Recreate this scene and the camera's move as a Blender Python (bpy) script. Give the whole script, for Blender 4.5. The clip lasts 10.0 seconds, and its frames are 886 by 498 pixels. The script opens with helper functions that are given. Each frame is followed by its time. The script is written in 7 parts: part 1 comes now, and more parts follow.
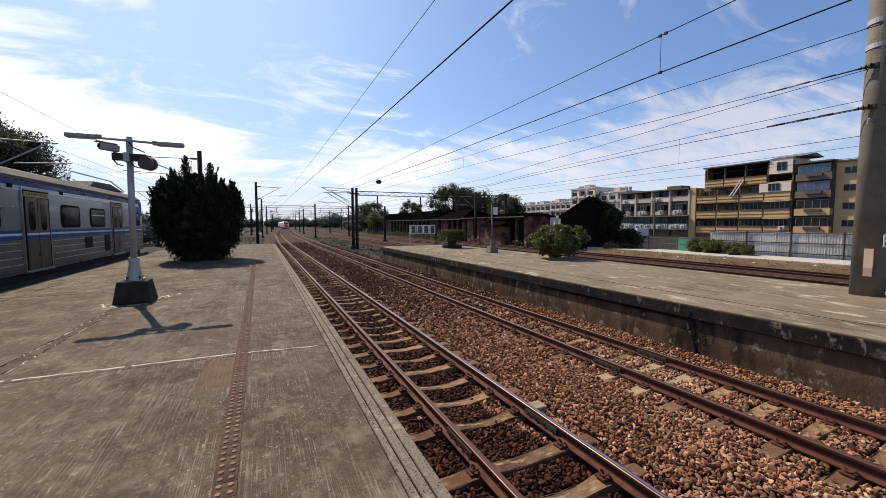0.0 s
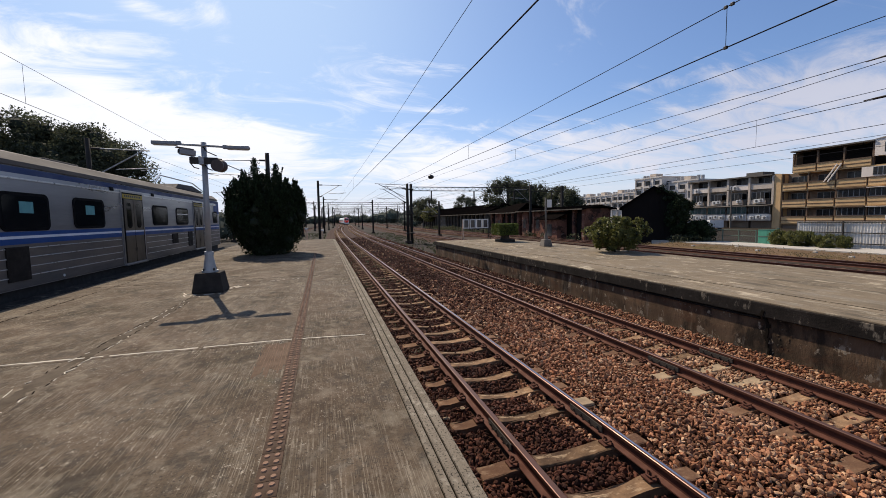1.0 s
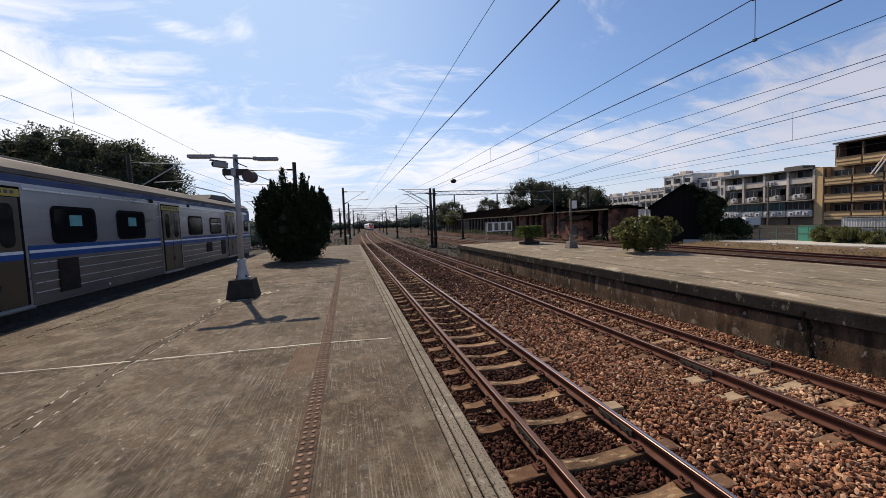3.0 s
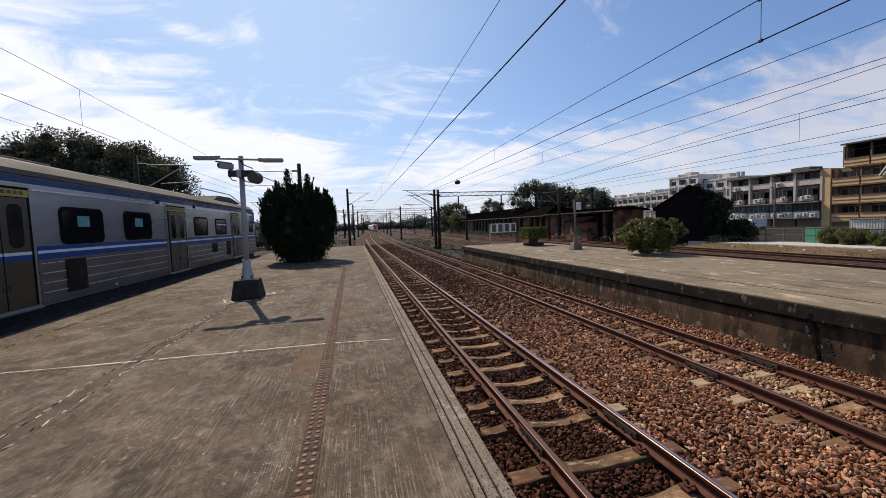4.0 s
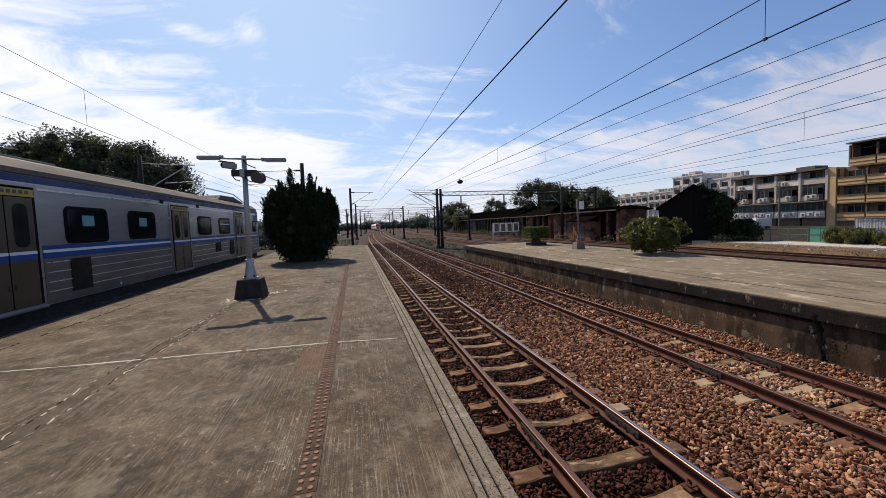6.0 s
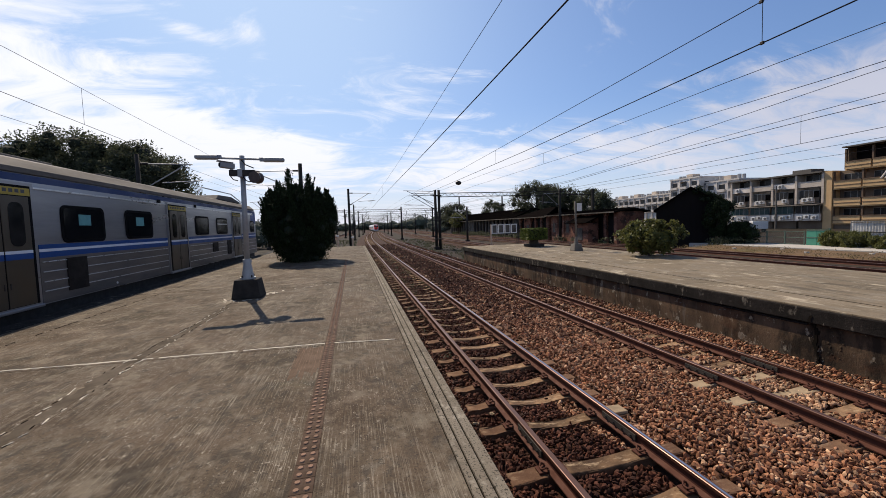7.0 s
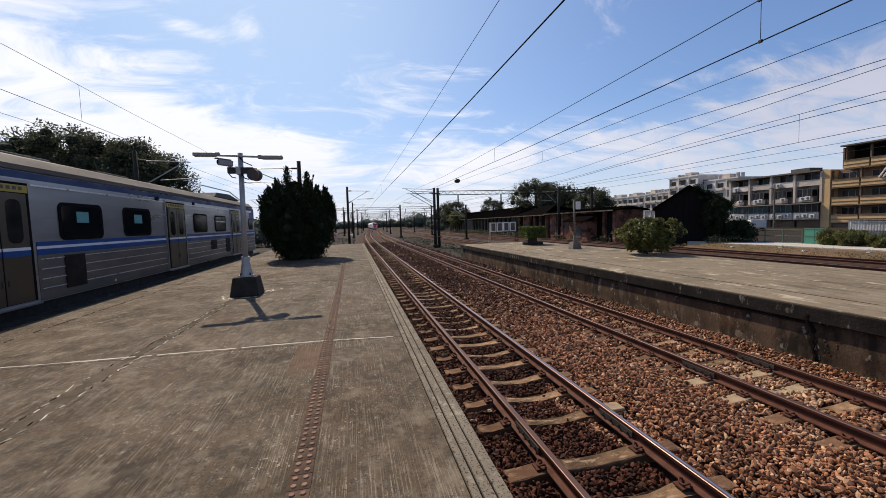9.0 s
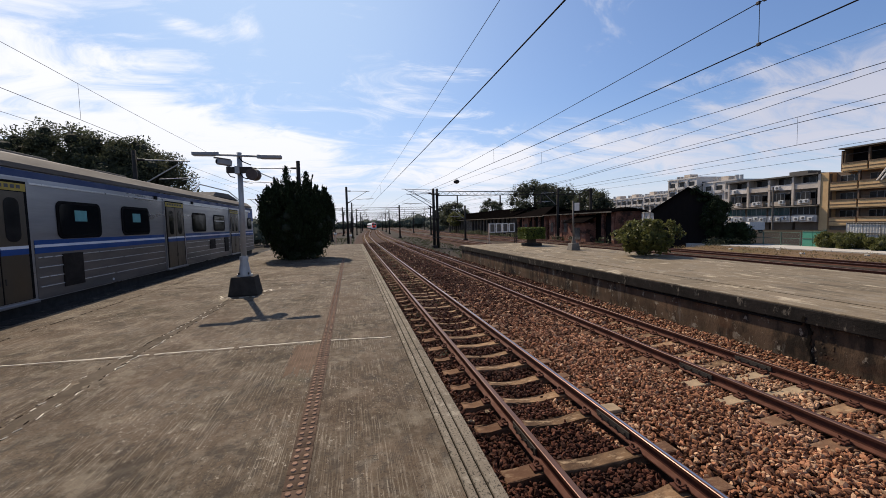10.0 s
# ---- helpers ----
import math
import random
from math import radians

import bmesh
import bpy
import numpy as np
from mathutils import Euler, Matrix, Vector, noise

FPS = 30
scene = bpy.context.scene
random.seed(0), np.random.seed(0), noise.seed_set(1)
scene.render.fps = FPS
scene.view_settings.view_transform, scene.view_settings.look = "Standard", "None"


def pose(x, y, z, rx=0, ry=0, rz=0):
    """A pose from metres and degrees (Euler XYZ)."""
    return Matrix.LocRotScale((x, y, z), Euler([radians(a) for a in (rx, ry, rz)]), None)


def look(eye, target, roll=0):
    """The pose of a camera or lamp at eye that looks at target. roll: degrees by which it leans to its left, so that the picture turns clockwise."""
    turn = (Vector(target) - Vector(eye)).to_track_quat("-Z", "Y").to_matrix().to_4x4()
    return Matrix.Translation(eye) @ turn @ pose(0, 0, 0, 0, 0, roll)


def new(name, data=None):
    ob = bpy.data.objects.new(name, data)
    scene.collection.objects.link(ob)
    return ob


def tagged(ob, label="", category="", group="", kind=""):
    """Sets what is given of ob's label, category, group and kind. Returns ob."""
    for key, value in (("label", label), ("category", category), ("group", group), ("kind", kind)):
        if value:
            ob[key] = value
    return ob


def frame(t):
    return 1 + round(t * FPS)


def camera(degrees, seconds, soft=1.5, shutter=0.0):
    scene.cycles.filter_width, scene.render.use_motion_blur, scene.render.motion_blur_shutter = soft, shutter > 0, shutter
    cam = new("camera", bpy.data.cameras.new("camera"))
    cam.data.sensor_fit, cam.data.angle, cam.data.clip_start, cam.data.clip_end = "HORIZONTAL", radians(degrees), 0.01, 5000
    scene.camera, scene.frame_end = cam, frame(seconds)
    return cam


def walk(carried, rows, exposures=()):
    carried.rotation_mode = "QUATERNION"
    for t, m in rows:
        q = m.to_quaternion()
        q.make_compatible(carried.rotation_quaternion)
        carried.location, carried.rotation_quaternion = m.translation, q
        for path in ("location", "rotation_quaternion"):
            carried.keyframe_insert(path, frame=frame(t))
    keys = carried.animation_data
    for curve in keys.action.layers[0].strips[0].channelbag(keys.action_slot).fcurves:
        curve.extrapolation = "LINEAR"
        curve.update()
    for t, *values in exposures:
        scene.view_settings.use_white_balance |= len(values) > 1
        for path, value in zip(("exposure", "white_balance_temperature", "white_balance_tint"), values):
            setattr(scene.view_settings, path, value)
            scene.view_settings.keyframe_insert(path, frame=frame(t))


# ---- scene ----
cam = camera(97.0, 10.0, soft=0.85)
PATH = [
    (0, (-2.525, 0.177, 2.361), (-1.688, 1.988, 2.231), -0.2),
    (0.5, (-2.43, 0.116, 2.335), (-1.765, 1.998, 2.198), -0.4),
    (1, (-2.386, 0.072, 2.337), (-1.812, 1.981, 2.182), -1.0),
    (1.5, (-2.369, 0.052, 2.343), (-1.861, 1.98, 2.192), -2.5),
    (2, (-2.372, 0.038, 2.335), (-1.861, 1.967, 2.196), -2.4),
    (2.5, (-2.393, 0.024, 2.343), (-1.911, 1.96, 2.208), -2.3),
    (4, (-2.396, 0.01, 2.347), (-1.958, 1.957, 2.221), -2.2),
    (4.5, (-2.401, 0.0, 2.348), (-1.975, 1.951, 2.23), -2.1),
    (5, (-2.396, -0.004, 2.346), (-1.979, 1.948, 2.225), -2.2),
    (5.5, (-2.391, 0.006, 2.347), (-1.97, 1.957, 2.217), -2.3),
    (7, (-2.391, 0.005, 2.346), (-1.956, 1.953, 2.223), -1.9),
    (7.5, (-2.396, 0.001, 2.348), (-1.965, 1.95, 2.219), -1.8),
    (8, (-2.393, -0.001, 2.343), (-1.963, 1.947, 2.21), -1.7),
    (8.5, (-2.392, 0.003, 2.342), (-1.958, 1.951, 2.205), -1.7),
    (9, (-2.384, -0.004, 2.341), (-1.944, 1.943, 2.208), -1.8),
    (9.5, (-2.385, -0.004, 2.345), (-1.945, 1.942, 2.216), -1.6),
    (10, (-2.376, -0.011, 2.34), (-1.931, 1.935, 2.21), -1.5),
]
walk(cam, [(t, look(eye, target, roll)) for t, eye, target, roll in PATH],
     exposures=[(0.0, 0.30), (0.5, 0.25), (1.0, 0.18), (2.0, 0.14), (10.0, 0.14)])

# ---------- light ----------
SUN_WAY = Vector((-0.95, 2.92, 3.19)).normalized()
sun_data = bpy.data.lights.new("sun", "SUN")
sun_data.energy, sun_data.angle, sun_data.color = 5.0, radians(0.53), (1.0, 0.853, 0.675)
sun = new("sun", sun_data)
sun.matrix_world = look((0, 0, 60), Vector((0, 0, 60)) - SUN_WAY)

world = bpy.data.worlds.new("sky")
scene.world = world
world.use_nodes = True
wn, wl = world.node_tree.nodes, world.node_tree.links
wn.clear()
w_out, w_bg = wn.new("ShaderNodeOutputWorld"), wn.new("ShaderNodeBackground")
w_bg.inputs["Strength"].default_value = 0.080
w_sky = wn.new("ShaderNodeTexSky")
w_sky.sky_type, w_sky.sun_disc = "NISHITA", False
w_sky.sun_elevation = math.asin(SUN_WAY.z)
w_sky.sun_rotation = math.atan2(SUN_WAY.x, SUN_WAY.y) % (2 * math.pi)
w_sky.air_density, w_sky.dust_density, w_sky.ozone_density = 1.1, 0.5, 4.6
w_tc, w_sep = wn.new("ShaderNodeTexCoord"), wn.new("ShaderNodeSeparateXYZ")
wl.new(w_tc.outputs["Generated"], w_sep.inputs[0])


def w_math(op, a, b):
    n = wn.new("ShaderNodeMath")
    n.operation = op
    for i, v in enumerate((a, b)):
        if isinstance(v, (int, float)):
            n.inputs[i].default_value = v
        else:
            wl.new(v, n.inputs[i])
    return n.outputs[0]


# thin cirrus on a high flat layer
w_h = w_math("ADD", w_math("MAXIMUM", w_sep.outputs["Z"], 0.0), 0.24)
w_comb = wn.new("ShaderNodeCombineXYZ")
wl.new(w_math("DIVIDE", w_sep.outputs["X"], w_h), w_comb.inputs[0])
wl.new(w_math("DIVIDE", w_sep.outputs["Y"], w_h), w_comb.inputs[1])


def w_noise(scale, detail, rough, distort, stretch, turn, shift):
    m = wn.new("ShaderNodeMapping")
    m.inputs["Scale"].default_value = stretch
    m.inputs["Rotation"].default_value = (0, 0, turn)
    m.inputs["Location"].default_value = shift
    wl.new(w_comb.outputs[0], m.inputs["Vector"])
    n = wn.new("ShaderNodeTexNoise")
    n.inputs["Scale"].default_value, n.inputs["Detail"].default_value = scale, detail
    n.inputs["Roughness"].default_value, n.inputs["Distortion"].default_value = rough, distort
    wl.new(m.outputs[0], n.inputs["Vector"])
    return n.outputs["Fac"]


w_big = w_noise(1.05, 4.0, 0.55, 0.5, (1.0, 1.0, 1.0), 0.4, (1.7, 0.4, 0.0))
w_fine = w_noise(2.6, 10.0, 0.64, 1.3, (0.7, 1.5, 1.0), 0.9, (3.1, 1.2, 0.0))
w_mix = w_math("ADD", w_math("MULTIPLY", w_big, 0.42), w_math("MULTIPLY", w_fine, 0.62))
w_az = w_math("ARCTAN2", w_sep.outputs["X"], w_sep.outputs["Y"])


def w_bank(az, height, wide, tall, lean, weight):
    """A soft bank of cloud round a compass direction (radians) and height, leaning by so much height a radian."""
    da = w_math("SUBTRACT", w_az, az)
    dh = w_math("SUBTRACT", w_math("SUBTRACT", w_sep.outputs["Z"], height), w_math("MULTIPLY", da, lean))
    r2 = w_math("ADD", w_math("POWER", w_math("ABSOLUTE", w_math("DIVIDE", da, wide), 0.0), 2.0), w_math("POWER", w_math("ABSOLUTE", w_math("DIVIDE", dh, tall), 0.0), 2.0))
    return w_math("MULTIPLY", w_math("DIVIDE", 1.0, w_math("ADD", 1.0, w_math("POWER", r2, 1.5))), weight)


# the large bank on the sun's side, wisps above it, heaps and a broad veil opposite
w_cover = w_math("ADD", w_math("MULTIPLY", w_math("SUBTRACT", w_mix, 0.52), 1.9), 0.340)
for bank in ((-0.56, 0.262, 0.42, 0.085, -0.22, 0.29), (-0.17, 0.200, 0.22, 0.048, -0.22, 0.26), (-0.50, 0.17, 0.4, 0.05, -0.1, 0.18), (-0.62, 0.385, 0.16, 0.03, 0.0, 0.16),
             (-0.33, 0.392, 0.06, 0.016, -0.1, 0.24), (-0.20, 0.395, 0.035, 0.040, 0.0, 0.24), (0.36, 0.138, 0.15, 0.048, 0.05, 0.28),
             (0.67, 0.155, 0.10, 0.055, -0.15, 0.27), (0.98, 0.150, 0.28, 0.075, 0.10, 0.23), (1.12, 0.26, 0.12, 0.07, 0.25, 0.16),
             (0.54, 0.368, 0.14, 0.014, 0.1, 0.08), (0.80, 0.272, 0.14, 0.012, -0.03, 0.09), (0.62, 0.42, 0.24, 0.09, 0.0, -0.17), (3.0, 0.3, 0.9, 0.3, 0.0, 0.12)):
    w_cover = w_math("ADD", w_cover, w_bank(*bank))
w_ramp = wn.new("ShaderNodeValToRGB")
w_ramp.color_ramp.interpolation = "EASE"
w_ramp.color_ramp.elements[0].position, w_ramp.color_ramp.elements[1].position = 0.38, 0.78
wl.new(w_cover, w_ramp.inputs["Fac"])
# thin bright veil in the part of the sky round the sun
w_veil = w_bank(-0.22, 0.48, 0.55, 0.42, 0.0, 0.75)
w_mixc = wn.new("ShaderNodeMix")
w_mixc.data_type = "RGBA"
wl.new(w_math("MULTIPLY", w_ramp.outputs["Color"], 0.9), w_mixc.inputs["Factor"])
w_tint = wn.new("ShaderNodeMix")
w_tint.data_type, w_tint.blend_type = "RGBA", "MULTIPLY"
w_tint.inputs["Factor"].default_value = 1.0
wl.new(w_sky.outputs["Color"], w_tint.inputs["A"])
w_tint.inputs["B"].default_value = (1.08, 1.15, 1.35, 1)
w_glow = wn.new("ShaderNodeMix")
w_glow.data_type = "RGBA"
wl.new(w_veil, w_glow.inputs["Factor"])
wl.new(w_tint.outputs["Result"], w_glow.inputs["A"])
w_glow.inputs["B"].default_value = (6.2, 8.15, 10.9, 1)
wl.new(w_glow.outputs["Result"], w_mixc.inputs["A"])
# the cloud is whiter on the sun's side
w_white = wn.new("ShaderNodeMix")
w_white.data_type = "RGBA"
wl.new(w_math("MINIMUM", w_math("MAXIMUM", w_math("ADD", w_math("MULTIPLY", w_sep.outputs["X"], 2.0), -0.6), 0.0), 1.0), w_white.inputs["Factor"])
w_white.inputs["A"].default_value, w_white.inputs["B"].default_value = (11.9, 11.8, 12.2, 1), (6.8, 6.9, 8.1, 1)
wl.new(w_white.outputs["Result"], w_mixc.inputs["B"])
# pale air low over the horizon
w_low = w_math("POWER", w_math("SUBTRACT", 1.0, w_math("MINIMUM", w_math("MULTIPLY", w_math("MAXIMUM", w_sep.outputs["Z"], 0.0), 3.4), 1.0)), 2.0)
w_air = wn.new("ShaderNodeMix")
w_air.data_type = "RGBA"
wl.new(w_math("MULTIPLY", w_low, 0.85), w_air.inputs["Factor"])
wl.new(w_mixc.outputs["Result"], w_air.inputs["A"])
w_air.inputs["B"].default_value = (9.0, 9.1, 10.4, 1)
wl.new(w_air.outputs["Result"], w_bg.inputs["Color"])
wl.new(w_bg.outputs[0], w_out.inputs["Surface"])


# ---------- materials ----------
def material(name, base, rough=0.7, metal=0.0, second=None, scale=6.0, amount=0.5, fine=60.0, grain=0.25,
             bump=0.0, stretch=(1, 1, 1), vary=0.0, island=0.0, third=None, third_scale=1.0, third_at=0.6, spec=0.5):
    """A painted, stained surface: base and second colour mixed by a coarse noise, a fine grain over both, a third colour in patches."""
    m = bpy.data.materials.new(name)
    m.use_nodes = True
    nt = m.node_tree
    nodes, links = nt.nodes, nt.links
    bsdf = nodes["Principled BSDF"]
    bsdf.inputs["Metallic"].default_value = metal
    bsdf.inputs["Specular IOR Level"].default_value = spec
    tc, mp = nodes.new("ShaderNodeTexCoord"), nodes.new("ShaderNodeMapping")
    mp.inputs["Scale"].default_value = stretch
    links.new(tc.outputs["Object"], mp.inputs["Vector"])
    vec = mp.outputs[0]

    def noise_fac(s, detail, lo, hi, rough_=0.6):
        n, r = nodes.new("ShaderNodeTexNoise"), nodes.new("ShaderNodeMapRange")
        n.inputs["Scale"].default_value, n.inputs["Detail"].default_value, n.inputs["Roughness"].default_value = s, detail, rough_
        links.new(vec, n.inputs["Vector"])
        r.inputs["From Min"].default_value, r.inputs["From Max"].default_value = lo, hi
        links.new(n.outputs["Fac"], r.inputs["Value"])
        return r.outputs[0], n.outputs["Fac"]

    def mix(fac, a, b, mode="MIX", k=1.0):
        n = nodes.new("ShaderNodeMix")
        n.data_type, n.blend_type = "RGBA", mode
        if isinstance(fac, float):
            n.inputs["Factor"].default_value = fac
        else:
            mul = nodes.new("ShaderNodeMath")
            mul.operation = "MULTIPLY"
            links.new(fac, mul.inputs[0])
            mul.inputs[1].default_value = k
            links.new(mul.outputs[0], n.inputs["Factor"])
        for key, v in (("A", a), ("B", b)):
            if isinstance(v, tuple):
                n.inputs[key].default_value = (*v, 1)
            else:
                links.new(v, n.inputs[key])
        return n.outputs["Result"]

    second = second or tuple(c * 0.6 for c in base)
    coarse, _ = noise_fac(scale, 5, 0.36, 0.66)
    col = mix(coarse, base, second, k=amount)
    if third:
        patch, _ = noise_fac(third_scale, 6, third_at, third_at + 0.12)
        col = mix(patch, col, third, k=0.8)
    grain_fac, grain_raw = noise_fac(fine, 4, 0.3, 0.7, 0.7)
    col = mix(grain_fac, col, tuple(c * 0.45 for c in base), k=grain)
    if vary or island:
        info = nodes.new("ShaderNodeObjectInfo" if vary else "ShaderNodeNewGeometry")
        rnd = info.outputs["Random"] if vary else info.outputs["Random Per Island"]
        hsv, mr = nodes.new("ShaderNodeHueSaturation"), nodes.new("ShaderNodeMapRange")
        k = vary or island
        mr.inputs["To Min"].default_value, mr.inputs["To Max"].default_value = 1 - k, 1 + k
        links.new(rnd, mr.inputs["Value"])
        links.new(mr.outputs[0], hsv.inputs["Value"])
        links.new(col, hsv.inputs["Color"])
        col = hsv.outputs["Color"]
    links.new(col, bsdf.inputs["Base Color"])
    rr = nodes.new("ShaderNodeMapRange")
    rr.inputs["To Min"].default_value, rr.inputs["To Max"].default_value = max(0.03, rough - 0.1), min(1, rough + 0.12)
    links.new(coarse, rr.inputs["Value"])
    links.new(rr.outputs[0], bsdf.inputs["Roughness"])
    if bump:
        b = nodes.new("ShaderNodeBump")
        b.inputs["Strength"].default_value, b.inputs["Distance"].default_value = bump, 0.02
        links.new(grain_raw, b.inputs["Height"])
        links.new(b.outputs[0], bsdf.inputs["Normal"])
    return m


M = {}
M["slab"] = material("platform_concrete", (0.103, 0.076, 0.050), 0.85, second=(0.059, 0.045, 0.030), scale=1.1, amount=0.8, fine=42, grain=0.42,
                     bump=0.6, third=(0.150, 0.112, 0.075), third_scale=2.4, third_at=0.56, spec=0.12)
M["slab_far"] = material("pale_platform_concrete", (0.215, 0.170, 0.114), 0.85, second=(0.138, 0.114, 0.083), scale=0.7, amount=0.7, fine=14, grain=0.3,
                         bump=0.3, third=(0.101, 0.083, 0.058), third_scale=0.9, third_at=0.6, spec=0.12)
M["coping"] = material("coping_aggregate", (0.240, 0.203, 0.155), 0.85, second=(0.150, 0.125, 0.094), scale=2.5, fine=70, grain=0.55, bump=0.6, spec=0.12)
M["wall_stain"] = material("stained_platform_wall", (0.150, 0.097, 0.060), 0.9, second=(0.042, 0.029, 0.019), scale=1.6, amount=0.9, fine=18, grain=0.4,
                           bump=0.5, stretch=(1, 1, 0.5), third=(0.123, 0.086, 0.054), third_scale=3.2, third_at=0.64, spec=0.12)
# stained lip; also gives train-side edge stones their shadow as colour
M["lip"] = material("stained_lip_and_shade", (0.024, 0.020, 0.018), 0.9, second=(0.009, 0.008, 0.007), scale=2.2, amount=0.9, fine=20, grain=0.4, bump=0.4,
                    third=(0.112, 0.103, 0.092), third_scale=4.0, third_at=0.62, spec=0.12)
M["joint"] = material("pale_joint_mortar", (0.716, 0.651, 0.522), 0.9, second=(0.405, 0.359, 0.292), scale=9, amount=0.7, spec=0.12)
M["crackdark"] = material("dark_crack_dirt", (0.018, 0.015, 0.012), 1.0, spec=0.0)
M["trench"] = material("patched_trench_cement", (0.094, 0.072, 0.050), 0.9, second=(0.060, 0.047, 0.033), scale=3.0, amount=0.9, fine=40, grain=0.4, spec=0.12,
                       third=(0.13, 0.11, 0.085), third_scale=5.0, third_at=0.60)
M["washbrown"] = material("brown_cement_wash", (0.135, 0.085, 0.054), 0.85, second=(0.095, 0.066, 0.045), scale=7, amount=0.9, fine=50, grain=0.4, spec=0.12)
M["tactile"] = material("terracotta_tactile", (0.082, 0.046, 0.029), 0.8, second=(0.066, 0.047, 0.033), scale=5, amount=0.8, fine=50, grain=0.45, vary=0.22, spec=0.12)
M["dome"] = material("terracotta_dome", (0.215, 0.122, 0.080), 0.8, second=(0.240, 0.170, 0.118), scale=5, fine=50, grain=0.3, vary=0.15, spec=0.12)
M["rustpatch"] = material("rust_wash", (0.19, 0.115, 0.075), 0.85, second=(0.13, 0.09, 0.065), scale=9, amount=0.9, fine=40, grain=0.35, spec=0.12)
M["sleeper_pale"] = material("fresh_pale_sleeper", (0.42, 0.305, 0.19), 0.85, second=(0.22, 0.17, 0.115), scale=4, amount=0.9, fine=35, grain=0.4, spec=0.12)
M["ballast"] = material("ballast_bed", (0.050, 0.020, 0.010), 0.95, second=(0.020, 0.010, 0.007), scale=1.3, fine=16, grain=0.6, bump=0.9, third=(0.084, 0.036, 0.019), third_scale=5.0, third_at=0.56, spec=0.12)
M["stone_tan"] = material("rusty_stones", (0.305, 0.140, 0.073), 0.78, second=(0.125, 0.047, 0.022), scale=1.2, amount=0.9, fine=30, grain=0.4, island=0.60,
                          third=(0.340, 0.195, 0.120), third_scale=1.3, third_at=0.54, spec=0.18)
M["stone_dark"] = material("oil_dark_stones", (0.088, 0.030, 0.016), 0.8, second=(0.037, 0.015, 0.010), scale=1.2, amount=0.9, fine=30, grain=0.4, island=0.65, spec=0.16)
M["stone_pale"] = material("fresh_grey_stones", (0.46, 0.285, 0.170), 0.78, second=(0.25, 0.138, 0.078), scale=2, fine=30, grain=0.35, island=0.5, spec=0.2)
M["sleeper"] = material("dusty_sleeper", (0.31, 0.188, 0.102), 0.85, second=(0.135, 0.085, 0.052), scale=3.5, amount=0.9, fine=35, grain=0.5, bump=0.5, vary=0.38,
                        third=(0.060, 0.036, 0.026), third_scale=1.6, third_at=0.50, spec=0.12)
M["rail_rust"] = material("rusty_rail", (0.100, 0.036, 0.022), 0.8, second=(0.045, 0.021, 0.015), scale=6, fine=60, grain=0.4, metal=0.0, spec=0.2)
# worn running metal, its colour raised to paint in the sun's glint
M["rail_head"] = material("worn_rail_glint", (0.72, 0.66, 0.62), 0.22, metal=0.95, second=(0.17, 0.10, 0.08), scale=2.0, amount=0.7, stretch=(4, 0.3, 4), fine=80, grain=0.15)
M["rail_dull"] = material("dull_rail_head", (0.145, 0.078, 0.058), 0.46, metal=0.5, spec=0.3, second=(0.085, 0.044, 0.033), scale=2.0, amount=0.8, stretch=(4, 0.3, 4), fine=80, grain=0.2)
M["dirt"] = material("bare_ground", (0.035, 0.026, 0.018), 0.95, second=(0.022, 0.017, 0.011), scale=0.35, amount=0.9, fine=4, grain=0.5, bump=0.6,
                     third=(0.029, 0.025, 0.010), third_scale=0.3, third_at=0.55, spec=0.12)
M["bank"] = material("bank_earth", (0.168, 0.109, 0.062), 0.95, second=(0.106, 0.068, 0.038), scale=0.35, amount=0.9, fine=4, grain=0.5, bump=0.6,
                     third=(0.096, 0.083, 0.033), third_scale=0.3, third_at=0.55, spec=0.12)
M["siding"] = material("dusty_siding_bed", (0.058, 0.042, 0.029), 0.95, second=(0.034, 0.025, 0.018), scale=0.5, amount=0.9, fine=6, grain=0.5, bump=0.6,
                       third=(0.095, 0.068, 0.043), third_scale=0.6, third_at=0.56, spec=0.1)
M["path"] = material("pale_concrete_path", (0.468, 0.439, 0.393), 0.9, second=(0.337, 0.309, 0.263), scale=0.8, fine=12, grain=0.3, spec=0.12)
M["galv"] = material("galvanised_steel", (0.36, 0.365, 0.37), 0.55, metal=0.35, second=(0.27, 0.275, 0.28), scale=5, fine=60, grain=0.12)
M["dark_steel"] = material("dark_weathered_steel", (0.040, 0.036, 0.034), 0.75, metal=0.1, spec=0.2, second=(0.09, 0.075, 0.06), scale=5, fine=40, grain=0.3)
M["mast"] = material("dark_mast_paint", (0.036, 0.033, 0.030), 0.8, second=(0.022, 0.020, 0.018), scale=2.5, fine=25, grain=0.3, spec=0.12)
M["mast_pole"] = material("weathered_concrete_pole", (0.185, 0.160, 0.132), 0.85, second=(0.105, 0.090, 0.075), scale=1.4, amount=0.9, fine=25, grain=0.35, bump=0.3,
                          third=(0.33, 0.31, 0.28), third_scale=2.2, third_at=0.62)
M["block"] = material("blackened_concrete_block", (0.028, 0.025, 0.023), 0.9, second=(0.075, 0.066, 0.058), scale=5, fine=40, grain=0.4, bump=0.4, spec=0.12)
M["grey_plastic"] = material("grey_housing", (0.26, 0.265, 0.28), 0.55, scale=8, amount=0.25, fine=40, grain=0.1)
M["horn"] = material("brown_speaker", (0.085, 0.060, 0.052), 0.6, scale=10, fine=40, grain=0.3)
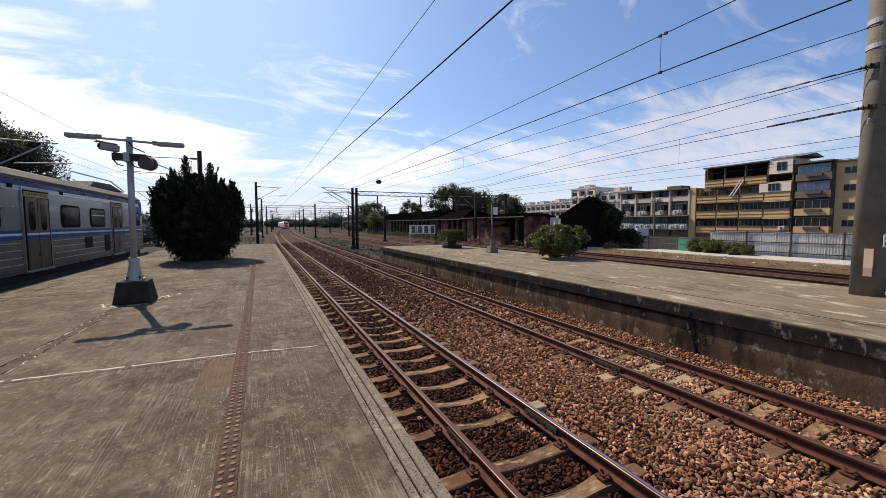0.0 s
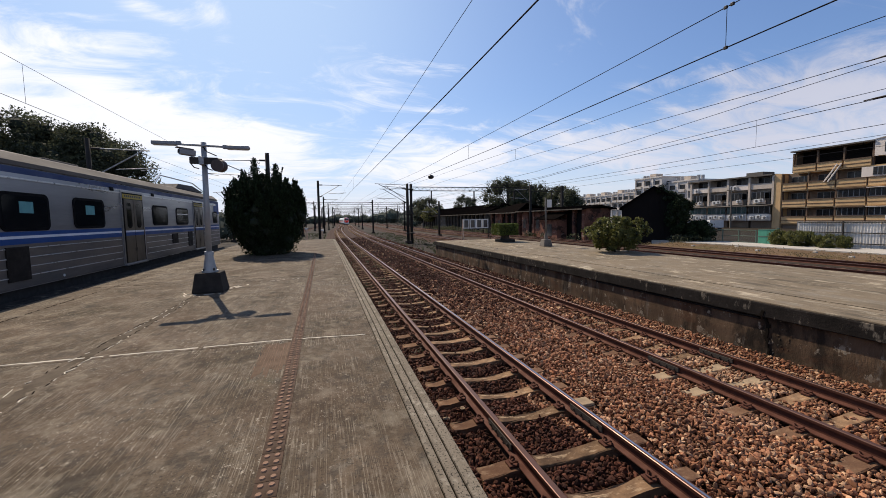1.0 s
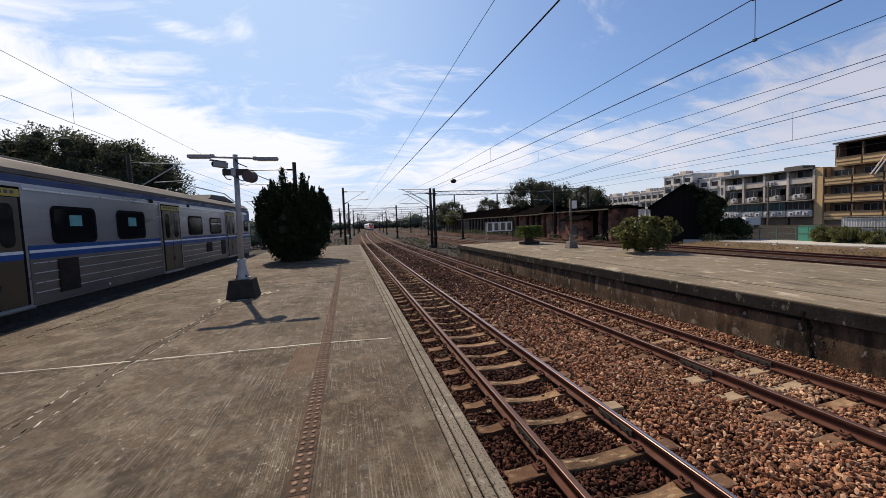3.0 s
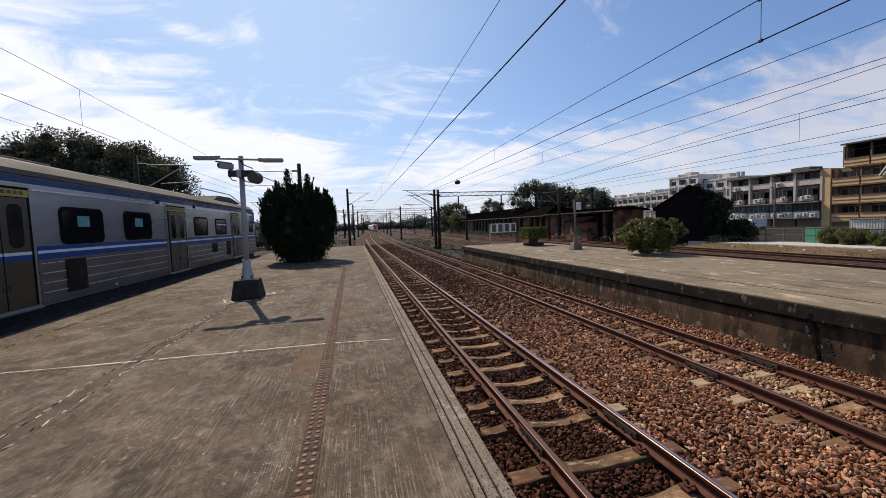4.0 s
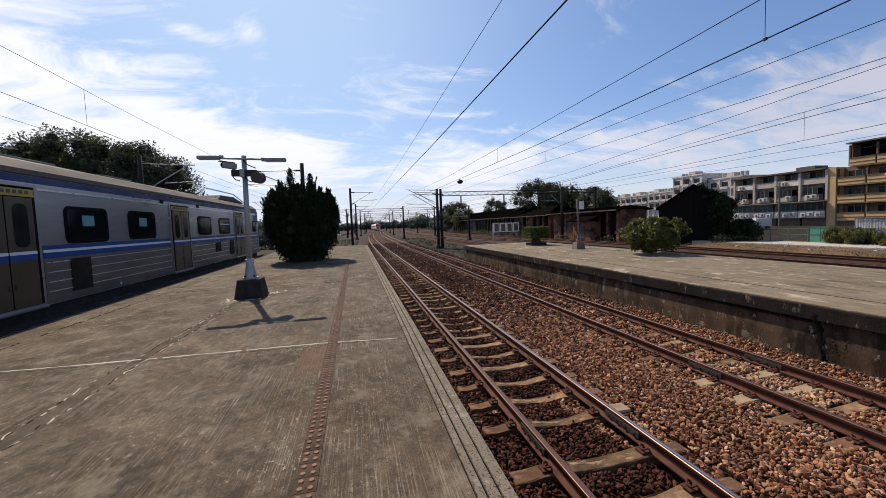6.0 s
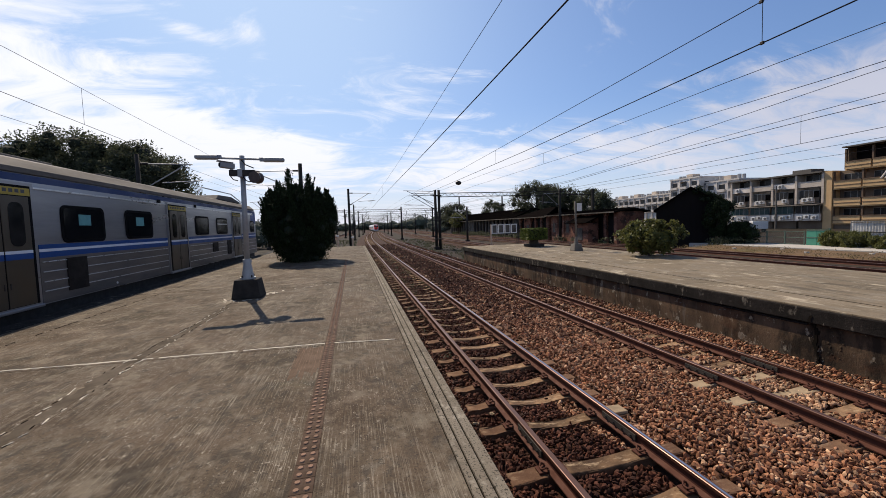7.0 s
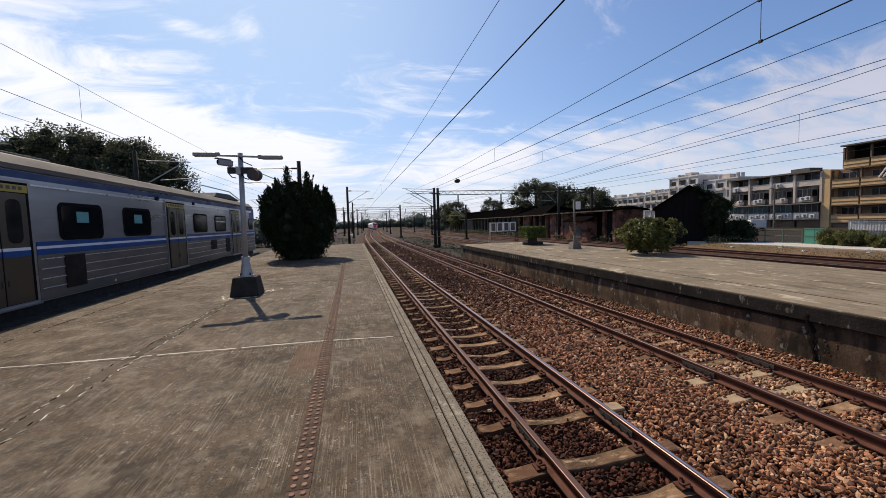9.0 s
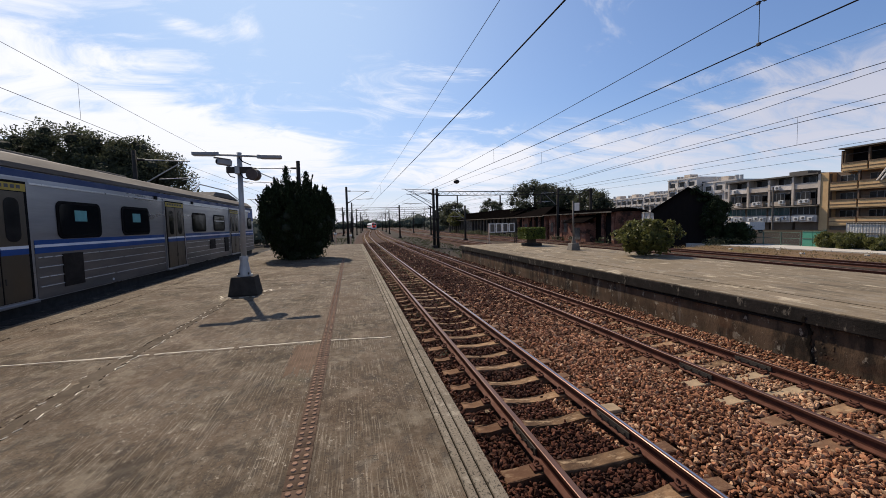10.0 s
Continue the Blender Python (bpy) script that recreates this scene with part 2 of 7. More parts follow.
M["wire"] = material("dark_wire", (0.020, 0.021, 0.027), 0.9, spec=0.08)
M["insul"] = material("brown_porcelain", (0.030, 0.025, 0.023), 0.5, spec=0.2)
M["white_sheet"] = material("white_plate", (0.72, 0.70, 0.66), 0.6, second=(0.55, 0.50, 0.45), scale=8, fine=40, grain=0.15)
M["bars"] = material("dark_print", (0.08, 0.08, 0.085), 0.7)
M["orange_sheet"] = material("faded_orange_plate", (0.62, 0.42, 0.28), 0.7, second=(0.66, 0.55, 0.45), scale=5)
M["steel_body"] = material("brushed_train_steel", (0.30, 0.30, 0.315), 0.36, metal=0.75, second=(0.21, 0.21, 0.22), scale=1.0, amount=0.6, stretch=(1, 0.25, 2.5), fine=18, grain=0.12)
# brown tint paints the platform's reflection into the lower steel
M["steel_low"] = material("lower_steel_with_reflection", (0.17, 0.15, 0.135), 0.5, metal=0.55, second=(0.09, 0.085, 0.08), scale=1.2, amount=0.8, stretch=(1, 0.3, 1.6), fine=18, grain=0.2)
M["rib"] = material("bright_steel_rib", (0.62, 0.62, 0.62), 0.35, metal=0.6)
M["grille_brown"] = material("dark_brown_grille", (0.022, 0.017, 0.014), 0.75, scale=4, spec=0.15)
M["band"] = material("pale_upper_steel", (0.36, 0.38, 0.42), 0.35, metal=0.7, second=(0.28, 0.30, 0.33), scale=1.0, amount=0.7, stretch=(1, 0.25, 2.5), fine=18, grain=0.12)
M["navy"] = material("navy_train_paint", (0.004, 0.028, 0.125), 0.5, spec=0.25, second=(0.004, 0.026, 0.11), scale=1.2, amount=0.6, fine=20, grain=0.1)
M["blue"] = material("blue_train_paint", (0.005, 0.054, 0.225), 0.5, spec=0.25, second=(0.006, 0.050, 0.19), scale=1.2, amount=0.6, fine=20, grain=0.1)
M["white_paint"] = material("white_stripe_paint", (0.74, 0.77, 0.82), 0.45, second=(0.6, 0.62, 0.66), scale=2)
M["roof_grey"] = material("grey_train_roof", (0.150, 0.135, 0.118), 0.88, spec=0.2, second=(0.092, 0.083, 0.073), scale=0.8, stretch=(1, 0.4, 1), fine=14, grain=0.3)
M["door_tan"] = material("tan_train_door", (0.080, 0.063, 0.043), 0.42, metal=0.5, second=(0.055, 0.044, 0.031), scale=1.5, stretch=(1, 1, 0.4), fine=25, grain=0.15)
M["yellow"] = material("yellow_notice", (0.46, 0.34, 0.04), 0.6, second=(0.34, 0.25, 0.04), scale=5)
M["black_rubber"] = material("black_rubber", (0.008, 0.008, 0.009), 0.6, spec=0.02)
M["glass_dark"] = material("dark_tinted_glass", (0.008, 0.009, 0.011), 0.10, scale=1, amount=0.3, grain=0.0, spec=0.30)
M["teal"] = material("teal_notice", (0.10, 0.33, 0.34), 0.6)
M["underframe"] = material("underframe_grime", (0.022, 0.020, 0.018), 0.9)
M["train_white"] = material("white_train_paint", (0.76, 0.76, 0.76), 0.35, second=(0.66, 0.66, 0.67), scale=0.8)
M["train_red"] = material("red_train_paint", (0.60, 0.035, 0.025), 0.35, second=(0.48, 0.03, 0.025), scale=0.8)
M["lampred"] = material("red_tail_lens", (0.6, 0.02, 0.02), 0.25)
M["lampred"].node_tree.nodes["Principled BSDF"].inputs["Emission Color"].default_value = (1.0, 0.10, 0.06, 1)
M["lampred"].node_tree.nodes["Principled BSDF"].inputs["Emission Strength"].default_value = 5.0
M["brick"] = material("old_red_brick", (0.27, 0.125, 0.085), 0.9, second=(0.115, 0.05, 0.036), scale=1.3, amount=0.9, fine=8, grain=0.5, bump=0.4,
                      third=(0.191, 0.169, 0.146), third_scale=0.6, third_at=0.58, spec=0.12)
M["oldroof"] = material("blackened_tile_roof", (0.006, 0.005, 0.005), 1.0, second=(0.014, 0.011, 0.009), scale=1.2, fine=9, grain=0.5, bump=0.5, spec=0.0)
# black timber; also the painted shade of shed interiors and the open floor
M["timber"] = material("tarred_timber_and_shade", (0.011, 0.009, 0.009), 0.9, second=(0.020, 0.017, 0.014), scale=2, fine=15, grain=0.4, spec=0.1)
M["plaster"] = material("peeling_plaster", (0.165, 0.145, 0.120), 0.9, second=(0.060, 0.050, 0.042), scale=1.2, amount=0.9, fine=8, grain=0.3, spec=0.12)
M["apt_tan"] = material("ochre_tile_wall", (0.620, 0.405, 0.195), 0.8, second=(0.520, 0.335, 0.160), scale=0.4, amount=0.8, fine=3, grain=0.2)
M["apt_rail"] = material("brown_parapet_cap", (0.14, 0.085, 0.05), 0.8, fine=5, grain=0.3)
# brown walls; darkened so recesses behind balconies carry their shade as colour
M["apt_shadow"] = material("brown_and_shaded_wall", (0.190, 0.135, 0.090), 0.85, scale=0.5, fine=3, grain=0.2)
M["apt_grey"] = material("grey_render_wall", (0.570, 0.490, 0.405), 0.85, second=(0.420, 0.355, 0.295), scale=0.4, amount=0.8, fine=3, grain=0.25)
M["apt_white"] = material("white_render_wall", (0.812, 0.722, 0.631), 0.85, second=(0.630, 0.553, 0.477), scale=0.4, amount=0.8, fine=3, grain=0.2)
M["far_white"] = material("grey_white_wall", (0.70, 0.65, 0.59), 0.85, second=(0.50, 0.455, 0.405), scale=0.3, amount=0.9, fine=3, grain=0.3)
M["pane"] = material("dark_window_glass", (0.020, 0.018, 0.017), 0.25, scale=0.6, amount=0.4, grain=0.0, spec=0.28)
M["pane_blue"] = material("blue_window_glass", (0.045, 0.075, 0.17), 0.15, second=(0.03, 0.05, 0.11), scale=0.7, amount=0.7, grain=0.0, spec=0.6)
M["pane_teal"] = material("teal_window_glass", (0.035, 0.075, 0.072), 0.2, second=(0.02, 0.04, 0.04), scale=0.7, amount=0.7, grain=0.0, spec=0.6)
M["win_frame"] = material("aluminium_frame", (0.27, 0.265, 0.26), 0.6, metal=0.2)
M["ac"] = material("white_casing", (0.66, 0.66, 0.64), 0.6)
M["sheet_fence"] = material("weathered_sheet_fence", (0.80, 0.765, 0.70), 0.7, metal=0.0, second=(0.56, 0.53, 0.48), scale=0.9, amount=0.8, stretch=(1, 1, 0.3), fine=6, grain=0.2, vary=0.12)
M["green_sheet"] = material("green_gate_paint", (0.055, 0.27, 0.185), 0.6, second=(0.04, 0.19, 0.13), scale=1.3)
M["fence_green"] = material("green_fence_post", (0.08, 0.13, 0.10), 0.7)
M["leaf_dark"] = material("dark_conifer_leaf", (0.017, 0.027, 0.012), 0.85, second=(0.026, 0.038, 0.016), scale=2, amount=0.8, fine=20, grain=0.2, island=0.45, spec=0.08)
M["leaf_bright"] = material("yellow_green_leaf", (0.118, 0.120, 0.030), 0.65, second=(0.048, 0.058, 0.018), scale=2, amount=0.9, fine=20, grain=0.2, island=0.5, spec=0.3)
M["leaf_hedge"] = material("clipped_hedge_leaf", (0.115, 0.145, 0.024), 0.65, second=(0.055, 0.078, 0.018), scale=3, amount=0.9, fine=20, grain=0.2, island=0.4, spec=0.3)
M["leaf_tree"] = material("broad_tree_leaf", (0.080, 0.086, 0.046), 0.7, second=(0.052, 0.060, 0.032), scale=0.5, amount=0.9, fine=8, grain=0.2, island=0.5, spec=0.25)
# near-black green: the shade deep inside foliage, put into colour
M["leaf_core"] = material("shaded_inner_foliage", (0.018, 0.026, 0.012), 0.95, fine=10, grain=0.4)
M["bark"] = material("dark_bark", (0.06, 0.045, 0.033), 0.95, fine=15, grain=0.5, bump=0.6)
M["weed"] = material("dry_weed", (0.190, 0.140, 0.068), 0.9, second=(0.25, 0.185, 0.10), scale=1, amount=0.9, island=0.4)
# greyed green with the haze of distance mixed into the leaf colour
M["haze_green"] = material("hazed_far_foliage", (0.080, 0.095, 0.065), 0.95, second=(0.055, 0.07, 0.05), scale=0.2, amount=0.9, fine=2, grain=0.4)


def add_streaks(m, pale, stretch, at, k, scale=1.0, detail=5.0, span=0.14, patch=0.0):
    """Worn pale streaks or mottling over a finished material."""
    nodes, links = m.node_tree.nodes, m.node_tree.links
    bsdf = nodes["Principled BSDF"]
    old = bsdf.inputs["Base Color"].links[0].from_socket
    tc, mp, n, r, mx = (nodes.new(t_) for t_ in ("ShaderNodeTexCoord", "ShaderNodeMapping", "ShaderNodeTexNoise", "ShaderNodeMapRange", "ShaderNodeMix"))
    mp.inputs["Scale"].default_value = stretch
    n.inputs["Scale"].default_value, n.inputs["Detail"].default_value, n.inputs["Roughness"].default_value = scale, detail, 0.68
    r.inputs["From Min"].default_value, r.inputs["From Max"].default_value, r.inputs["To Max"].default_value = at, at + span, k
    mx.data_type = "RGBA"
    links.new(tc.outputs["Object"], mp.inputs["Vector"])
    links.new(mp.outputs[0], n.inputs["Vector"])
    links.new(n.outputs["Fac"], r.inputs["Value"])
    fac = r.outputs[0]
    if patch:
        n2, r2, mu = nodes.new("ShaderNodeTexNoise"), nodes.new("ShaderNodeMapRange"), nodes.new("ShaderNodeMath")
        n2.inputs["Scale"].default_value, n2.inputs["Detail"].default_value, n2.inputs["Roughness"].default_value = patch, 8.0, 0.7
        r2.inputs["From Min"].default_value, r2.inputs["From Max"].default_value = 0.44, 0.60
        mu.operation = "MULTIPLY"
        links.new(tc.outputs["Object"], n2.inputs["Vector"])
        links.new(n2.outputs["Fac"], r2.inputs["Value"])
        links.new(fac, mu.inputs[0])
        links.new(r2.outputs[0], mu.inputs[1])
        fac = mu.outputs[0]
    links.new(fac, mx.inputs["Factor"])
    links.new(old, mx.inputs["A"])
    mx.inputs["B"].default_value = (*pale, 1)
    links.new(mx.outputs["Result"], bsdf.inputs["Base Color"])


add_streaks(M["slab"], (0.050, 0.042, 0.033), (4, 2.6, 1), 0.50, 0.75, 1.6, 10.0, 0.10)
add_streaks(M["slab"], (0.18, 0.155, 0.118), (3.5, 2.6, 1), 0.50, 0.45, 3.4, 14.0, 0.14)
add_streaks(M["slab"], (0.32, 0.28, 0.215), (120, 2.0, 1), 0.54, 0.60, 1.0, 3.0, 0.05, patch=1.6)
add_streaks(M["slab"], (0.030, 0.026, 0.021), (95, 2.2, 1), 0.54, 0.50, 1.0, 3.0, 0.05, patch=1.1)
add_streaks(M["slab"], (0.025, 0.022, 0.018), (55, 55, 1), 0.60, 0.75, 1.0, 2.0, 0.05)
add_streaks(M["slab"], (0.36, 0.32, 0.255), (26, 20, 1), 0.62, 0.85, 1.0, 4.0, 0.04, patch=0.8)
add_streaks(M["slab"], (0.42, 0.38, 0.31), (70, 28, 1), 0.63, 0.85, 1.0, 3.0, 0.03, patch=0.6)
add_streaks(M["slab"], (0.105, 0.115, 0.065), (1.2, 1.2, 1), 0.60, 0.22, 1.0, 6.0, 0.10)
add_streaks(M["slab"], (0.225, 0.190, 0.140), (1.5, 1.1, 1), 0.53, 0.50, 1.6, 14.0, 0.10)
add_streaks(M["slab"], (0.042, 0.034, 0.026), (1.3, 1.0, 1), 0.56, 0.68, 2.0, 14.0, 0.065)
add_streaks(M["slab"], (0.135, 0.082, 0.052), (0.6, 0.5, 1), 0.40, 0.22, 1.2, 8.0, 0.25)
add_streaks(M["slab_far"], (0.21, 0.19, 0.155), (1.5, 0.5, 1), 0.52, 0.6, 2.0, 8.0)
add_streaks(M["slab_far"], (0.060, 0.051, 0.038), (1.6, 0.35, 1), 0.53, 0.65, 1.3, 12.0, 0.10)
add_streaks(M["slab_far"], (0.30, 0.265, 0.20), (5, 1.0, 1), 0.56, 0.7, 1.8, 10.0, 0.06)
add_streaks(M["wall_stain"], (0.014, 0.012, 0.010), (1, 1.3, 0.6), 0.50, 0.82, 1.2, 9.0, 0.10)
add_streaks(M["wall_stain"], (0.28, 0.235, 0.175), (1, 3.4, 2.6), 0.585, 0.85, 1.5, 10.0, 0.04)
add_streaks(M["wall_stain"], (0.105, 0.05, 0.026), (1, 0.8, 1.5), 0.52, 0.5, 1.2, 8.0, 0.12)
add_streaks(M["lip"], (0.012, 0.011, 0.010), (1, 2.0, 0.3), 0.5, 0.8, 1.6, 6.0)
add_streaks(M["slab_far"], (0.46, 0.395, 0.29), (1.6, 0.7, 1), 0.57, 0.75, 1.4, 12.0, 0.07)
add_streaks(M["slab_far"], (0.035, 0.030, 0.024), (40, 40, 1), 0.62, 0.6, 1.0, 2.0, 0.06)
add_streaks(M["wall_stain"], (0.17, 0.148, 0.12), (1, 2.2, 0.35), 0.57, 0.65, 1.6, 10.0, 0.10)
add_streaks(M["lip"], (0.22, 0.19, 0.15), (2, 4.0, 1.6), 0.58, 0.65, 1.5, 10.0, 0.07)
add_streaks(M["coping"], (0.022, 0.019, 0.015), (62, 62, 1), 0.57, 0.85, 1.0, 2.0, 0.05)
add_streaks(M["coping"], (0.36, 0.32, 0.255), (4, 2.2, 1), 0.55, 0.7, 2.5, 12.0, 0.10)
add_streaks(M["coping"], (0.075, 0.062, 0.048), (1.5, 1.0, 1), 0.55, 0.6, 1.6, 12.0, 0.10)
add_streaks(M["brick"], (0.030, 0.022, 0.018), (1, 0.8, 1.1), 0.52, 0.85, 1.2, 8.0, 0.08)
add_streaks(M["brick"], (0.36, 0.29, 0.24), (1, 1.1, 1.5), 0.60, 0.7, 1.2, 8.0, 0.06)
add_streaks(M["sleeper"], (0.44, 0.32, 0.20), (2.0, 5.0, 1), 0.54, 0.6, 2.0, 10.0, 0.08)
add_streaks(M["sleeper"], (0.035, 0.022, 0.016), (0.8, 9, 1), 0.58, 0.7, 2.5, 6.0)


def translucent(m, colour, k):
    """Leaves that let part of the light through."""
    nodes, links = m.node_tree.nodes, m.node_tree.links
    out = nodes["Material Output"]
    tr_, mx = nodes.new("ShaderNodeBsdfTranslucent"), nodes.new("ShaderNodeMixShader")
    tr_.inputs["Color"].default_value = (*colour, 1)
    mx.inputs["Fac"].default_value = k
    links.new(nodes["Principled BSDF"].outputs[0], mx.inputs[1])
    links.new(tr_.outputs[0], mx.inputs[2])
    links.new(mx.outputs[0], out.inputs["Surface"])


translucent(M["leaf_tree"], (0.085, 0.095, 0.055), 0.30)
translucent(M["leaf_bright"], (0.18, 0.18, 0.05), 0.22)
translucent(M["weed"], (0.24, 0.18, 0.09), 0.4)
translucent(M["leaf_hedge"], (0.14, 0.18, 0.03), 0.14)


def rust_ends(m, rust, inner, outer, k):
    """Rust washed off the rails over the ends of a sleeper."""
    nodes, links = m.node_tree.nodes, m.node_tree.links
    bsdf = nodes["Principled BSDF"]
    old = bsdf.inputs["Base Color"].links[0].from_socket
    tc, sp_, ab, r, mx = (nodes.new(t_) for t_ in ("ShaderNodeTexCoord", "ShaderNodeSeparateXYZ", "ShaderNodeMath", "ShaderNodeMapRange", "ShaderNodeMix"))
    ab.operation, mx.data_type = "ABSOLUTE", "RGBA"
    r.inputs["From Min"].default_value, r.inputs["From Max"].default_value, r.inputs["To Max"].default_value = inner, outer, k
    links.new(tc.outputs["Object"], sp_.inputs[0])
    links.new(sp_.outputs["X"], ab.inputs[0])
    links.new(ab.outputs[0], r.inputs["Value"])
    links.new(r.outputs[0], mx.inputs["Factor"])
    links.new(old, mx.inputs["A"])
    mx.inputs["B"].default_value = (*rust, 1)
    links.new(mx.outputs["Result"], bsdf.inputs["Base Color"])


rust_ends(M["sleeper"], (0.088, 0.040, 0.026), 0.45, 0.62, 0.55)

# ---------- mesh helpers ----------
ORIGIN = {}


def thing(name, at, label, category, group="", kind=""):
    """An Empty at the base of a thing, that carries its parts."""
    ob = new(name)
    ob.location = at
    ob.empty_display_size = 0.2
    ORIGIN[ob] = Vector(at)
    return tagged(ob, label, category, group, kind)


def finish(name, bm, mat, smooth=False):
    me = bpy.data.meshes.new(name)
    bm.normal_update()
    if smooth:
        for fc in bm.faces:
            fc.smooth = True
    bm.to_mesh(me)
    bm.free()
    me.materials.append(mat)
    return me


def part(name, bm, mat, parent, label="", smooth=False):
    """A mesh, given in world coordinates, under a thing or under a part."""
    at = ORIGIN[parent]
    bmesh.ops.translate(bm, verts=bm.verts, vec=-at)
    ob = new(name, finish(name, bm, mat, smooth))
    ob.parent = parent
    ORIGIN[ob] = at
    return tagged(ob, label)


def solo(name, bm, mat, label="", category="", group="", kind="", smooth=False):
    """A thing of one mesh."""
    ob = new(name, finish(name, bm, mat, smooth))
    ORIGIN[ob] = Vector((0, 0, 0))
    return tagged(ob, label, category, group, kind)


def box(bm, x0, x1, y0, y1, z0, z1, bevel=0.0):
    r = bmesh.ops.create_cube(bm, size=1.0)
    vs = r["verts"]
    bmesh.ops.scale(bm, verts=vs, vec=(abs(x1 - x0), abs(y1 - y0), abs(z1 - z0)))
    bmesh.ops.translate(bm, verts=vs, vec=((x0 + x1) / 2, (y0 + y1) / 2, (z0 + z1) / 2))
    if bevel:
        es = list({e for v in vs for e in v.link_edges})
        bmesh.ops.bevel(bm, geom=es, offset=bevel, segments=2, affect="EDGES", profile=0.5)
    return bm


def boxed(*a, **k):
    return box(bmesh.new(), *a, **k)


def rod(bm, a, b, r0, r1=None, seg=10):
    """A tapered round bar from a to b."""
    a, b = Vector(a), Vector(b)
    d = b - a
    m = Matrix.Translation((a + b) / 2) @ d.to_track_quat("Z", "Y").to_matrix().to_4x4()
    bmesh.ops.create_cone(bm, cap_ends=True, segments=seg, radius1=r0, radius2=r0 if r1 is None else r1, depth=d.length, matrix=m)
    return bm


def rodded(*a, **k):
    return rod(bmesh.new(), *a, **k)


def prism(bm, outline, y0, y1):
    """An (x, z) outline drawn out from y0 to y1."""
    lo = [bm.verts.new((x, y0, z)) for x, z in outline]
    hi = [bm.verts.new((x, y1, z)) for x, z in outline]
    n = len(outline)
    for i in range(n):
        bm.faces.new((lo[i], lo[(i + 1) % n], hi[(i + 1) % n], hi[i]))
    bm.faces.new(lo[::-1])
    bm.faces.new(hi)
    bmesh.ops.recalc_face_normals(bm, faces=bm.faces)
    return bm


def round_rect(cy, cz, w, h, r, x0, x1, n=5):
    """A plate in the y-z plane with rounded corners, from x0 to x1 thick."""
    bm = bmesh.new()
    pts = []
    for sy, sz, a0 in ((1, 1, 0), (-1, 1, 90), (-1, -1, 180), (1, -1, 270)):
        for i in range(n + 1):
            a = radians(a0 + 90 * i / n)
            pts.append((cy + sy * (w / 2 - r) + r * math.cos(a), cz + sz * (h / 2 - r) + r * math.sin(a)))
    lo = [bm.verts.new((x0, y, z)) for y, z in pts]
    hi = [bm.verts.new((x1, y, z)) for y, z in pts]
    k = len(pts)
    for i in range(k):
        bm.faces.new((lo[i], lo[(i + 1) % k], hi[(i + 1) % k], hi[i]))
    bm.faces.new(lo[::-1])
    bm.faces.new(hi)
    bmesh.ops.recalc_face_normals(bm, faces=bm.faces)
    return bm


def quick_mesh(name, verts, faces_per, size, mat, label="", category="", kind="", parent=None):
    """A mesh from arrays: verts (n, 3) and equal-sided faces (m, size)."""
    me = bpy.data.meshes.new(name)
    me.vertices.add(len(verts))
    me.vertices.foreach_set("co", np.asarray(verts, np.float32).ravel())
    m = len(faces_per)
    me.loops.add(m * size)
    me.loops.foreach_set("vertex_index", np.asarray(faces_per, np.int32).ravel())
    me.polygons.add(m)
    me.polygons.foreach_set("loop_start", np.arange(0, m * size, size, dtype=np.int32))
    me.update(calc_edges=True)
    me.shade_flat()
    me.materials.append(mat)
    ob = new(name, me)
    if parent:
        ob.parent = parent
        ob.location = -ORIGIN[parent]
        ORIGIN[ob] = ORIGIN[parent]
    return tagged(ob, label, category, "", kind)


def bend(y):
    """How far the line swings to the right at y."""
    near_part = 2.9e-4 * max(0.0, min(y, 150.0) - 40.0) ** 2
    k = min(max(0.0, y - 150.0), 50.0)
    return near_part + 0.0638 * k - 0.000488 * k * k + 0.015 * max(0.0, y - 200.0)


# ---------- ground, ballast and tracks ----------
GROUND_Z = -0.42
bm = bmesh.new()
xs = [-1500, -200, -60, -20, 20, 60, 200, 1500]
ys = [-300, -40, 0, 40, 100, 250, 700, 2500]
grid = [[bm.verts.new((x, y, GROUND_Z)) for x in xs] for y in ys]
for j in range(len(ys) - 1):
    for i in range(len(xs) - 1):
        bm.faces.new((grid[j][i], grid[j][i + 1], grid[j + 1][i + 1], grid[j + 1][i]))
solo("ground", bm, M["dirt"], "bare brown earth with dry grass patches", "ground", kind="structure")

STEPS = [-10.0, 0.0, 10.0, 20.0, 30.0, 40.0] + [40 + 6.0 * i for i in range(1, 56)]


def strip(bm, outline, ys_, closed=True):
    """An (x, z) outline swept along the line of the tracks."""
    rings = [[bm.verts.new((x + bend(y), y, z)) for x, z in outline] for y in ys_]
    n = len(outline)
    for a, b in zip(rings, rings[1:]):
        for i in range(n if closed else n - 1):
            bm.faces.new((a[i], a[(i + 1) % n], b[(i + 1) % n], b[i]))
    if closed:
        bm.faces.new(rings[0][::-1])
        bm.faces.new(rings[-1])
    bmesh.ops.recalc_face_normals(bm, faces=bm.faces)
    return bm


for x0, x1 in ((-1.62, 5.0), (-11.9, -8.6), (10.3, 13.6), (15.7, 22.2)):
    solo("ballast_bed", strip(bmesh.new(), [(x0 - 1.0, -0.47), (x0, -0.255), (x1, -0.255), (x1 + 1.0, -0.47)], STEPS), M["siding" if x0 > 15 else "ballast"],
         "dusty brown earth bed of the sidings" if x0 > 15 else "rust-brown crushed stone track bed", "ballast", kind="structure")

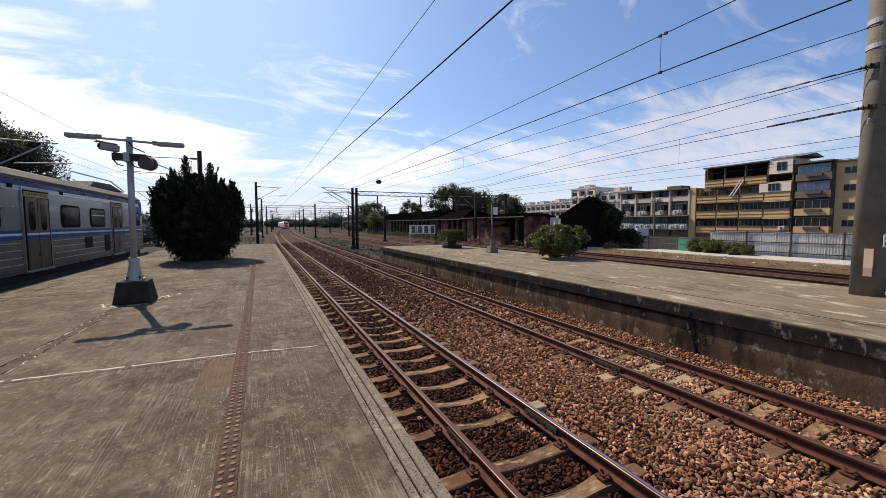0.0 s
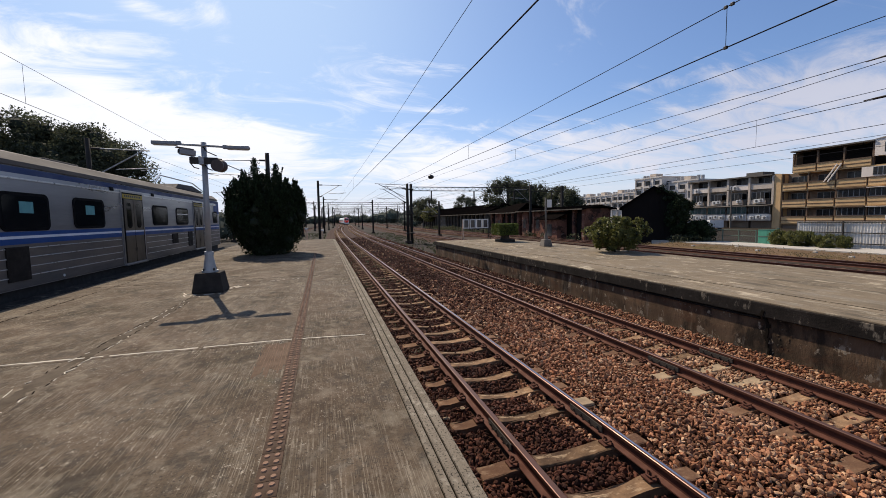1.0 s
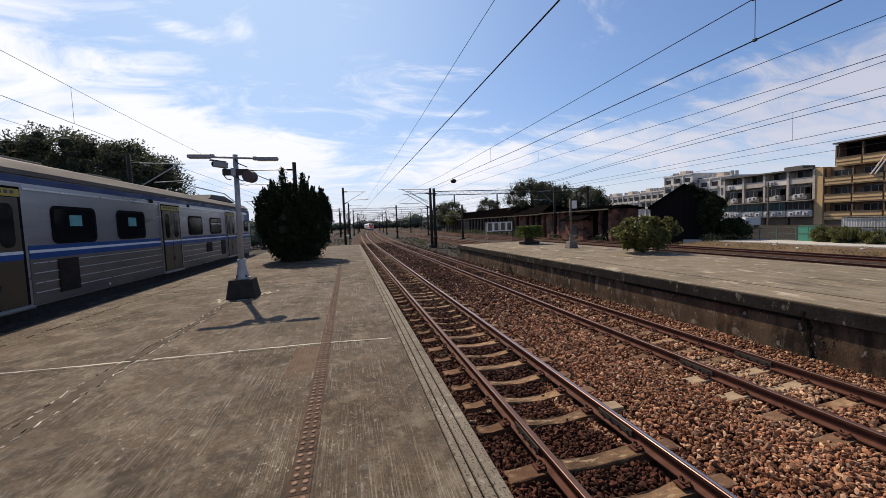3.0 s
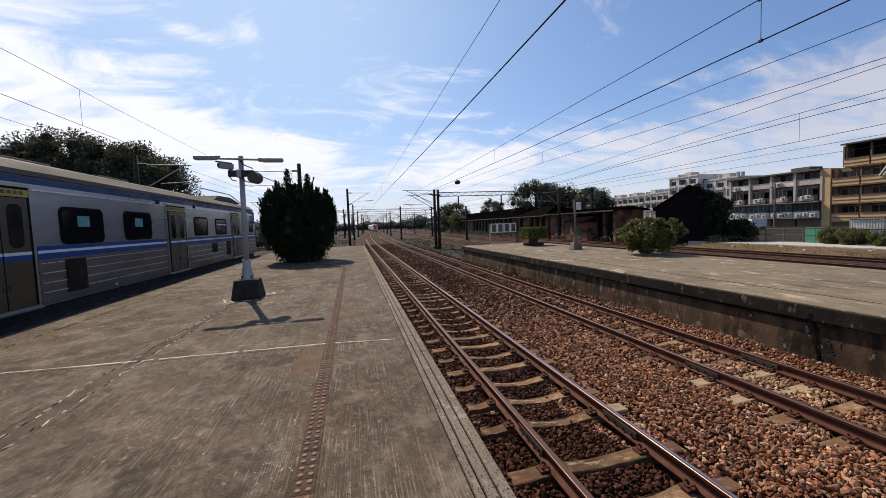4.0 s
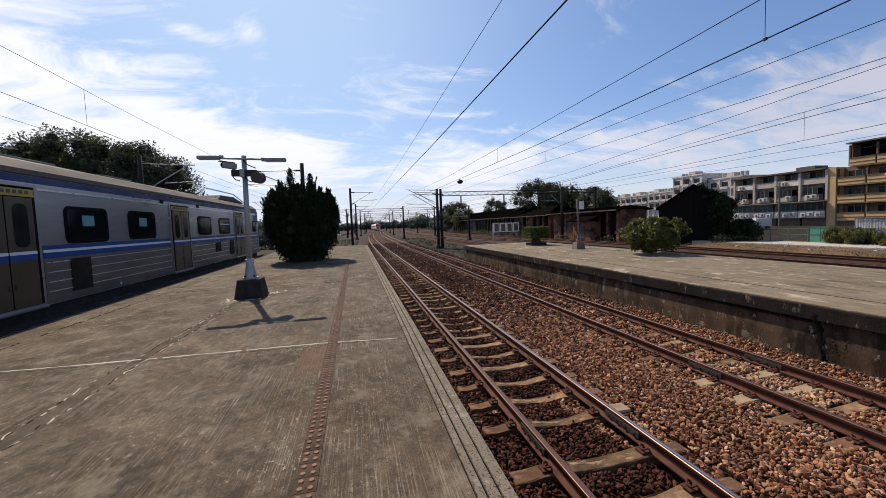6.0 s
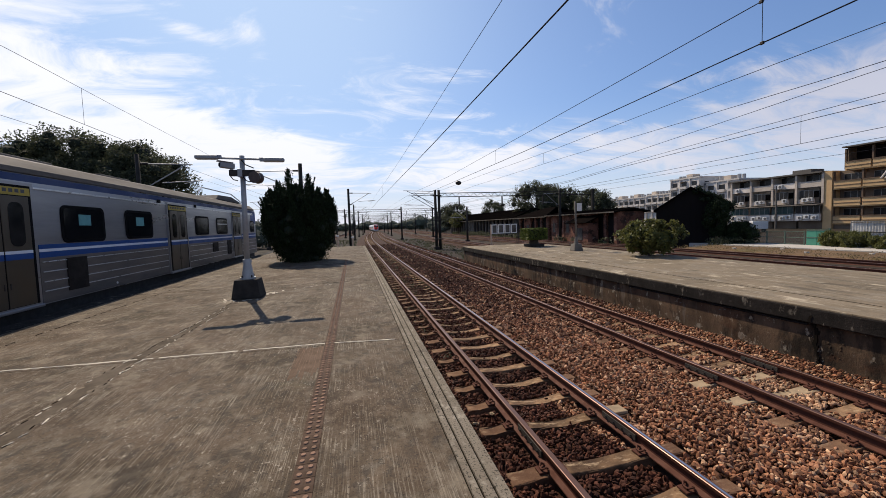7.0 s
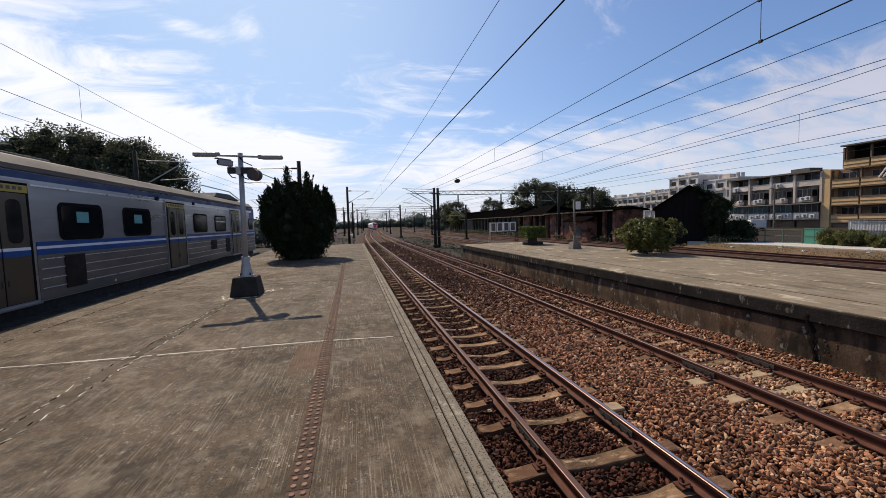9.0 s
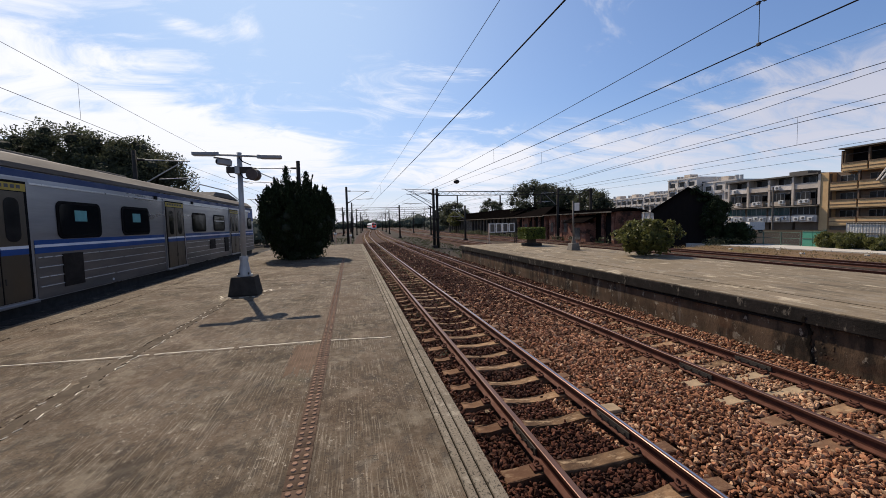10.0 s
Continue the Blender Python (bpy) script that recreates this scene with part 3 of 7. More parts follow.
RAIL_LOW = [(-0.062, -0.15), (0.062, -0.15), (0.062, -0.138), (0.012, -0.118), (0.009, -0.045), (0.030, -0.036), (0.0325, -0.012),
            (-0.0325, -0.012), (-0.030, -0.036), (-0.009, -0.045), (-0.012, -0.118), (-0.062, -0.138)]
RAIL_TOP = [(-0.0325, -0.012), (0.0325, -0.012), (0.0325, -0.004), (0.026, 0.0), (-0.026, 0.0), (-0.0325, -0.004)]


def sleeper_mesh(dip, waist, chip, seed):
    """A concrete sleeper whose waist sinks between the rail seats, with chipped top edges."""
    r = random.Random(seed)
    b_ = boxed(-1.0, 1.0, -0.108, 0.108, -0.32, -0.156, bevel=0.014)
    bmesh.ops.subdivide_edges(b_, edges=[e for e in b_.edges if abs(e.verts[0].co.x - e.verts[1].co.x) > 1.5], cuts=13)
    for v_ in b_.verts:
        k_ = max(0.0, 1.0 - (abs(v_.co.x) / 0.46) ** 2)
        v_.co.y *= 1.0 - waist * k_
        if v_.co.z > -0.25:
            v_.co.z -= dip * k_ + (0.018 if abs(v_.co.x) > 0.80 else 0.0)
            v_.co.z -= chip * r.random() if abs(v_.co.y) > 0.06 else 0.0
            v_.co.y -= math.copysign(chip * r.random(), v_.co.y)
    return finish("sleeper", b_, M["sleeper"])


SLEEPER_MESH = sleeper_mesh(0.030, 0.06, 0.010, 1)
SLEEPER_WORN = sleeper_mesh(0.042, 0.12, 0.022, 2)
SLEEPER_PALE = SLEEPER_MESH.copy()
SLEEPER_PALE.materials[0] = M["sleeper_pale"]
# spring clip: a bent round bar over the rail foot
bm = bmesh.new()
pts = [Vector(p) for p in ((0.05, -0.05, -0.125), (0.085, -0.05, -0.105), (0.115, -0.02, -0.12), (0.115, 0.03, -0.12), (0.08, 0.05, -0.10), (0.05, 0.03, -0.122))]
for a, b in zip(pts, pts[1:]):
    rod(bm, a, b, 0.011, seg=6)
box(bm, 0.06, 0.15, -0.06, 0.06, -0.158, -0.137, bevel=0.004)
CLIP_MESH = finish("rail_clip", bm, M["rail_rust"])


def track(cx, places, label, heads, near_y=(-9.5, 58.0), detail=True, sunk=0.0):
    tr = thing("railway_track", (cx, 0, GROUND_Z), label, "railway track", "parallel tracks")
    for s in (-1, 1):
        x = cx + s * 0.566
        r = part("rail", strip(bmesh.new(), [(x + px, pz) for px, pz in RAIL_LOW], STEPS), M["rail_rust"], tr)
        part("rail_head", strip(bmesh.new(), [(x + px, pz) for px, pz in RAIL_TOP], STEPS), M["rail_dull"], r, "worn brown running surface")
        if heads[1] == "rail_head":
            xi = x + 0.003
            # worn band on right-hand rails only, bright where the glint is painted
            part("running_band", strip(bmesh.new(), [(xi - 0.010, -0.004), (xi + 0.010, -0.004), (xi + 0.010, 0.0012), (xi - 0.010, 0.0012)], STEPS), M["rail_head"], r, "thin worn band brightened to carry the sun's glint") if s > 0 else None
    rnd = random.Random(int(cx * 10) + 99)
    far = bmesh.new()
    for y in places:
        wob = rnd.uniform(-0.02, 0.02)
        if near_y[0] < y < near_y[1]:
            ob = new("sleeper", SLEEPER_PALE if (cx > 3 and cx < 4 and 4.0 < y < 5.0) else (SLEEPER_WORN if rnd.random() < 0.6 else SLEEPER_MESH))
            ob.parent = tr
            ob.location = Vector((cx + bend(y) + rnd.uniform(-0.03, 0.03), y, rnd.uniform(-0.006, 0.004) - sunk)) - ORIGIN[tr]
            ob.rotation_euler = (0, 0, wob)
            if detail and 1 < y < 16:
                for s in (-1, 1):
                    for q in (-1, 1):
                        c = new("rail_clip", CLIP_MESH)
                        c.parent = tr
                        c.location = Vector((cx + s * 0.566, y, 0)) - ORIGIN[tr]
                        c.rotation_euler = (0, 0, 0 if q > 0 else math.pi)
        elif y >= near_y[1]:
            box(far, cx + bend(y) - 1.03, cx + bend(y) + 1.03, y - 0.105, y + 0.105, -0.3, -0.158)
    part("timbering", far, M["sleeper"], tr)["kind"] = "stuff"
    return tr


# the first track has a wider gap between sleepers at its rail joint
SL1 = [3.51 - 0.61 * k for k in range(20, -1, -1)] + [4.41 + 0.640 * k for k in range(310)]
SL2 = [3.05 + 0.578 * k for k in range(-20, 340)]
SIDING = [0.4 + 0.6 * k for k in range(330)]
track_one = track(0.0, SL1, "rusty narrow-gauge track with dusty tan sleepers", ("rail_dull", "rail_head"))
track_two = track(3.39, SL2, "rusty track beside the stained platform wall", ("rail_dull", "rail_head"))
track(-10.25, SIDING, "track under the grey commuter train", ("rail_dull", "rail_dull"), near_y=(27, 60), detail=False)
track(11.95, SIDING, "rusty track behind the island platform", ("rail_dull", "rail_dull"), near_y=(26, 60), detail=False)
track(17.3, SIDING, "rusty siding track in the bare ground", ("rail_dull", "rail_dull"), near_y=(6, 50), detail=False, sunk=0.085)
track(20.8, SIDING, "rusty siding track along the brick sheds", ("rail_dull", "rail_dull"), near_y=(8, 50), detail=False, sunk=0.085)

# joint plates bolted to the rails
for tr, cx, yj in ((track_one, 0.0, 3.95), (track_two, 3.39, 5.0)):
    for s in (-1, 1):
        x = cx + s * 0.566
        for side in (-1, 1):
            fp = part("joint_plate", boxed(x + side * 0.013, x + side * 0.036, yj - 0.30, yj + 0.30, -0.115, -0.045, bevel=0.005), M["dark_steel"], tr, "dark greased joint plate")
            for k in range(4):
                part("bolt", rodded((x + side * 0.03, yj - 0.22 + 0.147 * k, -0.08), (x + side * 0.056, yj - 0.22 + 0.147 * k, -0.08), 0.016, seg=6), M["dark_steel"], fp)

# crushed stones
ICO_V, ICO_F = None, None
bm = bmesh.new()
bmesh.ops.create_icosphere(bm, subdivisions=1, radius=1.0)
bm.verts.ensure_lookup_table()
ICO_V = np.array([v.co[:] for v in bm.verts])
ICO_F = np.array([[v.index for v in f.verts] for f in bm.faces])
bm.free()
rng = np.random.default_rng(7)


def stones(name, cx, cy, cz, size, mat, label):
    n = len(cx)
    v = ICO_V[None] * rng.uniform(0.72, 1.25, (n, len(ICO_V), 1))
    v = v * rng.uniform([0.85, 0.6, 0.35], [1.55, 1.05, 0.75], (n, 1, 3)).reshape(n, 1, 3)
    q = rng.normal(size=(n, 4))
    q /= np.linalg.norm(q, axis=1)[:, None]
    w, x, y, z = q.T
    rot = np.stack([1 - 2 * (y * y + z * z), 2 * (x * y - z * w), 2 * (x * z + y * w), 2 * (x * y + z * w), 1 - 2 * (x * x + z * z), 2 * (y * z - x * w),
                    2 * (x * z - y * w), 2 * (y * z + x * w), 1 - 2 * (x * x + y * y)], -1).reshape(n, 3, 3)
    v = np.einsum("nij,nkj->nki", rot, v) * size[:, None, None] + np.stack([cx, cy, cz], -1)[:, None]
    f = ICO_F[None] + (np.arange(n) * len(ICO_V))[:, None, None]
    return quick_mesh(name, v.reshape(-1, 3), f.reshape(-1, 3), 3, mat, label, "ballast", "stuff")


bx, by, bs = [], [], []
for y0, y1, step, rad in ((-9.0, -3.0, 0.085, 0.055), (-3.0, 1.3, 0.055, 0.042), (1.3, 5.5, 0.039, 0.030), (5.5, 9.5, 0.049, 0.036), (9.5, 17.0, 0.066, 0.042), (17.0, 30.0, 0.10, 0.055), (30.0, 56.0, 0.17, 0.075)):
    gx, gy = np.meshgrid(np.arange(-1.52, 4.86, step), np.arange(y0, y1, step))
    gx, gy = gx.ravel() + rng.uniform(-0.5, 0.5, gx.size) * step, gy.ravel() + rng.uniform(-0.5, 0.5, gx.size) * step
    gx = gx + 2.9e-4 * np.maximum(0.0, gy - 40.0) ** 2
    bx.append(gx), by.append(gy), bs.append(rng.uniform(0.6, 1.25, gx.size) * rad)
bx, by, bs = np.concatenate(bx), np.concatenate(by), np.concatenate(bs)
keep = np.ones(bx.size, bool)
for cx, first in ((0.0, SL1), (3.39, SL2)):
    for s in (-1, 1):
        keep &= np.abs(bx - cx - s * 0.566) > 0.075
    ph = np.abs(by[:, None] - np.array(first)[None, :80]).min(1)
    on = (np.abs(bx - cx) < 1.02) & (np.abs(ph) < 0.125)
    keep &= ~(on & (rng.random(bx.size) > np.where(np.abs(bx - cx) > 0.72, np.where(by > 8.5, 0.3, 0.08), np.where(by > 8.5, np.clip((by - 6.0) / 8.0, 0.25, 0.85), 0.02 if cx < 1 else 0.12))))
bx, by, bs = bx[keep], by[keep], bs[keep]
# heaped between the tracks and against the platform wall, lower round the first track
heap = 0.055 * np.exp(-((bx - 1.75) / 0.5) ** 2) + 0.06 * np.clip((bx - 4.45) / 0.4, 0, 1) - 0.034 * (np.abs(bx) < 1.0)
bz = -0.182 + heap + rng.uniform(-0.022, 0.018, bx.size)
dark = (bx + 0.25 * np.sin(by * 1.7) < 0.45) | (rng.random(bx.size) < np.clip((by - 7.0) / 10, 0, 0.85))
pale = (~dark) & (((np.abs(bx - 3.75) < 0.5) & (np.abs(by - 4.6) < 1.0) & (rng.random(bx.size) < 0.7)) | (rng.random(bx.size) < 0.19))
oily = np.random.default_rng(77).uniform(0, 1, len(by)) < np.clip((by - 9.0) / 14.0, 0.0, 0.55)
dark = (dark | oily) & ~pale
for nm, sel, mt, lb in (("ballast_stones", ~dark & ~pale, "stone_tan", "loose rust-coloured crushed stones"), ("ballast_stones", dark, "stone_dark", "dark oily crushed stones"),
                        ("ballast_stones", pale, "stone_pale", "pale fresh crushed stones")):
    stones(nm, bx[sel], by[sel], bz[sel], bs[sel], M[mt], lb)

solo("concrete_chunk", boxed(0.72, 0.98, 4.34, 4.54, -0.2, -0.150, bevel=0.012), M["sleeper_pale"], "pale concrete chunk lying in the ballast", "rubble")

# ---------- near platform ----------
PZ = 0.81
near = thing("platform_near", (-5, 10, GROUND_Z), "weathered grey concrete island platform", "platform", kind="structure")
part("platform_body", boxed(-8.5, -1.66, -12, 33.9, GROUND_Z - 0.05, PZ - 0.16), M["wall_stain"], near)
JOINTS = [-12.0, -0.6, 5.40, 11.5, 17.6, 23.7, 29.8, 33.9]
for y0, y1 in zip(JOINTS, JOINTS[1:]):
    for x0, x1 in ((-8.05, -1.815),):
        bm = boxed(x0, x1, y0 + 0.006, y1 - 0.006, PZ - 0.16, PZ)
        if abs(y0 - 5.4) < 0.01 or abs(y1 - 5.4) < 0.01:
            for v in bm.verts:
                if abs(v.co.y - 5.4) < 0.05:
                    v.co.y += 0.10 if v.co.x < -5 else -0.12
        part("slab", bm, M["slab"], near)
    # train's shadow along this edge is painted in with the black lip colour
    part("coping_stone", boxed(-8.5, -8.065, y0 + 0.006, y1 - 0.006, PZ - 0.16, PZ + 0.004, bevel=0.01), M["lip"], near, "edge stone with the train's shadow put into its black colour")
rnd = random.Random(4)
for y, y1 in zip(JOINTS, JOINTS[1:]):
    for x0, x1, dz in ((-1.803, -1.751, 0.001), (-1.739, -1.672, 0.002), (-1.660, -1.585, 0.0)):
        part("coping_strip", boxed(x0, x1, y + 0.0015, y1 - 0.0015, PZ - 0.17, PZ + dz + rnd.uniform(-0.002, 0.002), bevel=0.006), M["coping"], near)
    part("coping_bed", boxed(-1.815, -1.59, y, y1, PZ - 0.30, PZ - 0.016), M["crackdark"], near)


def ribbon(bm, pts_, width, z, jitter, rnd_, breaks=0.0, thick=0.004):
    """A ragged thin line of mortar or dirt on a floor."""
    fine_pts = []
    for (xa, ya), (xb, yb) in zip(pts_, pts_[1:]):
        k = max(2, int(math.hypot(xb - xa, yb - ya) / 0.06))
        fine_pts += [(xa + (xb - xa) * i / k, ya + (yb - ya) * i / k) for i in range(k)]
    prev = None
    for i, (x, y_) in enumerate(fine_pts[:-1]):
        xb, yb = fine_pts[i + 1]
        d = Vector((xb - x, yb - y_, 0)).normalized()
        nrm = Vector((-d.y, d.x, 0))
        off = rnd_.uniform(-jitter, jitter)
        w = width * rnd_.uniform(0.45, 1.3)
        c = Vector((x, y_, z)) + nrm * off
        ring = [bm.verts.new(c + nrm * w), bm.verts.new(c + nrm * w * 0.5 + Vector((0, 0, thick))), bm.verts.new(c - nrm * w * 0.5 + Vector((0, 0, thick))), bm.verts.new(c - nrm * w)]
        if prev and rnd_.random() >= breaks:
            for a in range(3):
                bm.faces.new((prev[a], prev[a + 1], ring[a + 1], ring[a]))
        prev = ring if rnd_.random() >= breaks * 0.5 else None
    bmesh.ops.recalc_face_normals(bm, faces=bm.faces)
    return bm


rnd = random.Random(11)
part("joint_mortar", ribbon(bmesh.new(), [(-8.0, 5.60), (-5.2, 5.47), (-2.83, 5.41), (-1.80, 5.28)], 0.015, PZ + 0.001, 0.008, rnd, 0.03), M["joint"], near, "pale mortar in the slab joint")
for yj in (11.5, 17.6, 23.7):
    part("joint_mortar", ribbon(bmesh.new(), [(-8.0, yj), (-1.85, yj)], 0.010, PZ + 0.001, 0.005, rnd, 0.3), M["crackdark"], near)
TRENCH_A = [(-5.06, 9.5), (-5.10, 7.0), (-5.14, 6.5), (-5.17, 5.5), (-5.21, 5.1), (-5.23, 4.7), (-5.17, 4.0), (-5.17, 3.6), (-5.22, 2.4)]
TRENCH_B = [(-4.93, 9.5), (-4.98, 8.0), (-4.97, 7.1), (-5.00, 6.2), (-5.03, 5.3), (-5.00, 4.7), (-5.01, 3.8), (-5.02, 3.4), (-5.06, 2.4)]
part("trench_fill", ribbon(bmesh.new(), [((xa + xb) / 2, (ya + yb) / 2) for (xa, ya), (xb, yb) in zip(TRENCH_A, TRENCH_B)], 0.085, PZ + 0.0005, 0.012, rnd, 0.0, 0.0015), M["trench"], near, "dark patched cable trench")
for path_ in (TRENCH_A, TRENCH_B):
    part("crack_line", ribbon(bmesh.new(), path_, 0.006, PZ + 0.002, 0.020, rnd, 0.5), M["crackdark"], near, "broken cable trench edge")
    part("crack_line", ribbon(bmesh.new(), [(x_ + 0.012, y_) for x_, y_ in path_], 0.007, PZ + 0.003, 0.022, rnd, 0.55), M["joint"], near, "pale broken cable trench edge")
part("crack_line", ribbon(bmesh.new(), [(-7.40, 5.0), (-7.38, 9.0), (-7.34, 14.0)], 0.012, PZ + 0.002, 0.012, rnd, 0.35), M["crackdark"], near)
for k in range(8):
    x = rnd.uniform(-2.65, -1.95) if k % 2 else rnd.uniform(-4.6, -3.05)
    y0 = rnd.uniform(1.6, 4.6)
    part("scratch", ribbon(bmesh.new(), [(x, y0), (x + rnd.uniform(-0.05, 0.02), y0 + rnd.uniform(0.3, 1.4))], 0.0025, PZ + 0.0005, 0.003, rnd, 0.45, 0.001), M["slab_far"], near)
for pts_, w in ((((-4.62, 10.2), (-4.35, 10.45), (-4.05, 10.75)), 0.035), (((-4.60, 10.05), (-4.40, 10.2), (-4.25, 10.4)), 0.022), (((-4.55, 9.75), (-4.42, 9.65), (-4.30, 9.72)), 0.02),
                (((-5.3, 9.5), (-4.9, 9.43), (-4.45, 9.5)), 0.022), (((-5.45, 9.9), (-5.30, 9.6), (-5.2, 9.2)), 0.018), (((-4.0, 10.8), (-3.4, 11.1), (-2.9, 11.2)), 0.008)):
    part("mortar_smear", ribbon(bmesh.new(), list(pts_), w, PZ + 0.001, 0.03, rnd, 0.3), M["joint"], near, "spilt pale mortar")
# brushed rust wash beside the guide strip
bm = bmesh.new()
for k in range(12):
    x = -3.14 + 0.025 * k
    box(bm, x, x + 0.022, 4.30 + rnd.uniform(-0.15, 0.2), 5.30 + rnd.uniform(-0.05, 0.03), PZ - 0.002, PZ + 0.0016)
part("rust_wash", bm, M["washbrown"], near, "brushed brown cement wash")
for k in range(9):
    x = -3.15 + 0.036 * k
    part("rust_stroke", ribbon(bmesh.new(), [(x, 4.42 + rnd.uniform(-0.1, 0.15)), (x + rnd.uniform(-0.02, 0.02), 5.35)], 0.0045, PZ + 0.0008, 0.004, rnd, 0.12, 0.0012), M["rustpatch"], near)

# guide strip of small domed tiles
bm = boxed(-0.068, 0.068, -0.074, 0.074, -0.01, 0.005, bevel=0.003)
TILE_MESH = finish("tactile_tile", bm, M["tactile"])
bm = bmesh.new()
for dx in (-0.031, 0.031):
    for dy in (-0.037, 0.037):
        bmesh.ops.create_cone(bm, cap_ends=True, segments=10, radius1=0.021, radius2=0.016, depth=0.008, matrix=Matrix.Translation((dx, dy, 0.008)))
DOME_MESH = finish("tile_domes", bm, M["dome"])
for k in range(186):
    y = -8.4 + 0.15 * k
    x = -2.757 - 0.0045 * y
    t_ob = new("tactile_tile", TILE_MESH)
    t_ob.parent = near
    t_ob.location = Vector((x, y, PZ)) - ORIGIN[near]
    t_ob.rotation_euler = (0, 0, 0.0045)
    d_ob = new("tile_domes", DOME_MESH)
    d_ob.parent = t_ob

# ---------- far platform ----------
P2 = 0.79
farp = thing("platform_far", (7.5, 10, GROUND_Z), "pale concrete platform with a black-stained retaining wall", "platform", kind="structure")
part("platform_wall", boxed(4.97, 10.3, -12, 26.3, GROUND_Z - 0.05, 0.52), M["wall_stain"], farp, "damp black and brown stained wall")
part("platform_lip", boxed(4.89, 10.4, -12, 26.35, 0.52, P2 - 0.03, bevel=0.015), M["lip"], farp, "black stained overhanging edge")
yy = [-12, -3.5, 2.0, 7.6, 13.2, 18.8, 26.33]
for y0, y1 in zip(yy, yy[1:]):
    part("slab", boxed(5.86, 10.38, y0 + 0.006, y1 - 0.006, P2 - 0.03, P2), M["slab_far"], farp)
    part("coping_slab", boxed(4.90, 5.84, y0 + 0.006, y1 - 0.006, P2 - 0.03, P2 + 0.003, bevel=0.008), M["slab_far"], farp)
rnd = random.Random(21)
part("crack_line", ribbon(bmesh.new(), [(5.85, -2), (5.85, 26)], 0.013, P2 + 0.003, 0.006, rnd, 0.02), M["crackdark"], farp)
for k in range(16):
    yk = rnd.uniform(3, 24)
    part("mortar_smear", ribbon(bmesh.new(), [(4.96, yk), (4.94, yk + rnd.uniform(0.3, 1.4))], 0.008, P2 + 0.004, 0.012, rnd, 0.55), M["slab_far"], farp)
# the vertical break in the wall: a ragged dark wedge with spalled edges
bm = bmesh.new()
z = 0.64
yb = 4.92
while z > -0.14:
    h = rnd.uniform(0.025, 0.05)
    w = rnd.uniform(0.018, 0.036) if z > 0.1 else rnd.uniform(0.010, 0.022)
    xo = 4.882 if z - h > 0.52 else 4.952
    box(bm, xo, 4.985, yb - w, yb + w, z - h, z)
    yb += rnd.uniform(-0.022, 0.016)
    z -= h
part("wall_break", bm, M["crackdark"], farp, "ragged vertical crack in the wall")
for k in range(14):
    yk, zk = 4.62 + rnd.uniform(-0.12, 0.10), rnd.uniform(0.0, 0.5)
    bm = bmesh.new()
    bmesh.ops.create_icosphere(bm, subdivisions=1, radius=0.022, matrix=Matrix.Translation((4.972, yk, zk)) @ Matrix.Diagonal((0.5, rnd.uniform(0.6, 1.3), rnd.uniform(0.6, 1.6), 1)))
    part("spall", bm, M["wall_stain"], farp)
for k in range(18):
    yk, zk = rnd.uniform(2.5, 24), rnd.uniform(0.2, 0.5)
    bm = bmesh.new()
    for q in range(rnd.randint(1, 3)):
        bmesh.ops.create_icosphere(bm, subdivisions=1, radius=rnd.uniform(0.012, 0.03),
                                   matrix=Matrix.Translation((4.968, yk + rnd.uniform(-0.12, 0.12), zk + rnd.uniform(-0.05, 0.05))) @ Matrix.Diagonal((0.12, 1.3, 0.6, 1)))
    part("lime_scar", bm, M["plaster"], farp)
# ledge in lip black, so the shadow line below the lip is in its colour
part("wall_ledge", boxed(4.93, 4.98, 5.0, 9.4, 0.46, 0.50, bevel=0.01), M["lip"], farp)
for k in range(5):
    part("paint_mark", boxed(4.884, 4.892, 16.6 + 0.22 * k, 16.68 + 0.22 * k, 0.60, 0.70), M["plaster"], farp, "faded white paint mark")

# ---------- strip of land beyond the sidings ----------
solo("embankment", prism(bmesh.new(), [(22.9, -0.45), (23.6, -0.12), (26.6, -0.06), (27.2, -0.45)], -12, 26.5), M["bank"], "low bank of dry brown earth", "embankment", kind="structure")
solo("pavement", boxed(27.0, 30.4, -12, 30, -0.45, -0.02), M["path"], "pale cracked concrete service path", "pavement", kind="structure")


# ---------- lamp post with camera and loudspeaker ----------
LX, LY = -4.87, 9.9
lamp = thing("lamp_post", (LX, LY, PZ), "grey galvanised lamp post on a blackened concrete block", "lamp post")
bm = bmesh.new()
box(bm, LX - 0.31, LX + 0.31, LY - 0.30, LY + 0.30, PZ, 1.24, bevel=0.02)
for v in bm.verts:
    if v.co.z > 1.0:
        v.co.x = LX + (v.co.x - LX) * 0.80
        v.co.y = LY + (v.co.y - LY) * 0.80
part("base_block", bm, M["block"], lamp, "blackened concrete block")
bm = bmesh.new()
rod(bm, (LX, LY, 1.24), (LX, LY, 1.28), 0.165, seg=16)
rod(bm, (LX, LY, 1.28), (LX, LY, 1.62), 0.135, 0.080, seg=16)
rod(bm, (LX, LY, 1.62), (LX, LY, 1.70), 0.10, 0.09, seg=16)
part("base_cone", bm, M["galv"], lamp, smooth=False)
for a in range(4):
    c, s = math.cos(0.8 + a * math.pi / 2), math.sin(0.8 + a * math.pi / 2)
    part("bolt", rodded((LX + 0.145 * c, LY + 0.145 * s, 1.28), (LX + 0.145 * c, LY + 0.145 * s, 1.33), 0.018, seg=6), M["dark_steel"], lamp)
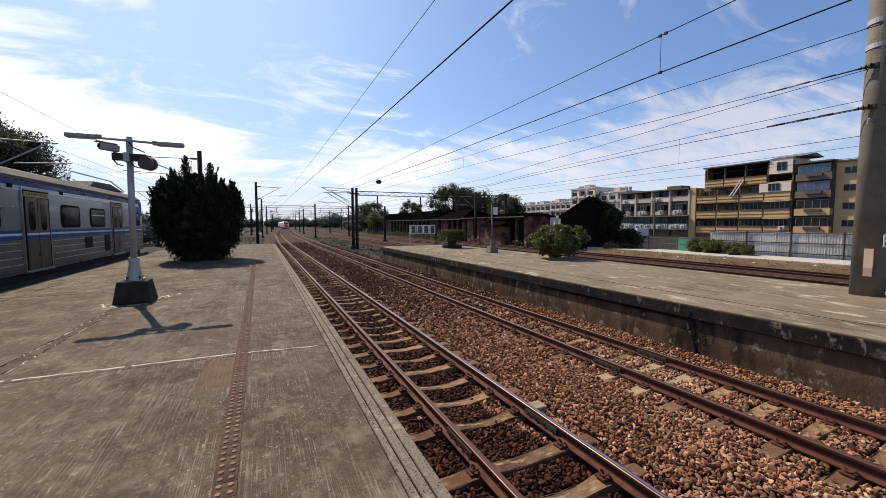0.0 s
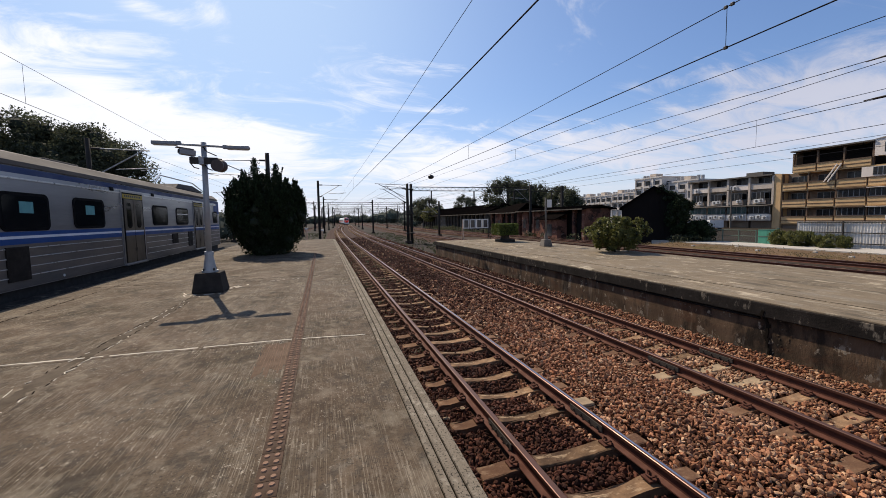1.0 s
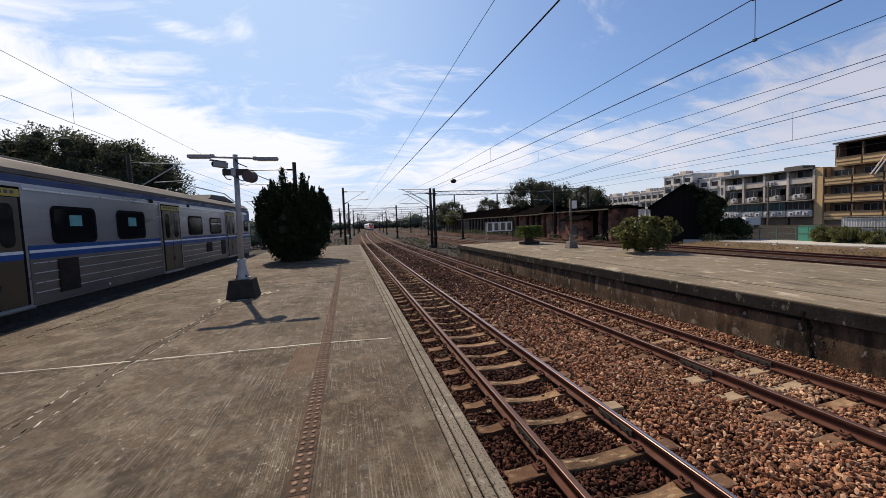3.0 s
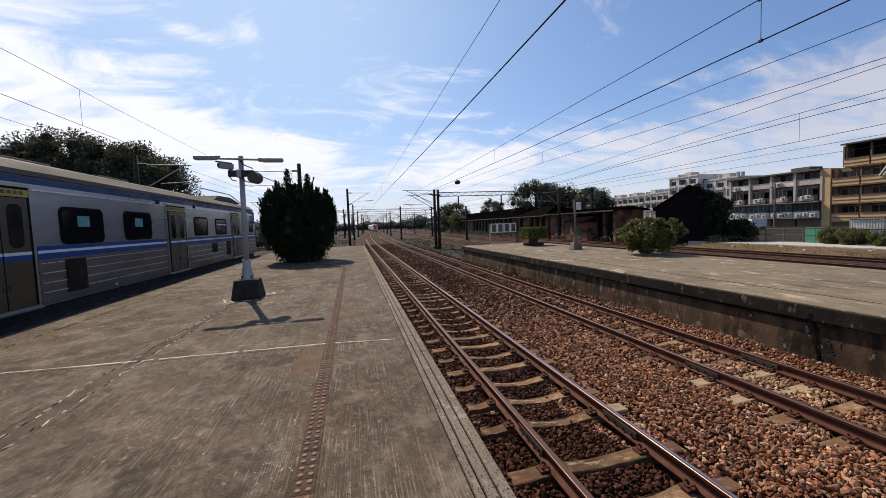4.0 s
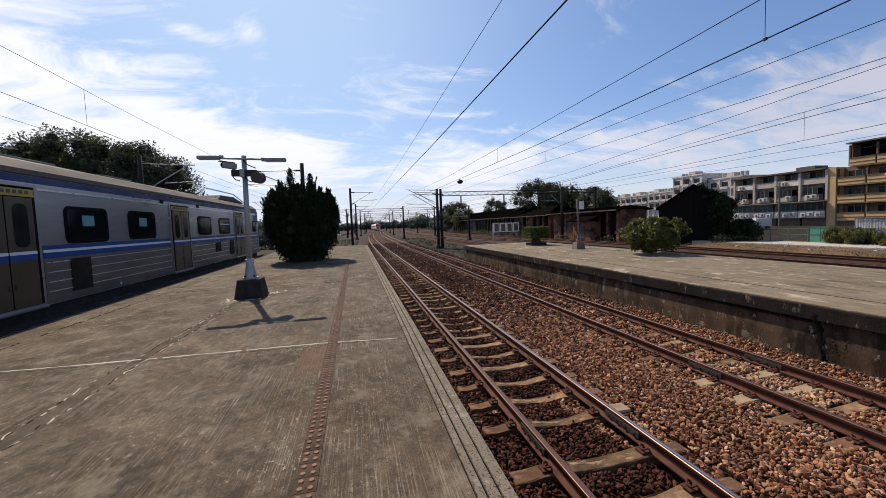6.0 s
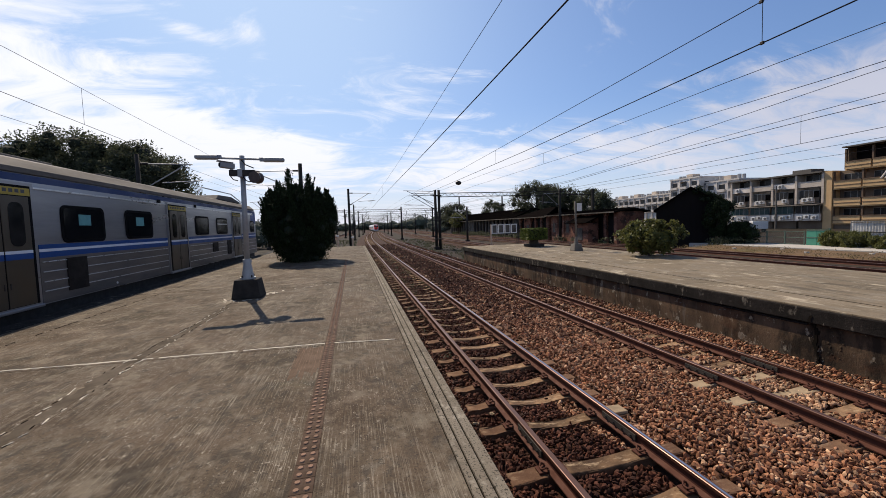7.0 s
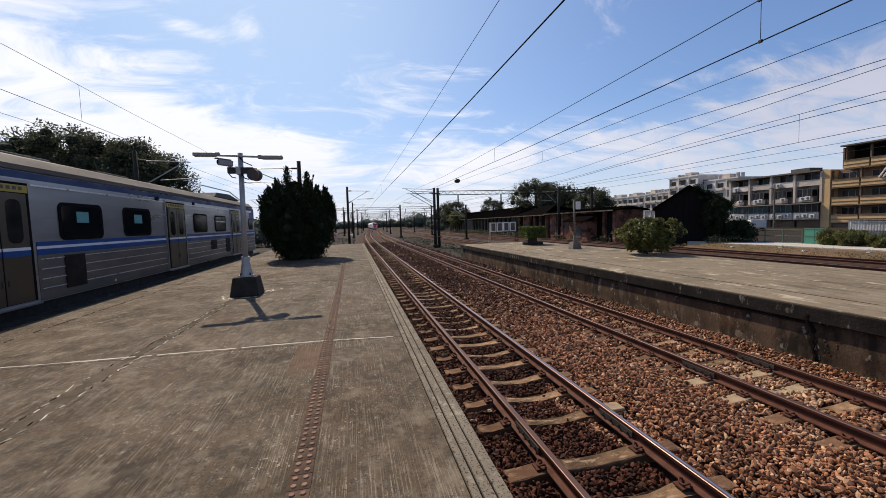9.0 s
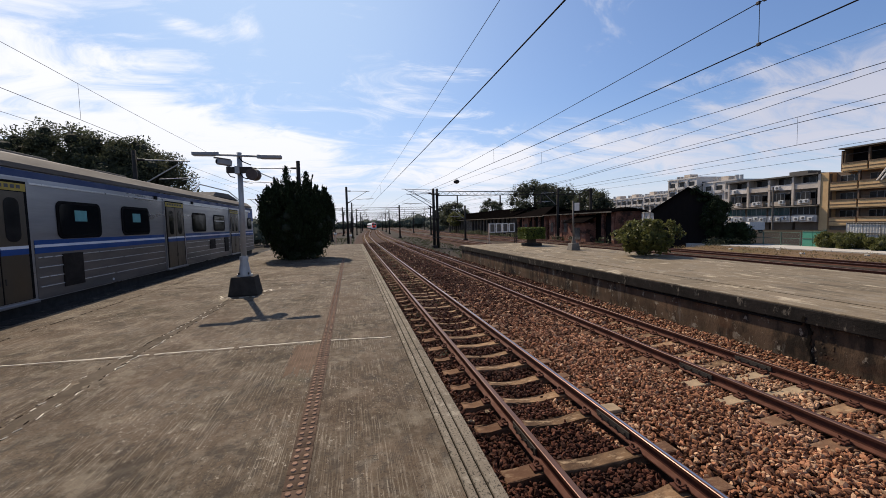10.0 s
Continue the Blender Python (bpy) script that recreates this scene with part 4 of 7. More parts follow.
part("pole", rodded((LX, LY, 1.60), (LX + 0.03, LY, 4.08), 0.060, 0.055, seg=20), M["galv"], lamp, smooth=True)
part("arm", rodded((LX - 0.90, LY - 0.075, 4.03), (LX + 0.96, LY - 0.075, 3.97), 0.024, seg=10), M["galv"], lamp)
for s, zc in ((-1, 4.025), (1, 3.972)):
    xo = LX + 0.02 + s * 0.70
    head = part("light_head", boxed(xo - 0.23, xo + 0.23, LY - 0.15, LY, zc - 0.038, zc + 0.046, bevel=0.022), M["grey_plastic"], lamp, "slim grey street light head")
    part("diffuser", boxed(xo - 0.20, xo + 0.20, LY - 0.12, LY - 0.03, zc - 0.044, zc - 0.038), M["white_sheet"], head)
    part("clamp", boxed(xo - s * 0.26 - 0.04, xo - s * 0.26 + 0.04, LY - 0.11, LY - 0.035, zc - 0.030, zc + 0.055, bevel=0.01), M["grey_plastic"], head)
part("bracket_box", boxed(LX - 0.22, LX + 0.32, LY - 0.17, LY - 0.07, 3.60, 3.74, bevel=0.012), M["dark_steel"], lamp, "dark steel junction bracket")
part("bracket_box", boxed(LX - 0.04, LX + 0.06, LY - 0.19, LY + 0.09, 3.58, 3.76, bevel=0.008), M["galv"], lamp)
# bullet camera
cam_body = bmesh.new()
box(cam_body, -0.15, 0.15, -0.065, 0.065, -0.065, 0.065, bevel=0.022)
box(cam_body, -0.21, 0.11, -0.078, 0.078, 0.065, 0.082, bevel=0.008)
tilt = Matrix.Translation((LX - 0.25, LY - 0.15, 3.835)) @ Euler((0, radians(5), radians(30))).to_matrix().to_4x4()
bmesh.ops.transform(cam_body, matrix=tilt, verts=cam_body.verts)
cc = part("security_camera", cam_body, M["grey_plastic"], lamp, "pale grey bullet security camera")
part("camera_lens", bmesh.ops.create_cone(lens_bm := bmesh.new(), cap_ends=True, segments=16, radius1=0.043, radius2=0.043, depth=0.02,
     matrix=tilt @ Matrix.Translation((-0.158, 0, 0)) @ Euler((0, radians(90), 0)).to_matrix().to_4x4()) and lens_bm, M["black_rubber"], cc)
bm = bmesh.new()
for a, b in (((-0.20, 3.82), (-0.17, 3.74)), ((-0.17, 3.74), (-0.13, 3.70))):
    rod(bm, (LX + a[0], LY - 0.13, a[1]), (LX + b[0], LY - 0.13, b[1]), 0.022, seg=8)
part("camera_mount", bm, M["grey_plastic"], cc)
# loudspeaker
bm = bmesh.new()
bmesh.ops.create_uvsphere(bm, u_segments=20, v_segments=12, radius=0.135, matrix=Matrix.Translation((LX + 0.37, LY - 0.13, 3.56)) @ Matrix.Diagonal((1.0, 1.15, 1.0, 1)))
sp = part("loudspeaker", bm, M["horn"], lamp, "brown round loudspeaker", smooth=True)
part("speaker_rim", rodded((LX + 0.34, LY - 0.24, 3.56), (LX + 0.33, LY - 0.29, 3.555), 0.125, 0.13, seg=20), M["horn"], sp)
part("speaker_neck", rodded((LX + 0.26, LY - 0.12, 3.67), (LX + 0.36, LY - 0.12, 3.63), 0.07, 0.10, seg=12), M["dark_steel"], sp)
for pts_ in (((-0.18, 3.78), (-0.21, 3.62), (-0.14, 3.52), (-0.05, 3.50)), ((0.06, 3.60), (0.12, 3.50), (0.20, 3.47), (0.28, 3.50)), ((0.05, 3.96), (0.12, 3.86), (0.30, 3.78))):
    bm = bmesh.new()
    for a, b in zip(pts_, pts_[1:]):
        rod(bm, (LX + a[0], LY - 0.14, a[1]), (LX + b[0], LY - 0.14, b[1]), 0.011, seg=6)
    part("cable", bm, M["black_rubber"], lamp)


# ---------- foliage ----------
def leaves(centres, size, aim_up=0.0, ratio=0.45):
    """Small leaf blades at the centres: vertices and quads."""
    n = len(centres)
    d = rng.normal(size=(n, 3))
    d[:, 2] += aim_up * 2
    d /= np.linalg.norm(d, axis=1)[:, None]
    o = np.cross(d, rng.normal(size=(n, 3)))
    o /= np.linalg.norm(o, axis=1)[:, None] + 1e-9
    s = (size * rng.uniform(0.6, 1.4, n))[:, None]
    v = np.stack([centres - d * s * 0.5, centres + o * s * ratio * 0.5, centres + d * s * 0.5, centres - o * s * ratio * 0.5], 1)
    return v.reshape(-1, 3), np.arange(n * 4).reshape(n, 4)


def lumps(centre, radii, count, lump, flat=0.0, seed=0):
    """Centres and sizes of leaf clumps that fill an uneven crown."""
    r = np.random.default_rng(seed)
    d = r.normal(size=(count, 3))
    d /= np.linalg.norm(d, axis=1)[:, None]
    rad = r.uniform(0.45, 1.0, count) ** 0.6
    c = d * rad[:, None] * np.array(radii) + np.array(centre)
    if flat:
        c[:, 2] = np.maximum(c[:, 2], centre[2] - radii[2] * flat)
    return c, lump * r.uniform(0.6, 1.35, count)


def blob_mesh(clumps, sizes, k):
    bm = bmesh.new()
    for c, s in zip(clumps, sizes):
        bmesh.ops.create_icosphere(bm, subdivisions=1, radius=s * k, matrix=Matrix.Translation(c))
    return bm


def crown(parent, clumps, sizes, per, leaf, mat, core=0.62, aim_up=0.0, ratio=0.45, squash=0.85, label=""):
    n = len(clumps) * per
    idx = np.repeat(np.arange(len(clumps)), per)
    d = rng.normal(size=(n, 3))
    d /= np.linalg.norm(d, axis=1)[:, None]
    pts_ = clumps[idx] + d * (sizes[idx] * rng.uniform(0.55, 1.08, n))[:, None] * np.array([1, 1, squash])
    v, f = leaves(pts_, leaf, aim_up, ratio)
    quick_mesh("crown", v, f, 4, mat, label, parent=parent)
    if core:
        # solid dark blobs behind the leaves paint the crown's inner shade
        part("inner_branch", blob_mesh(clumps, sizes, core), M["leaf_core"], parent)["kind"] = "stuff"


def limbs(parent, base, top, r0, spread, count, seed):
    r = random.Random(seed)
    bm = bmesh.new()
    base, top = Vector(base), Vector(top)
    mid = base.lerp(top, 0.5) + Vector((r.uniform(-0.2, 0.2), r.uniform(-0.2, 0.2), 0))
    rod(bm, base, mid, r0, r0 * 0.75, seg=10)
    rod(bm, mid, top, r0 * 0.75, r0 * 0.35, seg=8)
    for k in range(count):
        a = base.lerp(top, r.uniform(0.35, 0.9))
        ang = r.uniform(0, 6.28)
        b = a + Vector((math.cos(ang) * spread, math.sin(ang) * spread, spread * r.uniform(0.3, 0.9))) * r.uniform(0.5, 1.0)
        rod(bm, a, b, r0 * 0.35, r0 * 0.12, seg=6)
    part("trunk", bm, M["bark"], parent)


# dark conifer bush on the near platform: upright sprays with two peaks
BX, BY = -4.98, 20.3
bush = thing("conifer_bush", (BX, BY, PZ), "large dark green conifer bush with two peaks", "bush")
r_ = np.random.default_rng(3)
cl, sz = [], []
for k in range(300):
    a, h = r_.uniform(0, 2 * math.pi), r_.uniform(0, 1)
    prof = float(np.interp(h, [0, 0.10, 0.30, 0.50, 0.74, 0.88, 1.0], [0.88, 1.08, 1.46, 1.66, 1.64, 1.22, 0.70]))
    prof = max(0.2, prof)
    rr_ = prof * math.sqrt(r_.uniform(0.25, 1.0))
    cl.append((BX + rr_ * math.cos(a), BY + rr_ * math.sin(a), PZ + 0.12 + 3.15 * h))
    sz.append(r_.uniform(0.20, 0.40))
# pointed upright sprays round the outside
spray = []
for k in range(420):
    a, h = r_.uniform(0, 2 * math.pi), r_.uniform(0.02, 1.0) ** 0.8
    prof = float(np.interp(h, [0, 0.10, 0.30, 0.50, 0.74, 0.88, 1.0], [0.88, 1.08, 1.46, 1.66, 1.64, 1.22, 0.70]))
    ln, out = r_.uniform(0.40, 0.95), r_.uniform(0.10, 0.42)
    base_ = np.array([BX + prof * 0.86 * math.cos(a), BY + prof * 0.86 * math.sin(a), PZ + 0.1 + 3.05 * h])
    tip_ = base_ + np.array([out * math.cos(a), out * math.sin(a), ln])
    t_ = r_.uniform(0, 1, 110) ** 0.8
    rad_ = 0.12 * (1.02 - t_) + 0.012
    spray.append(base_ + (tip_ - base_) * t_[:, None] + r_.normal(size=(110, 3)) * rad_[:, None] * 0.6)
for px_, py_, top_, wide_ in ((-0.42, 0.0, 4.47, 0.25), (0.46, 0.1, 4.24, 0.23), (-0.15, 0.3, 3.80, 0.20), (0.15, -0.2, 3.70, 0.20), (-0.85, 0.1, 3.62, 0.17), (0.90, 0.0, 3.55, 0.17), (-1.28, 0.2, 3.50, 0.14), (1.30, -0.1, 3.45, 0.14)):
    t_ = r_.uniform(0, 1, 1500)
    p_ = np.stack([BX + px_ + 0 * t_, BY + py_ + 0 * t_, PZ + 2.2 + (top_ - 2.2) * t_], -1)
    spray.append(p_ + r_.normal(size=(1500, 3)) * (wide_ * np.sqrt(1.02 - t_) * 0.72 + 0.01)[:, None] * np.array([1, 1, 0.6]))
for k in range(95):
    a, h = r_.uniform(0, 2 * math.pi), r_.uniform(0.12, 0.90)
    prof = float(np.interp(h, [0, 0.10, 0.30, 0.50, 0.74, 0.88, 1.0], [0.88, 1.08, 1.46, 1.66, 1.64, 1.22, 0.70]))
    foot = np.array([BX + prof * 0.95 * math.cos(a), BY + prof * 0.95 * math.sin(a), PZ + 0.1 + 3.0 * h])
    ln = r_.uniform(0.35, 0.70)
    t_ = r_.uniform(0, 1, 420)
    lean_ = np.array([0.22 * math.cos(a), 0.22 * math.sin(a), 1.0]) * ln
    spray.append(foot + lean_ * t_[:, None] + r_.normal(size=(420, 3)) * (0.105 * np.sqrt(1.04 - t_))[:, None])
v, f = leaves(np.concatenate(spray), 0.10, 0.9, 0.4)
quick_mesh("outer_spray", v, f, 4, M["leaf_dark"], "pointed upright sprays", parent=bush)
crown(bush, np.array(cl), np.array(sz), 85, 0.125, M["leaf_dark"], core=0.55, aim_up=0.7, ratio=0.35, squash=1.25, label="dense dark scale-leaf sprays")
part("trunk", rodded((BX, BY, PZ - 0.02), (BX, BY, PZ + 1.6), 0.12, 0.06), M["bark"], bush)

# loose flowering shrub on the far platform
SX, SY = 9.45, 13.9
shrub = thing("shrub", (SX, SY, P2), "rounded yellow-green shrub on the platform", "shrub")
cl, sz = lumps((SX, SY, P2 + 0.80), (1.28, 1.05, 0.74), 110, 0.21, seed=5)
cl[:, 2] = np.maximum(cl[:, 2], P2 + 0.20)
pull = np.clip((cl[:, 2] - P2 - 0.1) / 0.5, 0.72, 1.0)
cl[:, 0] = SX + (cl[:, 0] - SX) * pull
crown(shrub, cl, sz, 95, 0.12, M["leaf_bright"], core=0.45, aim_up=0.2, ratio=0.5)
limbs(shrub, (SX, SY, P2 - 0.02), (SX, SY, P2 + 0.7), 0.05, 0.8, 10, 3)

# clipped hedge on a single stem in a dark tray
HX, HY = 8.62, 22.9
hedge = thing("topiary", (HX, HY, P2), "bright green flat-clipped shrub in a dark planter", "topiary")
r_ = np.random.default_rng(8)
pts_ = r_.uniform(-1, 1, (5200, 3))
ax_ = r_.integers(0, 3, 5200)
pts_[np.arange(5200), ax_] = np.sign(pts_[np.arange(5200), ax_]) * r_.uniform(0.92, 1.03, 5200)
v, f = leaves(pts_ * np.array([0.64, 0.62, 0.34]) + np.array([HX, HY, P2 + 0.80]), 0.09, 0.1, 0.6)
quick_mesh("crown", v, f, 4, M["leaf_hedge"], "bright clipped leaves", parent=hedge)
# solid dark filler gives the clipped crown its inner shade by colour
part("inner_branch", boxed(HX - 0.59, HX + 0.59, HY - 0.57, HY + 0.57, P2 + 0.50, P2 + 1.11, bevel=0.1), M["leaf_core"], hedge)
part("stem", rodded((HX, HY, P2 + 0.15), (HX, HY, P2 + 0.62), 0.30, 0.24, seg=12), M["bark"], hedge)
bm = boxed(HX - 0.50, HX + 0.50, HY - 0.45, HY + 0.45, P2, P2 + 0.16, bevel=0.02)
part("planter", bm, M["block"], hedge, "low dark concrete planter")

# ---------- small post with a plate on the far platform ----------
QX, QY = 8.72, 18.2
post = thing("platform_post", (QX, QY, P2), "grey post with a small white plate on a concrete foot", "signpost")
bm = boxed(QX - 0.25, QX + 0.25, QY - 0.24, QY + 0.24, P2, P2 + 0.36, bevel=0.02)
for v in bm.verts:
    if v.co.z > P2 + 0.2:
        v.co.x, v.co.y = QX + (v.co.x - QX) * 0.78, QY + (v.co.y - QY) * 0.78
part("foot_block", bm, M["mast_pole"], post, "grey concrete foot")
part("foot_cone", rodded((QX, QY, P2 + 0.36), (QX, QY, P2 + 0.72), 0.11, 0.06, seg=12), M["mast_pole"], post)
part("pole", rodded((QX, QY, P2 + 0.7), (QX - 0.03, QY, 3.32), 0.045, 0.042, seg=12), M["mast_pole"], post, smooth=True)
part("plate", boxed(QX + 0.02, QX + 0.30, QY - 0.075, QY - 0.06, 2.82, 3.22, bevel=0.004), M["white_sheet"], post, "small white plate")

# white barrier panels on orange legs by the platform end
barrier = thing("barrier", (9.1, 29.0, GROUND_Z), "four white framed barrier panels on orange legs", "barrier")
for k in range(4):
    x0 = 8.02 + 0.54 * k
    bm = bmesh.new()
    for a in ((x0, x0 + 0.07, 1.52, 2.24), (x0 + 0.41, x0 + 0.48, 1.52, 2.24), (x0 + 0.07, x0 + 0.41, 2.17, 2.24), (x0 + 0.07, x0 + 0.41, 1.52, 1.59)):
        box(bm, a[0], a[1], 29.0, 29.05, a[2], a[3])
    pf = part("panel_frame", bm, M["white_sheet"], barrier)
    part("panel", boxed(x0 + 0.07, x0 + 0.41, 29.02, 29.03, 1.59, 2.17), M["plaster"], pf)
for x0 in (7.95, 10.2):
    for s in (-1, 1):
        part("leg", rodded((x0, 29.03 + s * 0.35, GROUND_Z), (x0, 29.03, 2.25), 0.03, seg=8), M["orange_sheet"] if x0 < 9 else M["dark_steel"], barrier, "faded orange leg" if x0 < 9 else "")
part("rail_bar", rodded((7.95, 29.03, 1.5), (10.2, 29.03, 1.5), 0.025, seg=8), M["dark_steel"], barrier)


# ---------- commuter train ----------
SIDE, TC = -8.83, -10.25
emu = thing("commuter_train", (TC, 17, 0.0), "parked grey steel commuter train with blue and white stripes", "train")
Y0, Y1 = 4.9, 29.0
side_w = SIDE - TC
prof = [(-side_w, 0.95), (side_w, 0.95), (side_w, 3.62), (side_w - 0.02, 3.70), (side_w - 0.22, 3.92), (side_w - 0.65, 4.06), (0, 4.10),
        (-side_w + 0.65, 4.06), (-side_w + 0.22, 3.92), (-side_w + 0.02, 3.70), (-side_w, 3.62)]
part("car_body", prism(bmesh.new(), [(TC + a, b) for a, b in prof], Y0, Y1 - 1.5), M["steel_body"], emu, "dull brushed steel body shell")
# cab end, drawn in towards the nose
bm = bmesh.new()
rings = []
for yy_, k, top in ((Y1 - 1.5, 1.0, 0.0), (Y1 - 0.5, 0.985, -0.05), (Y1 - 0.1, 0.93, -0.30), (Y1, 0.80, -0.55)):
    rings.append([bm.verts.new((TC + a * k, yy_, 0.95 + (b - 0.95) * (1 + top / 3.1 * (1 if b > 2 else 0.2)))) for a, b in prof])
for a, b in zip(rings, rings[1:]):
    for i in range(len(prof)):
        bm.faces.new((a[i], a[(i + 1) % len(prof)], b[(i + 1) % len(prof)], b[i]))
bm.faces.new(rings[-1])
bmesh.ops.recalc_face_normals(bm, faces=bm.faces)
part("cab", bm, M["steel_body"], emu, "rounded cab end")
part("cab_stripe", boxed(SIDE - 0.02, SIDE + 0.006, Y1 - 1.7, Y1 - 0.55, 2.85, 3.55), M["blue"], emu, "blue cab panel")
roof = [(side_w + 0.03, 3.66), (side_w + 0.03, 3.76), (side_w - 0.20, 3.97), (side_w - 0.65, 4.10), (0, 4.14), (-side_w + 0.65, 4.10), (-side_w, 3.72), (0, 3.9)]
part("roof", prism(bmesh.new(), [(TC + a, b) for a, b in roof], Y0, Y1 - 0.9), M["roof_grey"], emu, "grimy grey roof with a gutter")
part("upper_stripe", boxed(SIDE - 0.01, SIDE + 0.008, Y0, Y1 - 0.6, 3.49, 3.63), M["navy"], emu, "dark blue stripe under the gutter")
part("upper_band", boxed(SIDE - 0.01, SIDE + 0.007, Y0, Y1 - 1.2, 3.40, 3.49), M["band"], emu, "pale polished steel band")
part("upper_moulding", boxed(SIDE - 0.01, SIDE + 0.014, Y0, Y1 - 1.2, 3.36, 3.40, bevel=0.004), M["rib"], emu)
DOORS = [(8.28, 9.92), (15.82, 17.48), (23.30, 24.95)]
gaps = [Y0] + [v for d in DOORS for v in d] + [Y1 - 0.6]
for y0, y1 in zip(gaps[::2], gaps[1::2]):
    part("blue_stripe", boxed(SIDE - 0.01, SIDE + 0.008, y0 + 0.06, y1 - 0.06, 1.93, 2.21), M["blue"], emu, "wide blue waist band")
    part("white_stripe", boxed(SIDE, SIDE + 0.012, y0 + 0.06, y1 - 0.06, 2.055, 2.115), M["white_paint"], emu, "white waist line")
    part("lower_panel", boxed(SIDE - 0.01, SIDE + 0.007, y0 + 0.05, y1 - 0.05, 0.97, 1.93), M["steel_low"], emu, "ribbed lower panel with the platform's brown reflection in its colour")
    for zr in (1.84, 1.63, 1.42, 1.22):
        part("side_rib", boxed(SIDE, SIDE + 0.022, y0 + 0.12, y1 - 0.12, zr - 0.010, zr + 0.010, bevel=0.004), M["rib"], emu)
for y0, y1 in DOORS:
    fr = part("door_frame", boxed(SIDE - 0.02, SIDE + 0.03, y0, y1, 0.98, 3.46), M["steel_body"], emu, "steel door surround")
    part("door_recess", boxed(SIDE + 0.022, SIDE + 0.034, y0 + 0.07, y1 - 0.07, 1.02, 3.40), M["black_rubber"], fr)
    ym = (y0 + y1) / 2
    for a, b in ((y0 + 0.15, ym - 0.016), (ym + 0.016, y1 - 0.15)):
        lf = part("door_leaf", boxed(SIDE + 0.03, SIDE + 0.042, a, b, 1.03, 3.18, bevel=0.004), M["door_tan"], emu, "tan steel sliding door leaf")
        part("door_window", round_rect((a + b) / 2, 2.63, 0.36, 0.86, 0.14, SIDE + 0.038, SIDE + 0.046), M["glass_dark"], lf)
        part("leaf_stripe", boxed(SIDE + 0.036, SIDE + 0.045, a, b, 1.94, 2.08), M["blue"], lf)
        part("leaf_stripe", boxed(SIDE + 0.036, SIDE + 0.047, a, b, 2.055, 2.115), M["white_paint"], lf)
        part("pull", boxed(SIDE + 0.036, SIDE + 0.05, ym - 0.08 if a < ym - 0.3 else ym + 0.06, ym - 0.06 if a < ym - 0.3 else ym + 0.08, 1.38, 1.50), M["dark_steel"], lf)
    nt_ = part("yellow_notice", boxed(SIDE + 0.03, SIDE + 0.044, y0 + 0.10, y1 - 0.10, 3.20, 3.35), M["yellow"], emu, "yellow notice strip over the door")
    for k in range(9):
        part("print_bar", boxed(SIDE + 0.043, SIDE + 0.046, y0 + 0.2 + 0.14 * k, y0 + 0.29 + 0.14 * k, 3.25, 3.32), M["bars"], nt_)
    part("step_sill", boxed(SIDE - 0.02, SIDE + 0.075, y0, y1, 0.93, 0.99, bevel=0.01), M["steel_body"], emu)
for y0, y1, z0, z1, kind_ in ((5.6, 7.4, 2.24, 3.08, 0), (10.68, 12.26, 2.22, 3.08, 1), (13.22, 14.78, 2.24, 3.08, 1), (18.3, 19.85, 2.26, 3.06, 0), (20.85, 22.5, 2.26, 3.04, 2), (27.0, 28.0, 2.3, 3.0, 0)):
    wf = part("window_frame", round_rect((y0 + y1) / 2, (z0 + z1) / 2, y1 - y0, z1 - z0, 0.16, SIDE - 0.01, SIDE + 0.016), M["black_rubber"], emu, "black rubber window surround")
    part("window_pane", round_rect((y0 + y1) / 2, (z0 + z1) / 2, y1 - y0 - 0.16, z1 - z0 - 0.14, 0.11, SIDE + 0.010, SIDE + 0.020), M["glass_dark"], wf)
    if kind_ == 1:
        yc = (y0 + y1) / 2
        part("notice", boxed(SIDE + 0.019, SIDE + 0.023, yc - 0.22, yc + 0.22, 2.62, 2.88), M["teal"], wf, "teal paper notice")
    if kind_ == 2:
        part("window_bar", boxed(SIDE + 0.019, SIDE + 0.026, y0 + 0.1, y1 - 0.1, 2.72, 2.77), M["rib"], wf)
for y0, y1, z0, z1 in ((10.74, 11.42, 1.13, 1.88), (20.2, 20.9, 1.45, 1.88), (22.3, 22.95, 1.2, 1.92)):
    gr = part("grille", boxed(SIDE, SIDE + 0.032, y0, y1, z0, z1, bevel=0.008), M["grille_brown"], emu, "dark brown ventilation grille")
    for k in range(7):
        part("slat", boxed(SIDE + 0.030, SIDE + 0.036, y0 + 0.04, y1 - 0.04, z0 + 0.06 + k * (z1 - z0 - 0.1) / 7, z0 + 0.09 + k * (z1 - z0 - 0.1) / 7), M["grille_brown"], gr)
for yl in (15.3, 18.4, 8.0):
    part("side_lamp", boxed(SIDE, SIDE + 0.03, yl - 0.12, yl + 0.12, 3.40, 3.52, bevel=0.02), M["black_rubber"], emu)
part("marker", rodded((SIDE, 12.6, 1.06), (SIDE + 0.02, 12.6, 1.06), 0.035), M["ac"], emu)
part("skirt", boxed(TC - 1.2, TC + 1.32, Y0 + 0.2, Y1 - 0.8, 0.55, 0.96), M["underframe"], emu, "dark grimy underframe")
for yb in (8.0, 9.6, 22.9, 24.5):
    for s in (-1, 1):
        part("wheel", rodded((TC + s * 0.50, yb, 0.40), (TC + s * 0.63, yb, 0.40), 0.41, seg=24), M["underframe"], emu)
